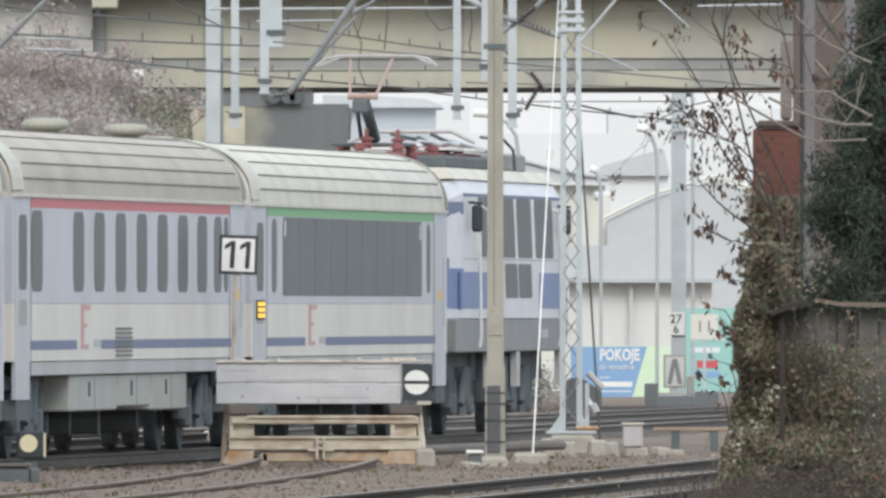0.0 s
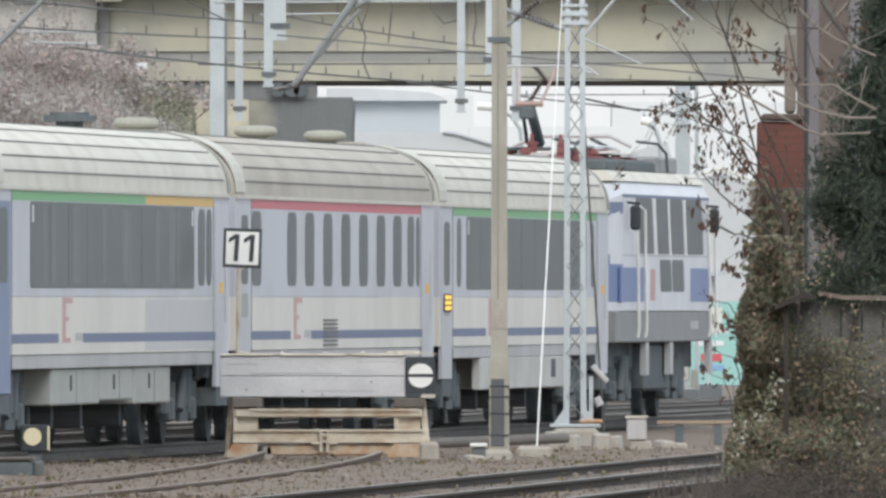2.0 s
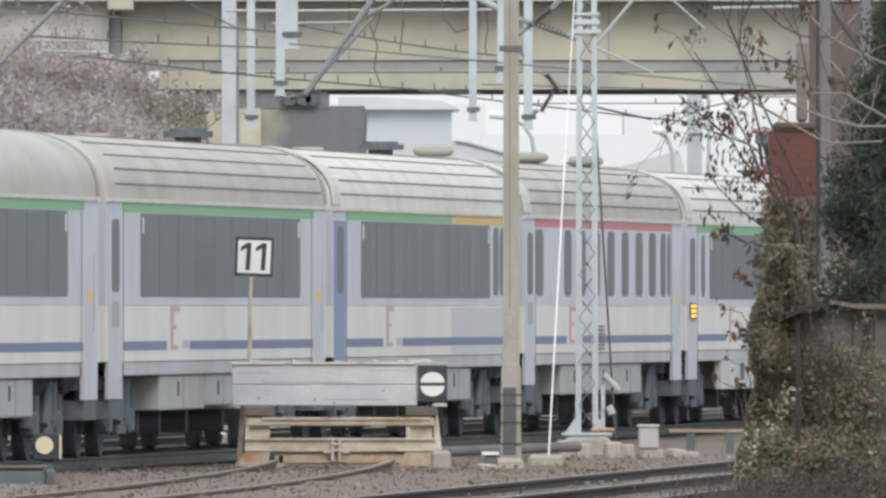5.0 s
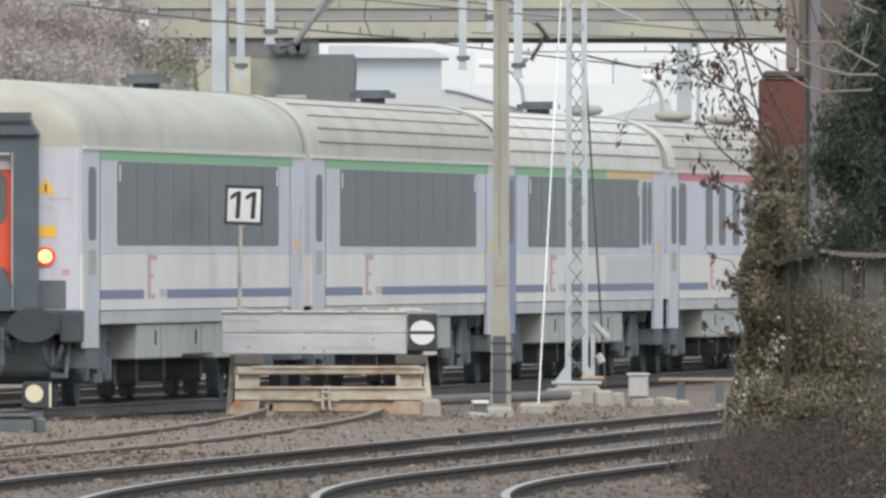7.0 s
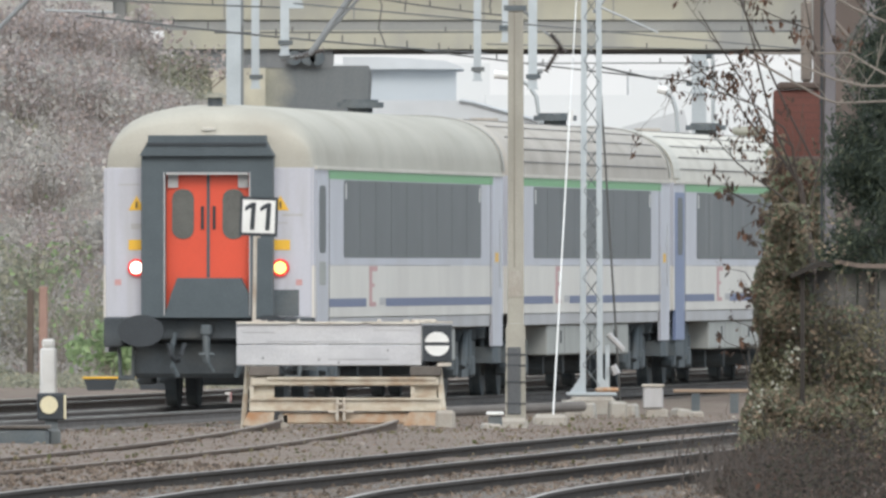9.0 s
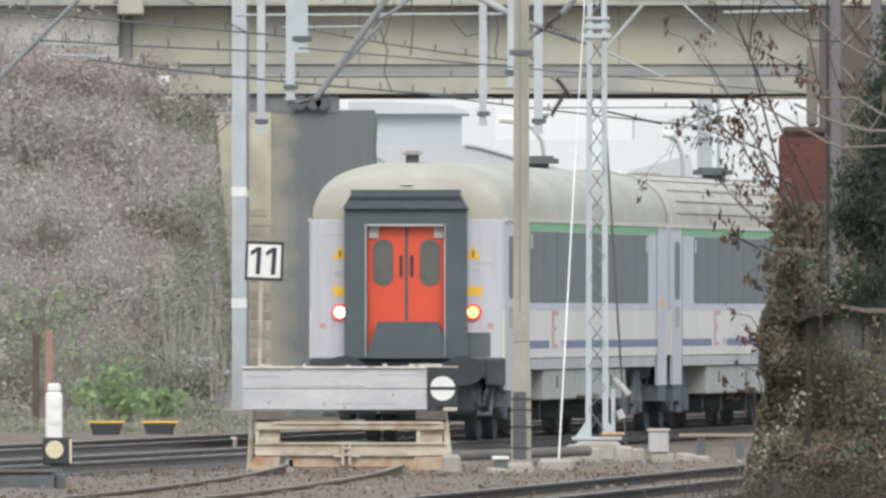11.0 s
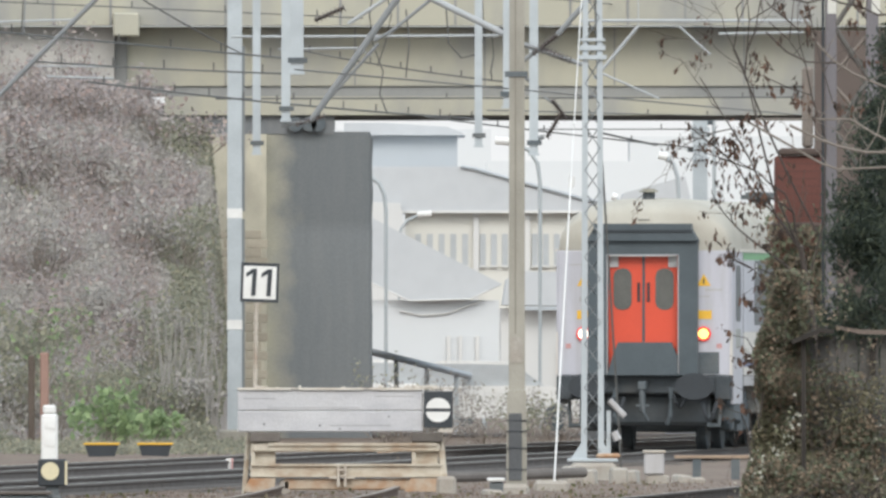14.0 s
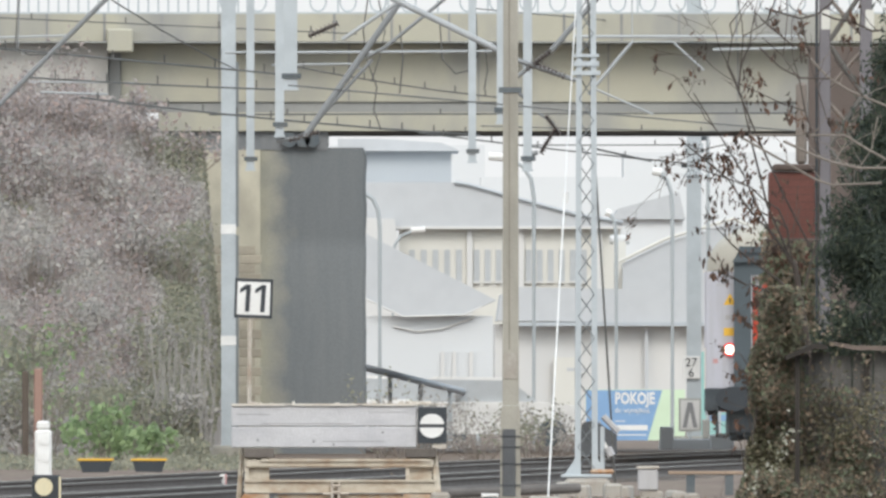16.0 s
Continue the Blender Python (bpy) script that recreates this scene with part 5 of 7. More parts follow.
# ---------------------------------------------------------------- lettering
def lettering(text, size, mat, name, parent, x, y, z, squeeze=1.0, bold=0.0):
    cu = bpy.data.curves.new(name, "FONT")
    cu.body, cu.size, cu.align_x, cu.align_y, cu.extrude, cu.resolution_u = text, size, "CENTER", "CENTER", 0.004, 2
    cu.offset = bold
    tmp = bpy.data.objects.new(name, cu)
    scene.collection.objects.link(tmp)
    bpy.context.view_layer.update()
    me = bpy.data.meshes.new_from_object(tmp.evaluated_get(bpy.context.evaluated_depsgraph_get()))
    bpy.data.objects.remove(tmp)
    me.transform(Matrix.Diagonal((squeeze, 1, 1, 1)))
    me.materials.clear()
    me.materials.append(mat)
    ob = new(name, me)
    ob.parent = parent
    ob.matrix_basis = pose(x, y, z, 90, 0, 0)
    return ob


# ---------------------------------------------------------------- buffer stop and its number sign
def buffer_stop():
    b = thing("buffer_stop", "grey weathered timber buffer stop on a rusty cream steel frame", "buffer stop", pose(0, 306, 0))
    for z0, z1 in ((0.622, 0.892), (0.898, 1.175)):
        part("buffer_plank", boxes((-2.695, -0.275, -0.13, 0.13, z0, z1), bevel=0.012), M_TIMBER, b)
    part("cap", boxes((-2.7, 0.125, -0.16, 0.16, 1.178, 1.195)), M_CAP, b, "pale chipped steel capping")
    rng = np.random.default_rng(5)
    for x in (-2.46, -2.40, -2.33, -2.2, -1.9, -1.35, -0.86, -0.52, -0.38, -0.3, -0.16):
        w_, h_ = rng.uniform(0.03, 0.09), rng.uniform(0.006, 0.03)
        part("chip", boxes((x, x + w_, -0.15, -0.02, 1.1955, 1.1955 + h_), bevel=0.004), M_CHIP, b, "chip of pale flaking paint")
    for x0, x1 in ((-2.69, -2.0), (-1.9, -1.05), (-0.98, -0.3)):
        part("paint_edge", boxes((x0, x1, -0.168, -0.161, 1.168, 1.192)), M_CHIP, b)
    for x0, x1, z in ((-2.3, -1.1, 0.93), (-1.5, -0.7, 0.70), (-2.62, -2.2, 1.05), (-0.9, -0.4, 1.08)):
        part("split", boxes((x0, x1, -0.133, -0.129, z, z + 0.006)), M_SPLIT, b, "dark split in the timber")
    for x, z in ((-1.62, 0.70), (-1.36, 0.66), (-0.72, 0.82), (-2.35, 0.72)):
        part("knot", rods(((x, -0.131, z), (x, -0.134, z), 0.016), seg=8), M_SPLIT, b)
    part("moss", boxes((-0.42, -0.08, -0.1, 0.1, 1.196, 1.225), bevel=0.01), M_CAP, b)
    s = part("signal_board", boxes((-0.265, 0.115, -0.19, -0.15, 0.675, 1.15), bevel=0.006), M_BLACK, b, "black board with a divided white disc")
    for a0 in (0, 180):
        prof = [(0.158 * math.cos(radians(a0 + a)), 0.022 * (1 if a0 == 0 else -1) + (0.158 - 0.022) * math.sin(radians(a0 + a))) for a in range(0, 181, 12)]
        part("disc_half", extrude([(-0.078 + p, 0.905 + q) for p, q in prof], -0.2, -0.188), M_WHITE, s)
    part("board_foot", boxes((-0.07, 0.11, -0.17, 0.0, 0.615, 0.66)), M_CAP, b)
    for x0, x1 in ((-2.50, -2.20), (-0.40, -0.08)):
        part("block", boxes((x0 - 0.03, x1 + 0.06, -0.16, 0.2, 0.49, 0.615), bevel=0.01), M_SLEEPER, b, "dark timber packing block")
        part("post", boxes((x0, x1, -0.02, 0.1, 0.02, 0.5), bevel=0.01), M_FRAME, b)
        part("flange", boxes((x0 - 0.02, x0 + 0.03, -0.09, 0.12, 0.02, 0.5)), M_FRAME, b)
        part("foot", extrude([(x0 - 0.12, -0.16), (x1 - 0.02, -0.16), (x1, 0.015), (x0 - 0.04, 0.015)], -0.15, 0.2), M_RUST, b, "rusty flared foot")
    part("upper_rail", boxes((-2.50, -0.06, -0.12, -0.03, 0.36, 0.47), bevel=0.015), M_FRAME, b)
    part("upper_rail_lip", boxes((-2.3, -0.1, -0.15, -0.12, 0.44, 0.475)), M_FRAME, b)
    r = part("lower_rail", boxes((-2.53, -0.03, -0.12, -0.03, 0.03, 0.20), bevel=0.01), M_FRAME, b)
    part("lower_rail_lip", boxes((-2.52, -0.04, -0.16, -0.03, 0.175, 0.203)), M_FRAME, r)
    part("lower_rail_lip", boxes((-2.52, -0.04, -0.16, -0.03, 0.03, 0.05)), M_FRAME, r)
    for x in (-1.38, -1.29):
        part("fishplate", boxes((x - 0.018, x + 0.018, -0.2, -0.1, -0.1, 0.19), bevel=0.006), M_CAP, r)
    for x, z in ((-1.33, 0.12), (-1.33, 0.04), (-1.22, 0.02), (-1.45, 0.02)):
        part("bolt", rods(((x - 0.05, -0.19, z), (x + 0.06, -0.19, z), 0.018)), M_CAP, r)
    part("ground_rail", boxes((-2.1, -0.45, -0.1, 0.05, -0.14, 0.01), bevel=0.02), M_RUST, b, "rusty ground beam")
    part("strut", rods(((-2.55, 0.3, 0.62), (-2.61, 0.1, -0.2), 0.035), seg=6), M_FRAME, b)
    part("strut", rods(((-0.06, 0.1, 0.62), (0.0, -0.1, 0.03), 0.045), seg=6), M_FRAME, b)
    part("concrete_foot", boxes((-0.1, 0.16, -0.2, 0.3, -0.25, 0.04), bevel=0.04), M_PALECON, b, "broken pale concrete foot")
    part("concrete_foot", boxes((-2.15, -2.0, -0.1, 0.3, -0.25, 0.0), bevel=0.03), M_PALECON, b)
    return b


M_CHIP = material("flaking_white_paint", (0.66, 0.63, 0.57), 0.8, vary=0.15, dirt=(0.4, 0.33, 0.26), dirt_amount=0.5)
M_SPLIT = material("dark_timber_split", (0.2, 0.195, 0.2), 0.95, vary=0.2)
M_CAP = material("chipped_pale_paint", (0.50, 0.46, 0.40), 0.8, vary=0.15, dirt=(0.25, 0.17, 0.11), dirt_amount=0.7)
M_PALECON = material("pale_broken_concrete", (0.40, 0.38, 0.34), 0.95, vary=0.2, scale=4, bump=0.6, dirt=(0.24, 0.2, 0.16), dirt_amount=0.6)
buffer_stop()


def number_sign():
    s = thing("number_sign", "white square sign with black number 11 on a post", "sign", pose(-2.435, 307.2, 0))
    part("post", rods(((-0.06, 0.05, -0.25), (-0.025, 0.03, 2.36), 0.027), seg=8), M_CAP, s, "pale stained post")
    p = part("panel", boxes((-0.25, 0.25, -0.01, 0.015, -0.258, 0.258)), M_BLACK, s, "black framed panel")
    p.matrix_basis = pose(0.02, 0, 2.57, 0, 2, 0)
    part("face", boxes((-0.215, 0.215, -0.016, -0.011, -0.216, 0.216)), M_WHITE, p)
    for dx in (-0.10, 0.10):
        bm = extrude([(dx - 0.010, -0.175), (dx + 0.048, -0.175), (dx + 0.060, 0.18), (dx + 0.002, 0.18)], -0.024, -0.017)
        extrude([(dx - 0.082, 0.065), (dx - 0.001, 0.115), (dx + 0.0015, 0.18), (dx - 0.080, 0.122)], -0.024, -0.017, bm)
        part("digit_one", bm, M_BLACK, p)
    part("bracket", boxes((-0.05, 0.04, 0.0, 0.05, 2.29, 2.33)), M_CAP, s)


number_sign()


# ---------------------------------------------------------------- poles and masts
def concrete_pole():
    p = thing("concrete_pole", "tapered weathered concrete overhead line pole with black wrap", "pole", pose(0.955, 306.6, 0))
    part("shaft", extrude([(-0.112, 1.17), (0.104, 1.17), (0.088, 9.6), (-0.096, 9.6)], -0.1, 0.1), M_CONCRETE, p)
    part("socket", extrude([(-0.142, -0.3), (0.128, -0.3), (0.122, 1.10), (0.105, 1.168), (-0.113, 1.168), (-0.134, 1.10)], -0.13, 0.13), M_CONCRETE, p, "thicker concrete socket of the pole")
    part("groove", boxes((-0.03, -0.015, -0.106, -0.09, 1.9, 9.0)), M_RIBCON, p)
    part("wrap", boxes((-0.112, 0.062, -0.145, -0.11, -0.02, 0.86), bevel=0.01), M_TAR, p, "black tar wrap")
    for z in (0.12, 0.40, 0.62, 0.76):
        part("band_wire", boxes((-0.14, 0.13, -0.152, 0.135, z, z + 0.012)), M_BLACK, p)
    part("plate", boxes((-0.09, 0.07, -0.112, -0.095, 1.52, 1.86)), M_PALECON, p, "pale painted patch")
    part("base", boxes((-0.32, 0.16, -0.32, 0.2, -0.3, -0.06), bevel=0.05), M_PALECON, p, "broken concrete footing")
    part("clamp", boxes((-0.16, 0.14, -0.12, 0.12, 5.26, 5.33)), M_UNDER, p)


M_RIBCON = material("dark_groove_concrete", (0.22, 0.20, 0.17), 0.95, vary=0.1)
M_TAR = material("tar_wrap", (0.09, 0.095, 0.10), 0.8, vary=0.2)
concrete_pole()


M_TUBE2 = material("dull_dark_lacing_steel", (0.19, 0.205, 0.21), 0.7, vary=0.12)


def lattice_mast():
    m = thing("lattice_mast", "pale galvanised steel lattice mast on a concrete foot", "mast", pose(2.12, 335, 0))
    wb, wt, top = 0.122, 0.092, 9.0
    for s in (-1, 1):
        for y in (-0.12, 0.12):
            part("leg", extrude([(s * wb - 0.042, 0.1), (s * wb + 0.042, 0.1), (s * wt + 0.038, top), (s * wt - 0.038, top)], y - 0.012, y + 0.012), M_GALV, m)
        part("web", extrude([(s * (wb + 0.037) - 0.006, 0.1), (s * (wb + 0.037) + 0.006, 0.1), (s * (wt + 0.033) + 0.006, top), (s * (wt + 0.033) - 0.006, top)], -0.12, 0.12), M_GALV, m)
    k = 28
    for y in (-0.13, 0.13):
        for i in range(k):
            z0, z1 = 0.2 + (top - 0.3) * i / k, 0.2 + (top - 0.3) * (i + 1) / k
            s = 1 if (i + (y > 0)) % 2 else -1
            w0, w1 = wb + (wt - wb) * z0 / top, wb + (wt - wb) * z1 / top
            part("lacing", rods(((-s * w0, y, z0), (s * w1, y, z1), 0.009), seg=5), M_TUBE2, m)
    part("collar", boxes((-0.20, 0.20, -0.18, 0.18, 5.82, 5.88), (-0.18, 0.18, -0.16, 0.16, 5.95, 6.02), (-0.18, 0.18, -0.16, 0.16, 6.08, 6.12)), M_GALV, m)
    part("base_plate", boxes((-0.36, 0.36, -0.25, 0.25, 0.07, 0.12), bevel=0.01), M_GALV, m)
    part("foundation", boxes((-0.32, 0.34, -0.3, 0.3, -0.3, 0.06), bevel=0.05), M_PALECON, m, "pale concrete foundation")
    for q in (-1, 1):
        part("gusset", extrude([(q * 0.16, 0.121), (q * 0.31, 0.121), (q * 0.16, 0.34)], -0.13, -0.11), M_GALV, m)
    part("rust_cap", boxes((0.05, 0.4, -0.2, 0.1, 0.12, 0.19), bevel=0.03), M_RUST, m)
    part("bracket", boxes((0.2, 0.26, -0.1, 0.1, 0.2, 0.8)), M_GALV, m)
    part("cable_guard", rods(((0.24, -0.15, 0.95), (0.46, -0.15, 0.72), 0.045), seg=6), M_SILL, m)
    part("cable_guard", rods(((0.30, -0.15, 0.5), (0.36, -0.15, 0.38), 0.06), seg=6), M_SILL, m)


lattice_mast()


def h_mast(name, label, x, y, w, z0, z1, cap=False, group="", kind=""):
    m = thing(name, label, "mast", pose(x, y, 0), group=group)
    part("flange", boxes((-w / 2, w / 2, -w / 2, -w / 2 + 0.025, z0, z1)), M_GALV, m)
    part("flange", boxes((-w / 2, w / 2, w / 2 - 0.025, w / 2, z0, z1)), M_GALV, m)
    part("web", boxes((w / 2 - 0.055, w / 2 - 0.03, -w / 2 + 0.026, w / 2 - 0.026, z0, z1)), M_GALV, m)
    if cap:
        part("end_plate", boxes((-w / 2 - 0.03, w / 2 + 0.03, -w / 2 - 0.02, w / 2 + 0.02, z0 - 0.05, z0 - 0.002)), M_GALV, m)
        part("clamp", boxes((-w / 2 - 0.05, w / 2 + 0.05, -w / 2 - 0.03, w / 2 + 0.03, z0 + 0.12, z0 + 0.22)), M_GALV, m)
    return m


big = h_mast("overhead_mast", "tall pale steel overhead line mast with white bands", -3.93, 440, 0.27, -0.2, 10.0)
for z in (2.07, 4.16):
    part("band", boxes((-0.145, 0.145, -0.145, -0.136, z - 0.09, z + 0.09)), M_WHITE, big)
part("foundation", boxes((-0.45, 0.35, -0.4, 0.4, -0.4, 0.1), bevel=0.04), M_CONCRETE, big)
part("cable_duct", boxes((0.137, 0.19, -0.1, 0.0, 0.1, 4.05), (0.137, 0.19, -0.1, 0.0, 4.2, 7.3)), M_TUBE2, big, "dark cable duct beside the mast")
far_mast = h_mast("overhead_mast", "thick pale steel mast with number plates beside the line", 5.46, 500, 0.31, -0.3, 10.0)
part("collar", boxes((-0.2, 0.2, -0.2, 0.2, 6.2, 6.3)), M_GALV, far_mast)
part("collar", boxes((-0.2, 0.2, -0.2, 0.2, 5.6, 5.66)), M_GALV, far_mast)
part("foundation", boxes((-0.7, 0.6, -0.5, 0.4, -0.3, 0.05), bevel=0.04), M_CONCRETE, far_mast)


def gantry(y, x0, x1, z, posts):
    """An overhead line gantry: a lattice beam high above, from which posts hang down between the tracks."""
    g = thing("line_gantry", "galvanised overhead line gantry with hanging posts", "gantry", pose(0, y, 0), group="overhead line gantries")
    for dz in (0, 0.6):
        for dy in (-0.3, 0.3):
            part("chord", boxes((x0, x1, dy - 0.04, dy + 0.04, z + dz - 0.04, z + dz + 0.04)), M_GALV, g)
    n_ = int((x1 - x0) / 1.0)
    bm = bmesh.new()
    for i in range(n_):
        a = x0 + (x1 - x0) * i / n_
        b = x0 + (x1 - x0) * (i + 1) / n_
        rod(bm, (a, -0.3, z + (0.6 if i % 2 else 0)), (b, -0.3, z + (0 if i % 2 else 0.6)), 0.02, seg=5)
    part("bracing", bm, M_GALV, g)
    for x in (x0, x1):
        part("leg", boxes((x - 0.14, x + 0.14, -0.34, 0.34, -0.3, z + 0.64)), M_GALV, g)
    for x, w, zb in posts:
        p = part("hanging_post", boxes((x - w / 2, x + w / 2, -w / 2, -w / 2 + 0.02, zb, z), (x - w / 2, x + w / 2, w / 2 - 0.02, w / 2, zb, z), (x - 0.01, x + 0.01, -w / 2 + 0.02, w / 2 - 0.02, zb, z)), M_GALV, g)
        part("end_plate", boxes((x - w / 2 - 0.02, x + w / 2 + 0.02, -w / 2 - 0.02, w / 2 + 0.02, zb - 0.04, zb - 0.002)), M_GALV, p)
        part("clamp", boxes((x - w / 2 - 0.04, x + w / 2 + 0.06, -w / 2 - 0.03, w / 2 + 0.03, zb + 0.14, zb + 0.22)), M_UNDER, p)
    return g


gantry(360, -14, 12, 9.0, [(-2.26, 0.20, 5.92), (0.975, 0.14, 5.40)])
gantry(400, -14, 12, 9.3, [(-2.70, 0.15, 5.56), (1.53, 0.15, 4.98)])
gantry(430, -14, 13, 9.6, [(-3.44, 0.145, 5.22), (0.63, 0.14, 5.36)])


# ---------------------------------------------------------------- overhead line
M_WIRE = material("dark_copper_wire", (0.10, 0.10, 0.095), 0.6, vary=0.1)
M_TUBE = material("grey_steel_tube", (0.20, 0.21, 0.215), 0.6, vary=0.12)
M_PALETUBE = material("pale_galvanised_tube", (0.36, 0.38, 0.39), 0.6, vary=0.1)
M_INSUL = material("brown_porcelain", (0.06, 0.045, 0.04), 0.35, vary=0.15)


def insulator(parent, a, b, r=0.07, k=8):
    a, b = Vector(a), Vector(b)
    turn = (b - a).to_track_quat("Z", "Y").to_matrix()
    rings = []
    bm = bmesh.new()
    for i in range(k):
        for f, w in ((0.0, 0.4), (0.35, 0.4), (0.45, 1.0), (0.6, 0.9), (0.7, 0.4)):
            p = a.lerp(b, (i + f) / k)
            rings.append([bm.verts.new(p + turn @ Vector((r * w * math.cos(math.pi * j / 5), r * w * math.sin(math.pi * j / 5), 0))) for j in range(10)])
    for u, v in zip(rings, rings[1:]):
        for j in range(10):
            bm.faces.new((u[j], u[(j + 1) % 10], v[(j + 1) % 10], v[j]))
    bm.faces.new(rings[0])
    bm.faces.new(rings[-1])
    bmesh.ops.recalc_face_normals(bm, faces=bm.faces)
    return part("insulator", bm, M_INSUL, parent, "dark ribbed insulator")


def cantilever(label, tubes, insulators=(), mat=None):
    c = thing("registration_arm", label, "overhead line arm", group="overhead line arms")
    for a, b, r in tubes:
        part("tube", rods((a, b, r), seg=8), mat or M_TUBE, c)
    for a, b in insulators:
        insulator(c, a, b)
    return c


cantilever("grey diagonal overhead line arm with dark insulator", [
    ((-2.27, 400, 5.53), (-0.66, 400, 7.82), 0.055), ((-2.16, 400, 5.70), (-1.12, 400, 6.85), 0.03),
    ((-1.20, 400, 6.90), (-0.91, 400, 7.05), 0.03), ((-0.91, 400, 7.05), (0.15, 400, 7.91), 0.03), ((-2.78, 400, 5.46), (-2.27, 400, 5.53), 0.03)],
    [((-2.54, 400, 5.47), (-2.01, 400, 5.62))])
cantilever("long grey diagonal tube above the bank", [((-7.75, 400, 5.81), (-4.17, 400, 9.37), 0.042), ((-7.17, 400, 7.00), (-7.09, 400, 9.37), 0.012)])
cantilever("pale diagonal tube below the gantry", [((-0.73, 360, 7.31), (0.91, 360, 6.51), 0.05), ((-1.47, 360, 6.66), (-0.43, 360, 7.36), 0.03)], [((-1.99, 360, 6.71), (-1.51, 360, 6.92))], M_PALETUBE)
cantilever("crossed grey arms with dark insulators between the masts", [
    ((1.00, 345, 5.79), (1.34, 345, 6.05), 0.03), ((1.67, 345, 6.30), (2.50, 345, 7.25), 0.04), ((1.08, 345, 6.19), (2.03, 345, 5.86), 0.035)],
    [((1.30, 345, 6.01), (1.67, 345, 6.30)), ((1.42, 345, 6.11), (1.88, 345, 5.91))])
cantilever("grey arm with two dark insulator strings", [((1.17, 400, 6.47), (1.55, 400, 6.13), 0.03), ((1.70, 400, 5.94), (1.99, 400, 5.75), 0.02), ((1.46, 400, 5.20), (1.70, 400, 5.26), 0.04)],
           [((1.84, 400, 5.89), (2.10, 400, 5.55)), ((1.99, 400, 5.65), (1.74, 400, 5.23))])
cantilever("thin pale braces beside the lattice mast", [((2.76, 430, 6.58), (3.56, 430, 7.54), 0.03), ((2.86, 430, 6.69), (3.95, 430, 6.21), 0.02), ((4.31, 430, 7.54), (4.88, 430, 7.02), 0.02), ((3.56, 430, 7.54), (3.56, 430, 9.61), 0.012), ((3.56, 430, 7.54), (4.31, 430, 7.54), 0.012)], (), M_PALETUBE)
cantilever("thin horizontal cross tubes on the hanging posts", [
    ((-3.90, 430, 7.35), (-2.74, 430, 7.35), 0.025), ((-2.63, 430, 7.35), (0.99, 430, 7.37), 0.025), ((2.50, 430, 7.64), (6.69, 430, 7.64), 0.03),
    ((-8.23, 430, 7.62), (-6.78, 430, 7.66), 0.02), ((-7.50, 430, 6.81), (-5.58, 430, 6.79), 0.015), ((-7.29, 430, 6.62), (-6.05, 430, 6.58), 0.02), ((5.04, 430, 7.40), (6.59, 430, 7.43), 0.025),
    ((-3.05, 430, 7.12), (-1.60, 430, 7.14), 0.018), ((-1.60, 430, 7.14), (-1.34, 430, 7.00), 0.018)], (), M_PALETUBE)
part("brace_gear", rods(((5.37, 500, 6.41), (5.73, 500, 6.41), 0.05), ((5.28, 500, 6.14), (5.67, 500, 6.14), 0.05), ((5.19, 500, 5.83), (5.61, 500, 5.80), 0.05)), M_UNDER, far_mast).matrix_basis = pose(-5.46, -500, 0)


def wire(label, a, b, sag=0.0, r=0.012, droppers=0, drop=0.18):
    w = thing("overhead_wire", label, "wire", group="overhead wires")
    a, b = Vector(a), Vector(b)
    pts = []
    for i in range(11):
        f = i / 10
        p = a.lerp(b, f)
        p.z -= sag * 4 * f * (1 - f)
        pts.append(p)
    part("strand", line(pts, r, 5), M_WIRE, w)
    for i in range(droppers):
        p = a.lerp(b, (i + 0.5) / droppers)
        p.z -= sag * 4 * ((i + 0.5) / droppers) * (1 - (i + 0.5) / droppers)
        part("clip", rods((p, p + Vector((0, 0, drop)), 0.014), seg=5), M_WIRE, w)
    return w


wire("catenary wire with short clips before the bridge", (-7.85, 400, 7.07), (-2.74, 430, 6.94), 0.0, 0.018, 6, 0.16)
wire("catenary wire with short clips above the second track", (-7.15, 410, 6.66), (-2.89, 430, 6.67), 0.02, 0.016, 5, 0.16)
wire("sagging wire with clips in front of the abutment", (-6.26, 410, 6.31), (0.81, 440, 5.92), 0.06, 0.018, 12, 0.14)
wire("contact wire running under the bridge", (-4.19, 430, 6.21), (7.11, 450, 6.44), 0.0, 0.016, 4, 0.1)
wire("taut wire above the lattice mast", (-2.74, 430, 7.12), (1.15, 430, 6.52), 0.05, 0.016, 7, 0.12)
wire("contact wire with clips beyond the train", (-0.35, 430, 5.88), (5.10, 480, 5.71), 0.02, 0.016, 6, 0.12)
wire("thin feeder wire towards the far mast", (1.51, 430, 5.65), (5.27, 480, 6.09), 0.0, 0.012, 2, 0.1)
wire("thin feeder wire under the bridge", (2.86, 430, 5.59), (3.99, 440, 5.44), 0.0, 0.022, 0)
wire("thin wire over the far mast", (0.79, 430, 6.00), (7.12, 480, 6.32), 0.0, 0.012, 5, 0.1)
wire("slack wire falling from the gantry", (-5.63, 400, 7.91), (-3.67, 430, 7.02), 0.05, 0.014, 0)
wire("thin wire along the parapet", (-8.52, 440, 8.14), (-1.56, 450, 7.96), 0.0, 0.012, 4, 0.12)
wire("thin wire along the deck edge", (0.63, 430, 8.16), (5.49, 500, 8.76), 0.0, 0.012, 3, 0.12)
wire("wire along the centre of the main line", (line_x(330), 330, 5.62), (line_x(460), 460, 5.72), 0.0, 0.012, 0)


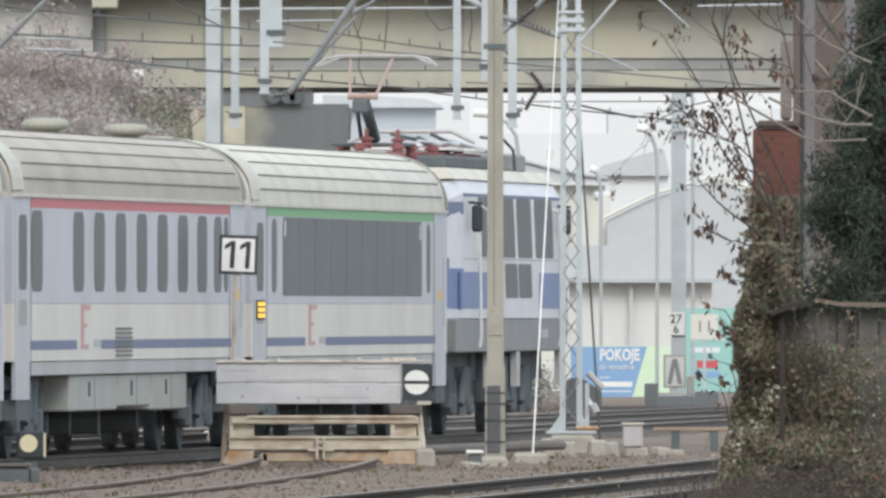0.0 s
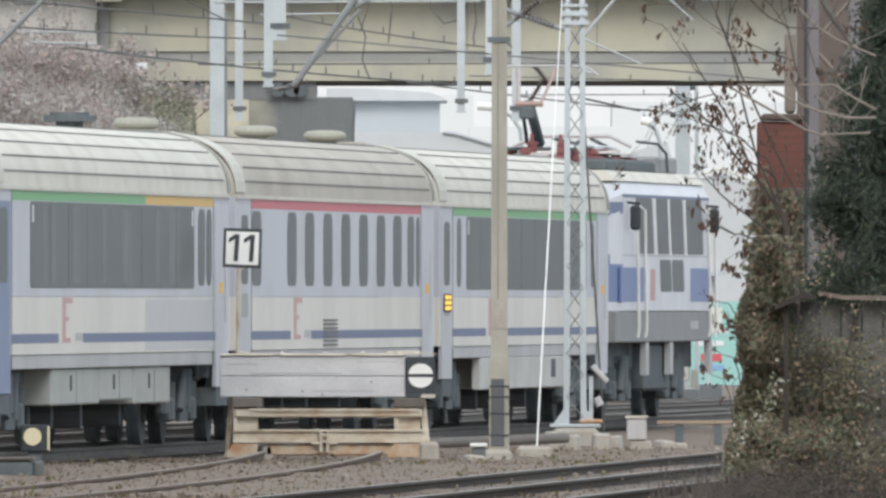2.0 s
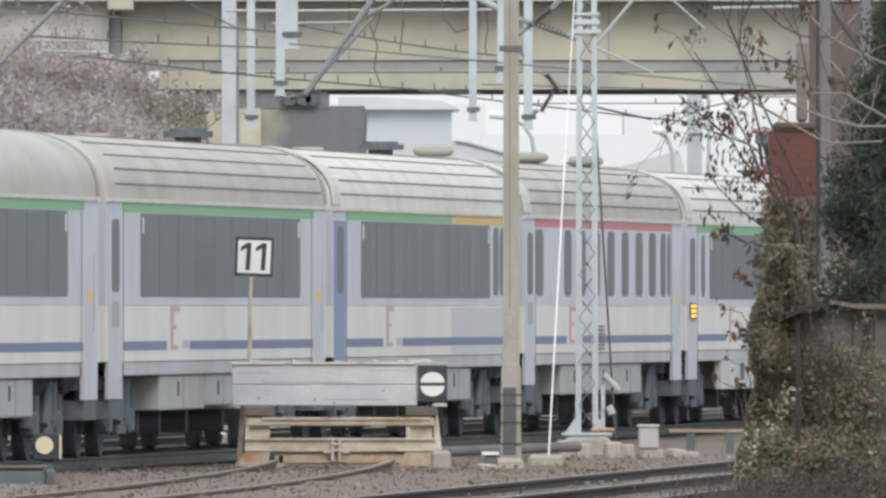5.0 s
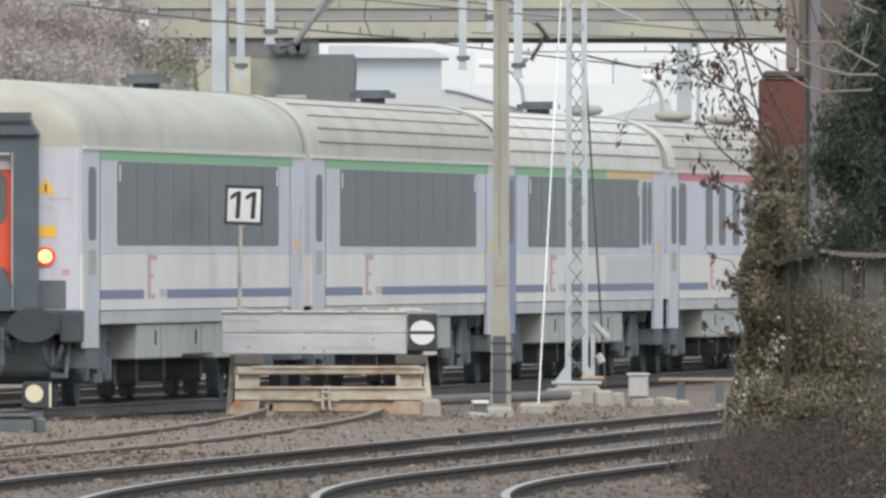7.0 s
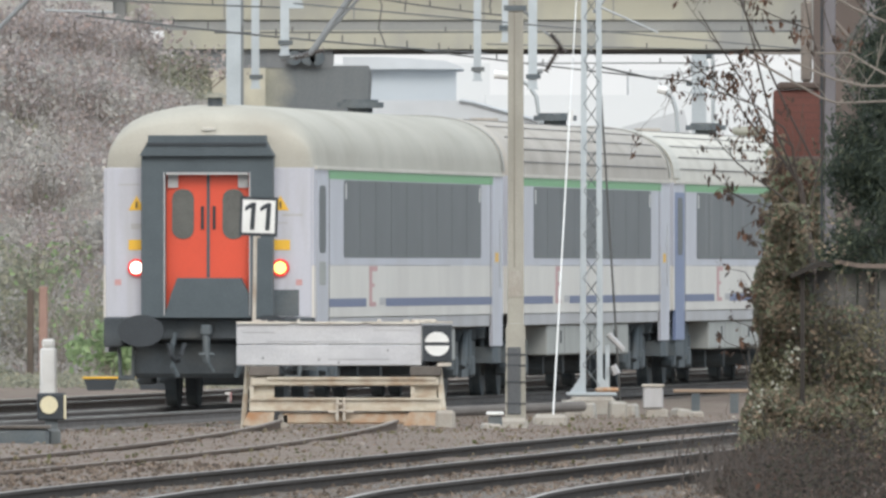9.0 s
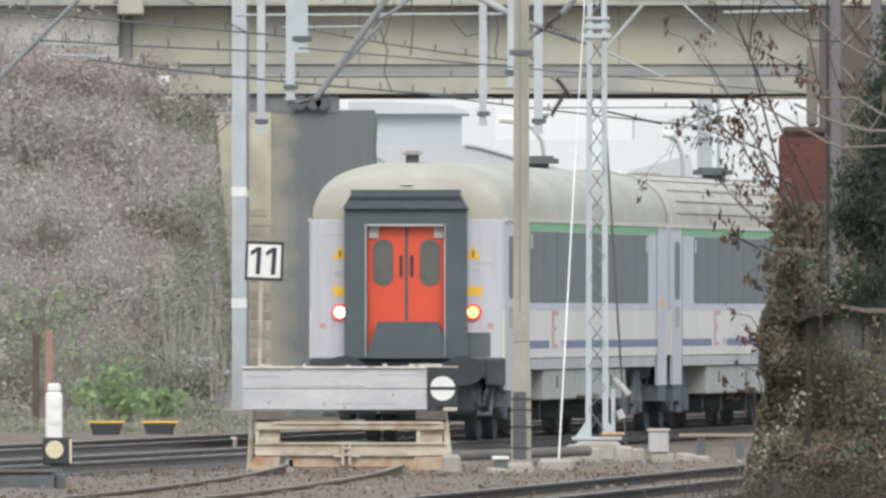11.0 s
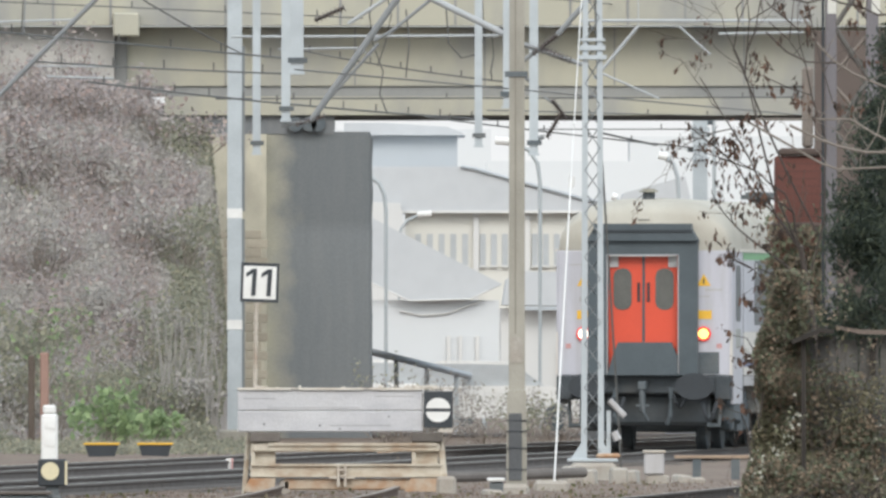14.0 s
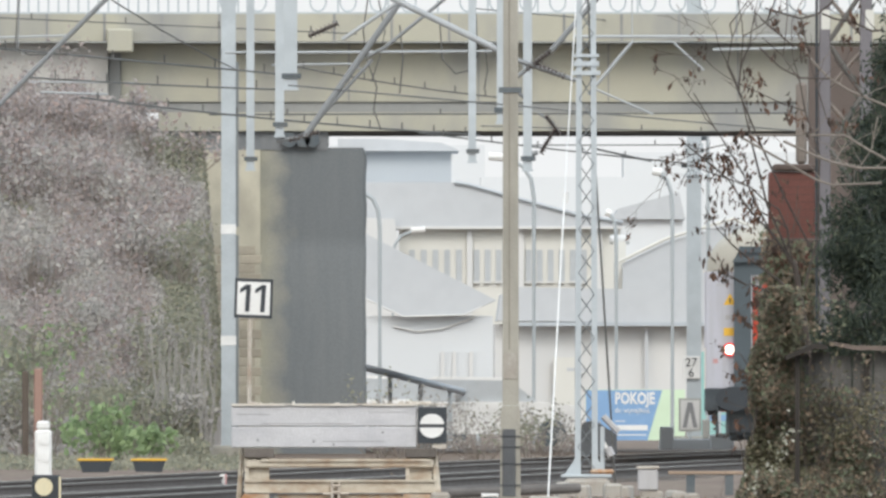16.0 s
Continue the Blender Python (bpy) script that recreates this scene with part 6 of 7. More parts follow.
def loop_cable(label, pts, r=0.016):
    c = thing("hanging_cable", label, "cable", group="hanging cables")
    part("strand", line(pts, r, 6), M_WIRE, c)


loop_cable("dark cable hanging in a long curve", [(-1.28, 430, 8.37), (-1.37, 430, 7.74), (-1.31, 430, 7.23), (-1.12, 430, 6.71), (-1.18, 430, 6.29), (-1.04, 430, 5.93)])
loop_cable("dark cable hanging from the cross tube", [(-1.10, 430, 8.37), (-0.97, 430, 7.74), (-1.08, 430, 7.23), (-1.22, 430, 6.81)])
loop_cable("dark cable loop between the posts", [(0.04, 430, 7.85), (0.08, 430, 7.23), (0.32, 430, 6.96), (0.58, 430, 7.02), (0.74, 430, 7.33), (0.68, 430, 8.37)])
loop_cable("dark cable loop above the bank", [(-7.15, 400, 8.20), (-7.21, 400, 7.05), (-6.98, 400, 6.93), (-6.30, 400, 6.95)])
loop_cable("short dark dropper cable", [(-0.70, 430, 7.85), (-0.64, 430, 7.23), (-0.70, 430, 6.60)])
loop_cable("short dark dropper cable by the pole", [(0.87, 430, 7.43), (0.91, 430, 7.02), (0.85, 430, 6.66)])

guy = thing("guy_wire", "white sheathed guy wire anchored in a concrete block", "guy wire")
part("stay", line([(1.47, 313, -0.09), (1.72, 318, 4.02)], 0.0115, 6), M_WHITE, guy, "white plastic sheath")
part("upper_stay", line([(1.72, 318, 4.02), (1.92, 324, 6.89)], 0.007, 6), M_WHITE, guy)
part("tensioner", rods(((1.73, 319, 3.89), (1.74, 319, 4.04), 0.04), seg=8), M_WHITE, guy)
part("anchor_block", boxes((1.20, 1.66, 312.6, 313.3, -0.25, -0.06), bevel=0.04), M_PALECON, guy, "pale concrete anchor block")
stay = thing("guy_wire", "dark steel guy wire beside the lattice mast", "guy wire")
part("stay", line([(2.55, 337, -0.06), (2.22, 336, 5.09), (2.15, 336, 7.03)], 0.016, 6), M_WIRE, stay)

# ---------------------------------------------------------------- small things beside the tracks
wp = thing("marker_post", "white painted marker post beyond the main line", "post", pose(-5.42, 322, 0))
part("shaft", boxes((-0.115, 0.115, -0.1, 0.1, -0.3, 0.80), bevel=0.03), M_WHITE, wp)
part("cap", boxes((-0.09, 0.09, -0.08, 0.08, 0.802, 0.92), bevel=0.025), M_WHITE, wp)
for z in (0.42, 0.66):
    part("ring", rods(((0.02, -0.1, z), (0.02, -0.115, z), 0.07), seg=14), M_WHITE, wp)
sig = thing("dwarf_signal", "black dwarf signal box with a pale yellow disc", "signal", pose(-4.62, 275, 0))
part("box", boxes((-0.14, 0.20, -0.12, 0.12, 0.11, 0.43), bevel=0.02), M_BLACK, sig, "black signal box")
M_DISC = material("pale_yellow_enamel", (0.62, 0.56, 0.38), 0.5, vary=0.08)
part("disc", rods(((0.0, -0.12, 0.29), (0.0, -0.14, 0.29), 0.105), seg=20), M_DISC, sig, "pale yellow disc")
part("edge_strip", boxes((0.175, 0.20, -0.13, -0.121, 0.13, 0.41)), M_DISC, sig)
part("stand", boxes((-0.05, 0.1, -0.06, 0.06, -0.3, 0.11)), M_UNDER, sig)

pm = thing("point_machine", "dark weathered point machine box beside the track", "point machine", pose(-5.05, 268, 0))
part("housing", boxes((-0.6, 0.55, -0.4, 0.4, -0.22, 0.06), bevel=0.04), M_UNDER, pm)
part("lid", boxes((-0.62, 0.57, -0.42, 0.42, 0.062, 0.1), bevel=0.01), M_SLEEPER, pm)
part("lug", boxes((0.55, 0.68, -0.1, 0.1, -0.15, 0.05), bevel=0.02), M_UNDER, pm)

for x, lab in ((-5.84, "black trackside box with yellow top edge"), (-4.93, "small black trackside box with yellow top edge")):
    tb = thing("trackside_box", lab, "box", pose(x, 400, 0), group="trackside boxes")
    part("case", extrude([(-0.2, -0.26), (0.2, -0.26), (0.28, 0.0), (-0.28, 0.0)], -0.2, 0.2), M_BLACK, tb)
    part("rim", boxes((-0.31, 0.31, -0.22, 0.22, 0.002, 0.04), bevel=0.01), M_TRI, tb, "yellow rim")
mk = thing("marker_stake", "short white and red marker stake", "marker", pose(-3.22, 352, 0))
part("stake", boxes((-0.05, 0.02, -0.04, 0.04, -0.25, 0.03)), M_WHITE, mk)
part("red_side", boxes((0.022, 0.05, -0.04, 0.04, -0.25, 0.03)), M_LOGO, mk)
rp = thing("rusty_post", "rusty red-brown post at the foot of the bank", "post", pose(-7.40, 434, 0))
M_RUSTRED = material("rust_red_steel", (0.30, 0.19, 0.155), 0.85, vary=0.2)
part("shaft", boxes((-0.08, 0.08, -0.08, 0.08, -0.3, 1.55), bevel=0.02), M_RUSTRED, rp)
part("cross_piece", boxes((-0.3, -0.18, -0.05, 0.05, -0.3, 1.5), bevel=0.02), M_BARK, rp)

jb = thing("junction_box", "grey junction box on a concrete foot beside the mast", "junction box", pose(2.93, 326, 0))
part("case", boxes((-0.15, 0.13, -0.12, 0.12, -0.06, 0.24), bevel=0.02), M_SILL, jb)
part("lid", boxes((-0.17, 0.15, -0.14, 0.14, 0.242, 0.28), bevel=0.01), M_CAP, jb)
part("foot", boxes((-0.12, 0.2, -0.1, 0.1, -0.3, -0.062), bevel=0.03), M_PALECON, jb)
for x, y, w, h, tilt in ((1.72, 326, 0.16, 0.3, 4), (2.02, 325, 0.2, 0.26, -3), (2.42, 326, 0.24, 0.28, 2), (2.62, 327, 0.2, 0.24, -5), (3.55, 330, 0.25, 0.12, 0), (3.32, 329, 0.2, 0.16, 8), (0.62, 304, 0.24, 0.12, 4), (1.45, 330, 0.3, 0.16, 0)):
    cb = thing("concrete_block", "rough pale concrete block lying beside the mast", "block", pose(x, y, -0.24, 0, tilt, tilt * 3), group="concrete blocks")
    part("block", boxes((-w / 2, w / 2, -0.15, 0.15, 0, h), bevel=0.03), M_PALECON, cb)
M_PLANK = material("dull_brown_plank", (0.30, 0.225, 0.165), 0.9, vary=0.2, scale=3)
pl = thing("plank", "brown wooden plank across trestles beside the track", "plank", pose(3.9, 334, 0))
part("board", boxes((-0.62, 0.5, -0.1, 0.1, 0.12, 0.17), bevel=0.01), M_PLANK, pl)
for x in (-0.3, 0.25):
    part("leg", boxes((x - 0.06, x + 0.06, -0.08, 0.08, -0.28, 0.118)), M_UNDER, pl)
pi = thing("pipe", "brown pipe lying beside the pole foot", "pipe", pose(0, 0, 0))
part("tube", rods(((-0.2, 316, -0.05), (1.9, 318, 0.02), 0.07), seg=10), M_RAIL, pi)

cabinet = thing("trackside_cabinet", "dark trackside cabinet with sloping roof and pale slash", "cabinet", pose(2.96, 440, 0))
part("case", extrude([(-0.38, -0.3), (0.40, -0.3), (0.40, 0.30), (0.02, 0.55), (-0.18, 0.55), (-0.38, 0.38)], -0.25, 0.25), M_TAR, cabinet)
part("slash", extrude([(0.12, 0.14), (0.17, 0.18), (0.29, 0.0), (0.23, -0.04)], -0.262, -0.252), M_WHITE, cabinet)
for x, y, w, d, z1 in ((4.78, 490, 0.29, 0.3, 0.29), (5.35, 492, 1.42, 0.5, 0.03), (5.95, 491, 0.5, 0.3, 0.12)):
    cb = thing("concrete_block", "pale grey concrete block beyond the tracks", "block", pose(x, y, -0.24), group="concrete blocks")
    part("block", boxes((-w / 2, w / 2, -d / 2, d / 2, 0, z1 + 0.24), bevel=0.02), M_FARHAZE, cb)
cap_stake = thing("capped_stake", "dark stake with a pale cap beside the pole", "stake", pose(0.68, 304.5, 0))
part("stake", boxes((-0.09, 0.09, -0.06, 0.06, -0.3, -0.02), bevel=0.02), M_UNDER, cap_stake)
part("cap", boxes((-0.12, 0.11, -0.1, 0.1, -0.018, 0.03), bevel=0.012), M_WHITE, cap_stake)

# ---------------------------------------------------------------- signs beyond the tracks
M_SIGNBLUE = material("blue_billboard_print", (0.20, 0.34, 0.54), 0.6, vary=0.06)
M_SIGNGREEN = material("pale_green_billboard_print", (0.55, 0.68, 0.50), 0.6, vary=0.06)
M_TEAL = material("teal_sign_sheet", (0.27, 0.48, 0.45), 0.6, vary=0.06)
bill = thing("billboard", "blue billboard with white words POKOJE do wynajęcia", "billboard", pose(4.83, 540, 0))
part("panel", boxes((-1.43, 0.86, 0.0, 0.05, -0.32, 0.98)), M_SIGNGREEN, bill, "pale green panel")
part("blue_field", extrude([(-1.42, -0.31), (-0.04, -0.31), (0.335, 0.965), (-1.42, 0.965)], -0.012, -0.002), M_SIGNBLUE, bill)
lettering("POKOJE", 0.37, M_WHITE, "heading", bill, -0.295, -0.02, 0.765, 0.70, 0.012)
lettering("do wynajęcia", 0.19, M_WHITE, "words", bill, -0.355, -0.02, 0.50, 0.80)
part("text_bar", boxes((-0.78, 0.0, -0.018, -0.013, 0.04, 0.16)), M_WHITE, bill)
part("text_bar", boxes((-0.75, -0.52, -0.018, -0.013, 0.24, 0.265)), M_FARPALE, bill)
part("text_bar", boxes((-0.75, -0.03, -0.018, -0.013, -0.08, -0.05)), M_FARPALE, bill)
for x in (-1.2, 0.7):
    part("post", boxes((x - 0.04, x + 0.04, 0.052, 0.13, -0.32, 0.9)), M_GALV, bill)
km = thing("kilometre_sign", "white plate with numbers 27 over 6 on the mast", "sign", pose(5.40, 499.8, 0))
part("plate", boxes((-0.19, 0.19, -0.02, 0.0, 1.28, 1.76), bevel=0.004), M_WHITE, km)
lettering("27", 0.26, M_BLACK, "number", km, 0.0, -0.028, 1.62)
lettering("6", 0.26, M_BLACK, "number", km, 0.0, -0.028, 1.40)
ws = thing("wedge_sign", "white square sign with a black upturned angle", "sign", pose(5.36, 498.5, 0))
part("panel", boxes((-0.24, 0.24, 0.0, 0.03, 0.16, 0.86)), M_BOXGREY, ws)
part("face", boxes((-0.20, 0.20, -0.012, -0.002, 0.2, 0.82)), M_FARWALL, ws)
part("angle", extrude([(-0.16, 0.24), (-0.07, 0.24), (0.0, 0.6), (0.07, 0.24), (0.16, 0.24), (0.05, 0.78), (-0.05, 0.78)], -0.02, -0.014), M_LOCOGREY, ws)
part("post", boxes((-0.03, 0.03, 0.03, 0.08, -0.3, 0.8)), M_GALV, ws)
part("side_lamp", boxes((0.26, 0.42, -0.05, 0.08, 0.0, 0.42), bevel=0.02), M_BOXGREY, ws)
part("lamp_stand", boxes((0.32, 0.36, 0.0, 0.04, -0.3, 0.0)), M_GALV, ws)
ts = thing("direction_sign", "teal road direction sign with pale text lines", "road sign", pose(6.85, 560, 0))
part("panel", boxes((-0.75, 0.75, 0.0, 0.05, -0.15, 1.85)), M_TEAL, ts)
for z, x0, x1 in ((1.15, -0.45, 0.35), (0.85, -0.45, 0.25)):
    part("text_bar", boxes((x0, x1, -0.012, -0.002, z - 0.06, z + 0.06)), M_FARPALE, ts)
part("red_field", boxes((-0.3, 0.2, -0.012, -0.002, 0.42, 0.6)), M_RED, ts)
part("blue_field", boxes((-0.4, 0.25, -0.012, -0.002, 0.2, 0.34)), M_SIGNBLUE, ts)
for x in (-0.5, 0.5):
    part("post", boxes((x - 0.05, x + 0.05, 0.052, 0.14, -0.25, 1.6)), M_GALV, ts)
n11 = thing("number_sign", "cream square sign with black number 11 on a far post", "sign", pose(6.25, 520, 0))
part("panel", boxes((-0.3, 0.3, 0, 0.03, 1.15, 1.72)), M_FARCREAM, n11)
for x in (-0.1, 0.1):
    lettering("1", 0.36, M_RIBCON, "digit", n11, x, -0.01, 1.44)
part("post", boxes((-0.03, 0.03, 0.032, 0.08, -0.3, 1.6)), M_GALV, n11)

# ---------------------------------------------------------------- the overgrown plot in the foreground
M_TWIG = material("dark_twig_bark", (0.075, 0.062, 0.054), 0.9, vary=0.25)
M_DARKPOST = material("tarred_post_timber", (0.045, 0.04, 0.036), 0.95, vary=0.25, spec=0.1)
M_SHED = material("dark_old_boards", (0.135, 0.128, 0.117), 0.9, vary=0.3, scale=2, bump=0.5, dirt=(0.08, 0.077, 0.072), dirt_amount=0.7, dirt_scale=(3, 3, 0.4))
M_BEIGE = material("beige_old_plaster", (0.122, 0.097, 0.085), 0.9, vary=0.12, dirt=(0.10, 0.08, 0.07), dirt_amount=0.6)
M_BROWNPOST = material("red_brown_pillar_plaster", (0.105, 0.078, 0.066), 0.9, vary=0.2, dirt=(0.075, 0.06, 0.052), dirt_amount=0.6)

M_JOINT = material("dull_red_mortar", (0.128, 0.062, 0.052), 0.95, vary=0.2)
M_BROWNEDGE0 = material("weathered_grey_brown_timber", (0.21, 0.18, 0.155), 0.9, vary=0.25, scale=4, bump=0.4)
pillar = thing("brick_pillar", "red brick pillar overgrown with brown ivy below", "pillar", pose(0, 240, 0))
part("shaft", boxes((3.385, 3.86, 0, 0.5, -0.3, 3.72), bevel=0.02), M_BRICK, pillar)
for i in range(9):
    part("joint", boxes((3.382, 3.863, -0.004, 0.01, 3.02 + 0.077 * i, 3.03 + 0.077 * i)), M_JOINT, pillar)
part("ledge", boxes((3.34, 3.87, -0.05, 0.52, 2.9, 3.04), bevel=0.02), M_BROWNPOST, pillar)
part("cap", boxes((3.43, 3.88, -0.06, 0.55, 3.725, 3.80), bevel=0.02), M_BROWNPOST, pillar, "dark capping slab")
part("upper_post", boxes((3.667, 3.782, 0.1, 0.3, 3.80, 4.64), bevel=0.03), M_BROWNEDGE0, pillar, "weathered brown stub post")
hw = tagged(part("house_wall", boxes((3.89, 9.0, 246, 246.4, -0.3, 5.08)), M_BEIGE), "beige plastered wall behind the conifer", "wall", kind="structure")
M_POST = material("dull_lilac_grey_paint", (0.17, 0.16, 0.17), 0.8, vary=0.12)
gp = thing("lattice_post", "grey steel lattice post with cream bands beside the pillar", "post", pose(0, 238, 0))
part("leg", boxes((3.87, 3.985, 0, 0.1, -0.3, 7.0), bevel=0.01), M_POST, gp)
part("leg", boxes((4.284, 4.41, 0, 0.1, -0.3, 7.0), bevel=0.01), M_POST, gp)
for x in (3.892, 4.34):
    part("cream_band", boxes((x, x + 0.088, -0.006, 0.05, 5.15, 5.35)), M_FARCREAM, gp, "cream painted band")
for i in range(9):
    z = 1.33 + 0.53 * i
    a, b = (3.98, 4.3) if i % 2 else (4.3, 3.98)
    part("diagonal", rods(((a, 0.02, z), (b, 0.02, z + 0.48), 0.026), seg=6), M_SHED, gp, "dark diagonal brace")
    part("cross_bar", rods(((b, 0.08, z + 0.06), (a, 0.08, z + 0.42), 0.02), seg=6), M_BROWNEDGE0, gp)
part("cable", rods(((3.845, -0.02, 2.0), (3.845, -0.02, 7.0), 0.014)), M_BLACK, gp)

M_BROWNEDGE = material("weathered_brown_board", (0.145, 0.115, 0.097), 0.9, vary=0.25, scale=4, bump=0.4)
shed = thing("garden_shed", "dark old board shed with a sagging roof edge", "shed", pose(0, 222.5, 0))
for i in range(17):
    x = 3.34 + 0.2 * i
    part("board", boxes((x, x + 0.185, 0.02 * (i % 2), 0.03 + 0.02 * (i % 2), -0.3, 1.86 + 0.02 * math.sin(i * 2.1))), M_SHED, shed)
part("roof_edge", extrude([(3.28, 1.84), (3.56, 1.96), (3.68, 1.94), (3.68, 1.90), (3.56, 1.91), (3.29, 1.80)], -1.1, 0.6), M_DARKPOST, shed)
part("roof_edge", extrude([(3.72, 1.98), (3.95, 1.94), (4.5, 1.93), (6.8, 1.95), (6.8, 1.90), (4.5, 1.885), (3.95, 1.895), (3.73, 1.945)], -0.2, 0.6), M_BROWNEDGE, shed, "weathered brown roof edge")
for x, y in ((3.375, -0.98), (4.05, -0.06), (5.0, -0.06)):
    part("corner_post", boxes((x, x + 0.045, y, y + 0.05, -0.3, 1.85)), M_DARKPOST, shed)


def left_edge(z):
    return np.interp(z, [-0.3, 0.69, 1.2, 1.76, 2.03, 2.4, 2.83], [2.72, 2.86, 2.97, 2.95, 3.05, 3.14, 3.18])


def ivy():
    t = thing("ivy_hedge", "dense brown and olive autumn ivy over the old shed", "ivy")
    rng = np.random.default_rng(31)
    k = 62000
    z = rng.uniform(-0.35, 2.5, k)
    x = left_edge(z) + np.abs(rng.normal(0, 1, k)) * 0.9 - 0.06 * rng.random(k)
    lump = np.array([noise.noise(Vector((p * 2.2, 0.3, q * 2.2))) for p, q in zip(x, z)])
    y = 222.1 - 0.5 * np.clip(lump + 0.1, -0.2, 0.6) - 1.2 * np.clip(0.8 - z, 0, 1) - rng.random(k) * 0.25
    edge = left_edge(z) + 0.09 * np.array([noise.noise(Vector((0.2, 0.1, q * 4.0))) for q in z])
    upper = 2.0 - 0.5 * np.clip((x - 3.35) / 0.25, 0, 1) + 0.3 * lump
    sparse = (z > upper) & (x > 3.35) & (rng.random(k) < 0.85)
    keep = (x > edge) & (x < 5.4) & ~sparse & ((x < 3.85) | (z < 1.9)) & ((x < 3.45) | (z < 0.85 + 0.5 * lump) | (rng.random(k) < 0.22))
    pts = np.stack([x, y, z], 1)[keep]
    n_ = np.array([noise.noise(Vector((p[0] * 2.8, 7.0, p[2] * 2.8))) for p in pts])
    n_ = n_ + 0.3 * np.clip(pts[:, 0] - 3.35, -0.6, 0.5)
    leaf_cloud("brown_leaves", pts[n_ < 0.27], 0.05, M_IVY, t, seed=32)
    leaf_cloud("olive_leaves", pts[n_ >= 0.27], 0.05, M_OLIVE2, t, "olive green leaves", seed=33)
    k = 26000
    y = 222 - 56 * rng.random(k) ** 1.4
    x = 0.0120 * y + rng.gamma(1.6, 0.42, k) + 0.2 * np.array([noise.noise(Vector((q * 0.22, 3.1, 0))) + noise.noise(Vector((q * 0.7, 1.1, 0))) for q in y])
    lump = np.array([noise.noise(Vector((p * 1.6, q * 0.25, 9))) for p, q in zip(x, y)])
    z = -0.1 + rng.random(k) * np.clip(0.15 + 0.5 * (x - 0.0122 * y), 0, 0.55) * np.clip(0.7 + 1.6 * lump, 0.05, 2) * (0.45 + 0.75 * np.clip((y - 166) / 50, 0, 1))
    low = np.stack([x, y, z], 1)[x < 5.2]
    leaf_cloud("low_leaves", low, 0.046, M_LOWIVY, t, "low dark ivy spreading over the ground", seed=37)
    pick = low[rng.integers(0, len(low), 500)]
    tagged(part("low_stem_tangle", twigs([tuple(p) for p in pick], [(p[0] + rng.normal(0, 0.18), p[1], p[2] + rng.uniform(0.05, 0.35)) for p in pick], 0.005, 38, 0.5, 3), M_TWIG, t), kind="stuff")
    leaf_cloud("orange_leaves", pick[:34] + (0, -0.3, 0.08), 0.075, M_ORANGELEAF, t, "a few orange autumn leaves", seed=39)
    s, e = [], []
    for i in range(90):
        px, pz = rng.uniform(2.8, 5.0), rng.uniform(-0.3, 1.4)
        px = max(px, float(left_edge(pz)))
        s.append((px, 221.9 - max(0, 0.8 - pz), pz))
        e.append((px + rng.normal(0, 0.25), 221.6, pz + rng.uniform(0.1, 0.9)))
    tagged(part("stem_tangle", twigs(s, e, 0.005, 34, 0.6, 3), M_BARK, t), kind="stuff")
    # Added dark sheet behind the leaves; it gives their gaps a shaded tone.
    part("dark_backing", extrude([(2.95, -0.3), (5.6, -0.3), (5.6, 1.5), (3.4, 1.5), (3.2, 1.0)], 222.2, 222.4), M_SHED, t)
    q = 130
    f = rng.random(q)
    c = np.stack([2.84 + 0.52 * f + rng.normal(0, 0.05, q), np.full(q, 221.0) - rng.random(q) * 0.4, 0.42 + 0.75 * f + rng.normal(0, 0.1, q)], 1)
    leaf_cloud("pale_leaves", c, 0.046, M_PALE, t, "pale shiny leaf undersides", seed=35)
    c = np.stack([rng.uniform(4.05, 4.6, 50), np.full(50, 220.9) - rng.random(50) * 0.3, rng.uniform(0.3, 1.5, 50)], 1)
    leaf_cloud("pale_leaves", c, 0.04, M_PALE, t, seed=36)


M_ORANGELEAF = leaf_material("orange_autumn_leaves", [(0.30, 0.13, 0.07), (0.24, 0.12, 0.075), (0.20, 0.09, 0.06)])
M_LOWIVY = leaf_material("dark_low_leaves", [(0.070, 0.055, 0.046), (0.084, 0.066, 0.056), (0.056, 0.049, 0.042), (0.062, 0.060, 0.046), (0.049, 0.044, 0.040), (0.102, 0.077, 0.064)])
M_OLIVE2 = leaf_material("olive_ivy_leaves", [(0.153, 0.155, 0.095), (0.194, 0.180, 0.119), (0.124, 0.115, 0.086), (0.250, 0.220, 0.149)])
ivy()


def pillar_ivy():
    t = thing("climbing_ivy", "withered brown ivy climbing the brick pillar", "ivy")
    rng = np.random.default_rng(41)
    k = 5000
    z = rng.uniform(1.6, 3.3, k)
    x = rng.uniform(3.30, 3.9, k) + rng.normal(0, 0.04, k)
    keep = (rng.random(k) < np.clip((3.25 - z) / 1.1, 0.03, 1)) & ((z < 3.0) | (x < 3.5))
    c = np.stack([x, 239.9 - rng.random(k) * 0.25, z], 1)[keep]
    leaf_cloud("leaves", c, 0.075, M_IVY, t, droop=1.0, seed=42)
    s = [(rng.uniform(3.35, 3.85), 239.9, 1.0) for i in range(16)]
    e = [(p[0] + rng.normal(0, 0.12), 239.85, rng.uniform(2.4, 3.6)) for p in s]
    tagged(part("stem_tangle", twigs(s, e, 0.012, 43, 0.3, 5), M_BARK, t), kind="stuff")


pillar_ivy()


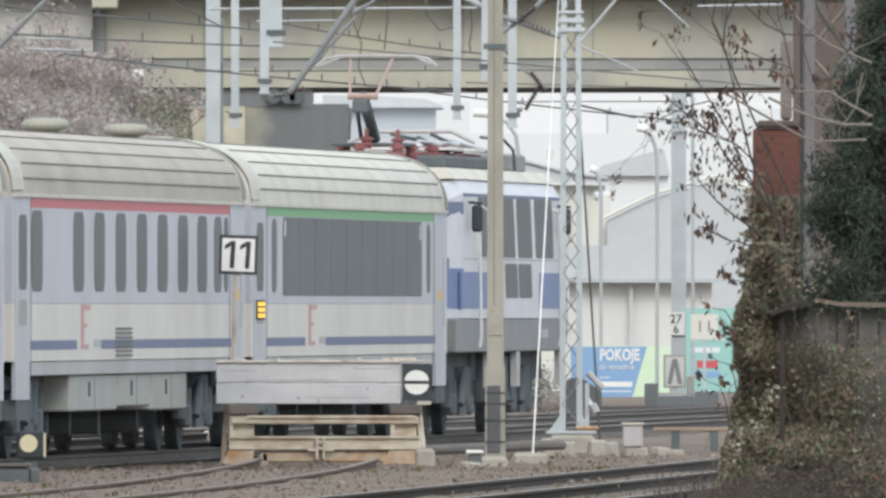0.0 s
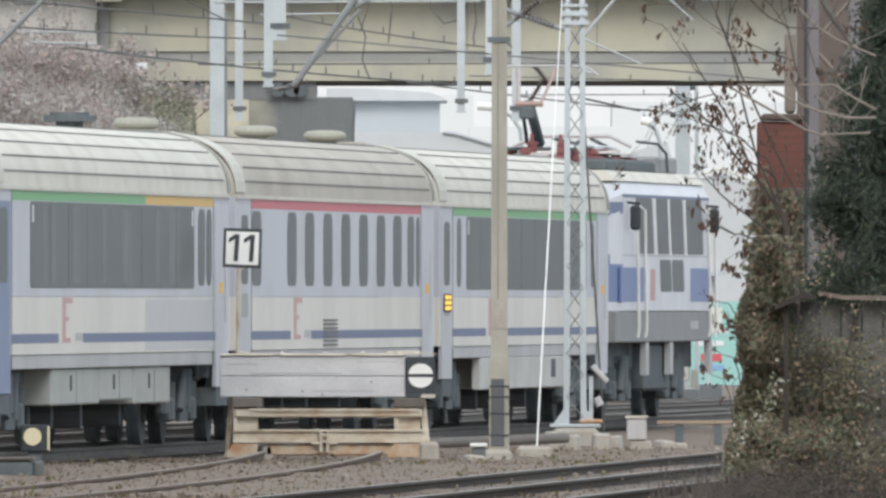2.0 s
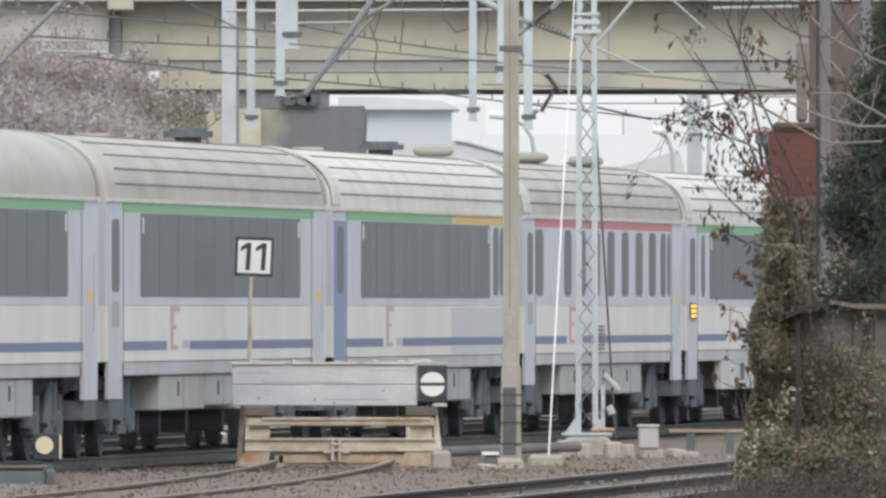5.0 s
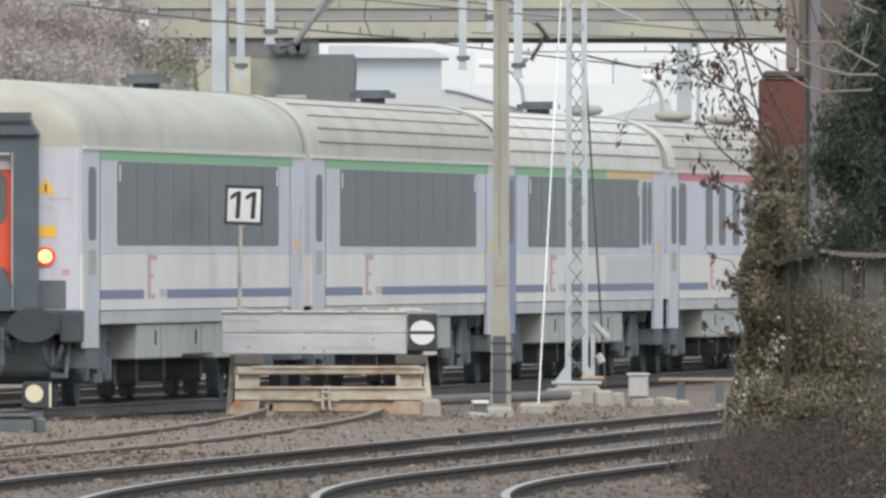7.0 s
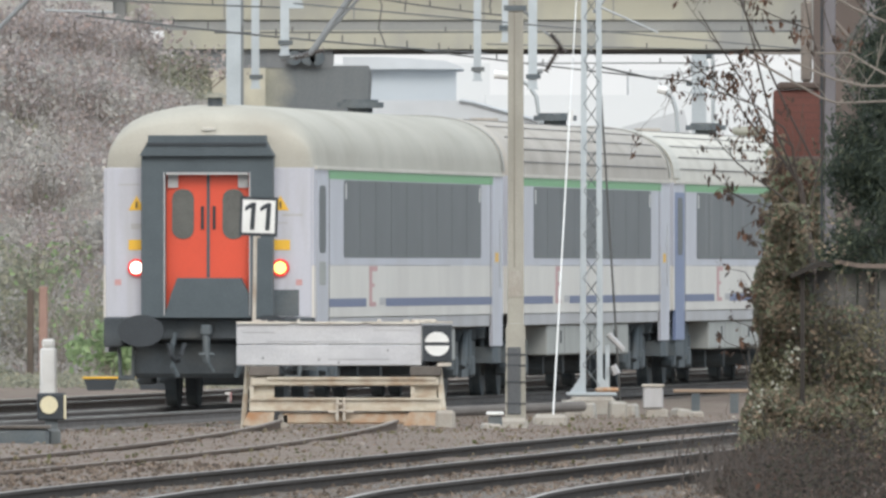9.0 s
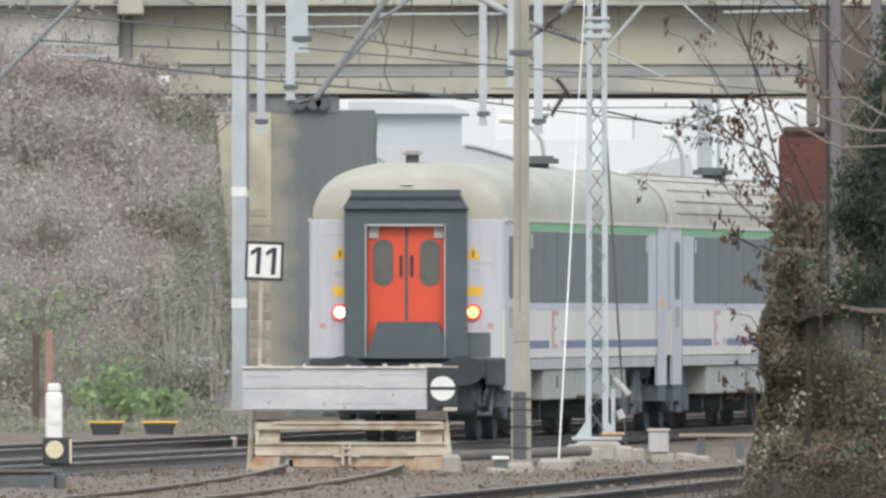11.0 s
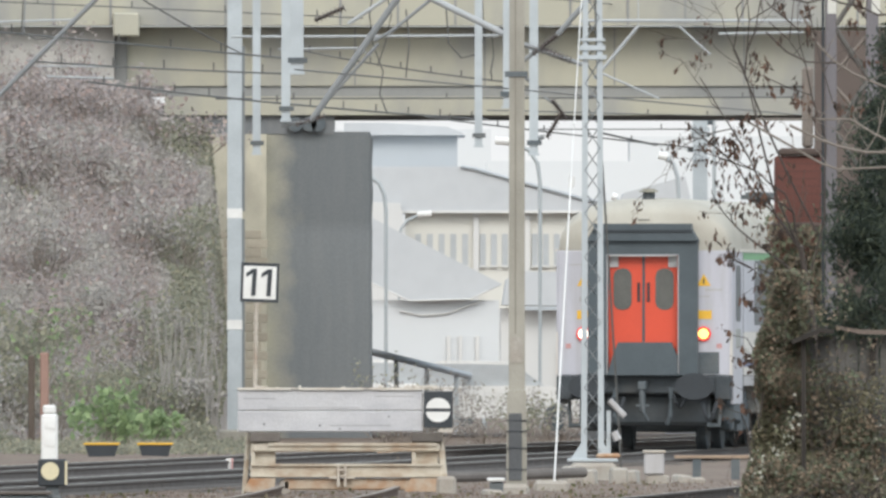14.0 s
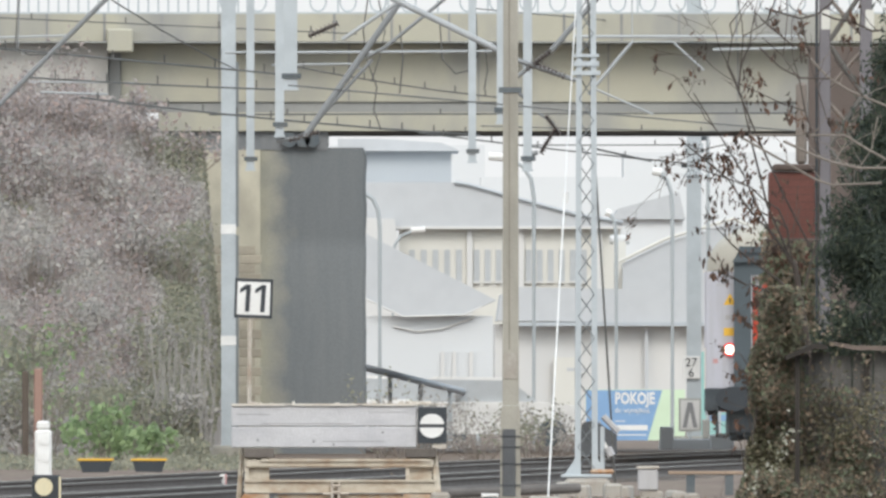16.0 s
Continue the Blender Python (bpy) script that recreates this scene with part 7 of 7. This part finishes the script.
def conifer():
    t = thing("conifer", "dark green dense conifer beside the shed", "tree", pose(5.05, 233, -0.25))
    part("trunk", rods(((0, 0, 0), (0, 0, 3.5), 0.13), ((0, 0, 3.5), (0, 0, 7.5), 0.08), seg=8), M_BARK, t)
    rng = np.random.default_rng(51)
    cs = []
    s, e = [], []
    for i in range(900):
        z = rng.uniform(1.2, 7.6)
        r = np.interp(z, [1.2, 2.2, 3.6, 4.6, 5.5, 7.6], [1.26, 1.26, 1.06, 0.74, 0.48, 0.15]) * rng.uniform(0.75, 1.1)
        a = rng.uniform(0, 2 * math.pi)
        tip = np.array([r * math.cos(a), r * math.sin(a), z])
        if i % 3 == 0:
            s.append((0, 0, z - 0.2))
            e.append(tuple(tip))
        n_ = 150
        along = rng.uniform(-0.35, 0.08, n_)
        cs.append(tip + np.stack([along * math.cos(a), along * math.sin(a), along * 0.5], 1) + rng.normal(0, 0.075, (n_, 3)))
    part("limbs", twigs(s, e, 0.014, 52, 0.2, 2), M_BARK, t)
    leaf_cloud("crown", np.concatenate(cs), 0.085, M_CONIFER, t, "dark green needle sprays", droop=0.8, seed=53, slim=0.13)


conifer()


# Lighter copy of the twig bark: light on the branches put into colour.
M_LITTWIG = material("lit_branch_bark", (0.20, 0.175, 0.15), 0.9, vary=0.25)


def bare_shrub():
    """A leafless shrub leaning over from the plot, with a few dry leaves left on it."""
    t = thing("bare_shrub", "bare grey shrub with a few withered hanging leaves", "shrub", pose(0, 0, 0))
    rng = np.random.default_rng(61)
    tips = []

    def grow(bm, p, q, r, depth):
        p, q = Vector(p), Vector(q)
        off = Vector((rng.normal(), rng.normal() * 0.4, abs(rng.normal()) * 0.6)) * 0.14 * (q - p).length
        prev, k = p, 7
        pts = [p]
        for i in range(1, k + 1):
            f = i / k
            cur = p.lerp(q, f) + off * math.sin(math.pi * f) + Vector(rng.normal(size=3)) * 0.012 * (q - p).length
            rod(bm, prev, cur, max(r * (1 - 0.6 * (i - 1) / k), 0.0022), max(r * (1 - 0.6 * i / k), 0.0022), seg=4)
            prev = cur
            pts.append(cur)
        if depth:
            for j in range(int(rng.integers(2, 5))):
                b = pts[int(rng.integers(2, k))]
                d = (q - p).normalized() + Vector(rng.normal(size=3)) * 0.55
                d.y *= 0.4
                grow(bm, b, b + d.normalized() * (q - p).length * rng.uniform(0.25, 0.5), r * 0.5, depth - 1)
        else:
            tips.extend(pts[3:])
    root = Vector((3.75, 227, -0.3))
    part("trunk", line([root, (3.68, 227.4, 1.2), (3.60, 227.3, 1.9), (3.45, 227, 2.75)], 0.028, 8), M_TWIG, t)
    for a, b in (((3.45, 227, 2.7), (2.5, 226.6, 4.4)), ((3.45, 227, 2.7), (2.65, 226.8, 3.6)), ((3.5, 227, 2.4), (2.72, 226.7, 3.1)), ((3.45, 227, 2.7), (2.9, 226.5, 5.1)),
                 ((3.55, 227, 2.5), (3.1, 226.8, 4.9)), ((3.6, 227, 2.9), (3.4, 226.8, 5.2)), ((3.55, 227, 2.2), (2.95, 226.7, 2.5)), ((3.4, 227, 2.8), (2.35, 226.7, 3.95))):
        bm = bmesh.new()
        right = b[0] > 4
        grow(bm, a, b, 0.015 if right else 0.012, 3)
        part("branch", bm, M_LITTWIG if right else M_TWIG, t)
    for pts, r, mat in (
            ([(3.10, 226, 4.81), (3.30, 226, 4.62), (3.50, 226, 4.52), (3.78, 226, 4.51)], 0.010, M_TWIG),
            ([(3.44, 226.5, 5.03), (3.58, 226.5, 4.73), (3.77, 226.5, 4.53), (3.96, 226.5, 4.41), (4.34, 226.5, 4.25)], 0.014, M_LITTWIG),
            ([(3.33, 226, 3.91), (3.63, 226, 3.77), (3.79, 226, 3.71), (4.06, 226, 3.65), (4.33, 226, 3.65)], 0.015, M_LITTWIG),
            ([(3.01, 226.3, 3.97), (3.47, 226.3, 3.97), (3.93, 226.3, 3.97), (4.12, 226.3, 3.85), (4.34, 226.3, 3.73)], 0.013, M_LITTWIG),
            ([(3.70, 226, 5.14), (3.82, 226, 5.09), (4.02, 226, 5.05), (4.19, 226, 4.97), (4.30, 226, 4.98)], 0.011, M_TWIG),
            ([(3.15, 226, 5.19), (3.50, 226, 5.09), (3.65, 226, 5.13), (3.81, 226, 5.25)], 0.011, M_TWIG),
            ([(3.11, 226, 5.09), (3.44, 226, 4.81)], 0.009, M_TWIG),
            ([(2.90, 226.6, 3.97), (3.27, 226.6, 3.76), (3.66, 226.6, 3.54), (3.81, 226.6, 3.49), (4.29, 226.6, 3.51)], 0.013, M_LITTWIG),
            ([(4.06, 226, 3.65), (4.18, 226, 3.83), (4.24, 226, 4.15)], 0.007, M_LITTWIG),
            ([(3.83, 226, 3.72), (3.94, 226, 3.91)], 0.006, M_LITTWIG),
            ([(4.10, 226, 4.34), (3.90, 226, 4.59), (3.82, 226, 4.70)], 0.008, M_TWIG),
            ([(3.50, 226, 5.09), (3.61, 226, 4.59), (3.74, 226, 4.15)], 0.007, M_TWIG)):
        bm = line(pts, r, 6)
        for f in (0.3, 0.55, 0.8):
            k = min(int(f * (len(pts) - 1)), len(pts) - 2)
            b = Vector(pts[k]).lerp(Vector(pts[k + 1]), rng.uniform(0.2, 0.8))
            grow(bm, b, b + Vector((rng.normal() * 0.2, 0, rng.uniform(0.1, 0.32))), 0.005, 0)
        part("branch", bm, mat, t)
    tips = np.array([tuple(p) for p in tips])
    w = (tips[:, 0] < 3.5) & (tips[:, 2] < 5)
    left = tips[w]
    c = left[rng.integers(0, len(left), 330)] + rng.normal(0, 0.02, (330, 3)) - (0, 0, 0.03)
    leaf_cloud("dry_leaves", c, 0.075, M_DRY, t, "withered brown hanging leaves", droop=2.5, seed=62, slim=0.2)
    cl = []
    for x, z in ((3.42, 4.2), (3.35, 3.4), (2.62, 3.55), (2.75, 3.35), (2.9, 3.3), (2.95, 3.0), (3.05, 3.6), (3.12, 2.75), (2.7, 3.62), (2.8, 3.5), (2.86, 3.15), (3.0, 3.38), (3.1, 3.2), (2.98, 3.72), (3.05, 2.9), (2.66, 2.78), (3.08, 3.9), (2.9, 3.95), (4.1, 4.5), (3.95, 4.1), (3.2, 4.3)):
        cl.append(np.array((x, 226.6, z)) + rng.normal(0, 1, (13, 3)) * (0.07, 0.1, 0.06))
    for q in ((3.50, 226, 5.01), (3.53, 226, 4.80), (3.11, 226, 4.47), (3.39, 226, 4.11), (3.79, 226, 4.07), (3.55, 226, 4.03), (3.93, 226, 4.87), (4.01, 226, 5.12), (3.26, 226, 5.08)):
        cl.append(np.array(q) + rng.normal(0, 1, (18, 3)) * (0.03, 0.06, 0.06))
    leaf_cloud("dry_leaves", np.concatenate(cl), 0.08, M_DRY, t, "clusters of withered leaves", droop=2.2, seed=63, slim=0.2)


bare_shrub()


def shoots():
    """Thin shoots that stand out of the ivy, each with a few leaves."""
    rng = np.random.default_rng(81)
    t = thing("wild_shoots", "thin dark shoots with a few leaves beside the ivy", "shoots")
    for a, b in (((2.98, 1.1), (2.84, 1.78)), ((3.0, 1.5), (2.62, 1.95)), ((2.98, 1.0), (2.70, 1.45)), ((3.05, 1.9), (2.86, 2.2)), ((2.9, 0.7), (2.58, 1.28)), ((3.02, 1.6), (2.74, 1.66))):
        bm = twigs([(a[0], 221.8, a[1])], [(b[0], 221.6, b[1])], 0.007, 82, 0.3, 5)
        s_ = part("shoot", bm, M_TWIG, t)
        f = rng.uniform(0.3, 1.05, 12)[:, None]
        c = np.array([(a[0], 221.7, a[1])]) * (1 - f) + np.array([(b[0], 221.6, b[1])]) * f + rng.normal(0, 0.025, (12, 3))
        leaf_cloud("foliage", c, 0.075, M_DRY, s_, droop=1.2, seed=83)


shoots()


def weeds():
    rng = np.random.default_rng(71)
    s, e, lv = [], [], []
    for i in range(260):
        x, y = rng.uniform(2.2, 3.2), rng.uniform(205, 230)
        s.append((x, y, -0.25))
        e.append((x + rng.normal(0, 0.1), y, rng.uniform(0.0, 0.42)))
    tagged(part("dry_weeds", twigs(s, e, 0.009, 72, 0.5, 3), M_TWIG), "dark dry weed stalks beside the siding", "weeds", kind="stuff")
    k = 16000
    x, y = rng.uniform(-6.5, 4, k), rng.uniform(165, 330, k)
    c = np.stack([x, y, np.interp(y, [284, 300], [-0.10, -0.17]) + rng.normal(0, 0.015, k)], 1)
    tagged(leaf_cloud("fallen_leaves", c, 0.032, M_LITTER, seed=73), "fallen brown leaves and stones on the ballast", "litter", kind="stuff")
    k = 6000
    x, y = rng.uniform(-9.5, -3.4, k), rng.uniform(404, 438, k)
    c = np.stack([x, y, -0.17 + np.abs(rng.normal(0, 0.06, k))], 1)
    tagged(leaf_cloud("trackside_growth", c, 0.10, M_OLIVE, seed=75), "low olive growth at the foot of the bank", "undergrowth", kind="stuff")
    k = 800
    x, y = rng.uniform(-6, 3, k), rng.uniform(236, 330, k)
    c = np.stack([x, y, np.interp(y, [284, 300], [-0.09, -0.155]) + rng.normal(0, 0.02, k)], 1)
    tagged(leaf_cloud("low_grass", c, 0.07, M_STRAW, seed=74), "low dry grass tufts between the tracks", "grass", kind="stuff")
    k = 9000
    x, y = rng.uniform(-5.5, 3.6, k), 165 + 75 * rng.random(k) ** 1.3
    r = rng.uniform(0.012, 0.034, k)
    unit = np.array([(1, 0, 0), (0, 1, 0), (-1, 0, 0), (0, -1, 0), (0, 0, 1), (0, 0, -1)], float)
    v = unit[None] * (r[:, None] * rng.uniform(0.6, 1.3, (k, 3)))[:, None, :] + rng.normal(0, 0.25, (k, 6, 3)) * r[:, None, None] + np.stack([x, y, np.full(k, -0.105)], 1)[:, None]
    tri = np.array([(0, 1, 4), (1, 2, 4), (2, 3, 4), (3, 0, 4), (1, 0, 5), (2, 1, 5), (3, 2, 5), (0, 3, 5)])
    me = bpy.data.meshes.new("ballast_stones")
    me.from_pydata(v.reshape(-1, 3).tolist(), [], (np.arange(k)[:, None, None] * 6 + tri[None]).reshape(-1, 3).tolist())
    me.materials.append(M_BALLAST)
    tagged(new("ballast_stones", me), "dark and brown ballast stones of the sidings", "stones", kind="stuff")
    bm = bmesh.new()
    for i in range(150):
        x, y, r = rng.uniform(-5, 3.5), rng.uniform(168, 320), rng.uniform(0.015, 0.045)
        bmesh.ops.create_icosphere(bm, subdivisions=1, radius=r, matrix=Matrix.Translation((x, y, ground_z(y) + r * 0.4)) @ Matrix.Diagonal((1.2, 1, 0.7, 1)))
    tagged(part("loose_stones", bm, M_LOOSE), "pale loose stones on the ballast", "stones", kind="stuff")


rp2 = thing("rusty_plate", "small rusty steel plate lying between the tracks", "plate", pose(-0.92, 376, 0))
part("plate", extrude([(-0.2, -0.2), (0.22, -0.2), (0.15, 0.02), (0.0, 0.05), (-0.15, 0.02)], -0.2, 0.2), M_RUST, rp2)
M_LITTER = leaf_material("leaf_litter", [(0.158, 0.111, 0.083), (0.197, 0.136, 0.101), (0.132, 0.099, 0.077), (0.264, 0.191, 0.143), (0.118, 0.093, 0.074), (0.184, 0.142, 0.119)])
M_STRAW = leaf_material("dry_straw", [(0.24, 0.2, 0.14), (0.17, 0.15, 0.09), (0.12, 0.12, 0.06)])
M_BALLAST = material("mixed_ballast_stone", (0.128, 0.098, 0.076), 0.95, vary=0.2, island=0.6)
M_LOOSE = material("pale_stone", (0.20, 0.175, 0.155), 0.9, vary=0.3, island=0.35)
weeds()


# ---------------------------------------------------------------- what moves
def tail_y(t):
    return 248.15 + (12.87 if t > 3.5 else 12.4) * (t - 3.5)


def motions():
    times = [0, 1.5, 3, 5, 7, 9, 11, 13, 14.5, 16]
    for i, c in enumerate(reversed(coaches)):
        walk(c, [(t, on_line(tail_y(t) + (i + 0.5) * COACH)) for t in times])
    walk(loco, [(t, on_line(tail_y(t) + 5 * COACH + 8.6)) for t in times])


motions()
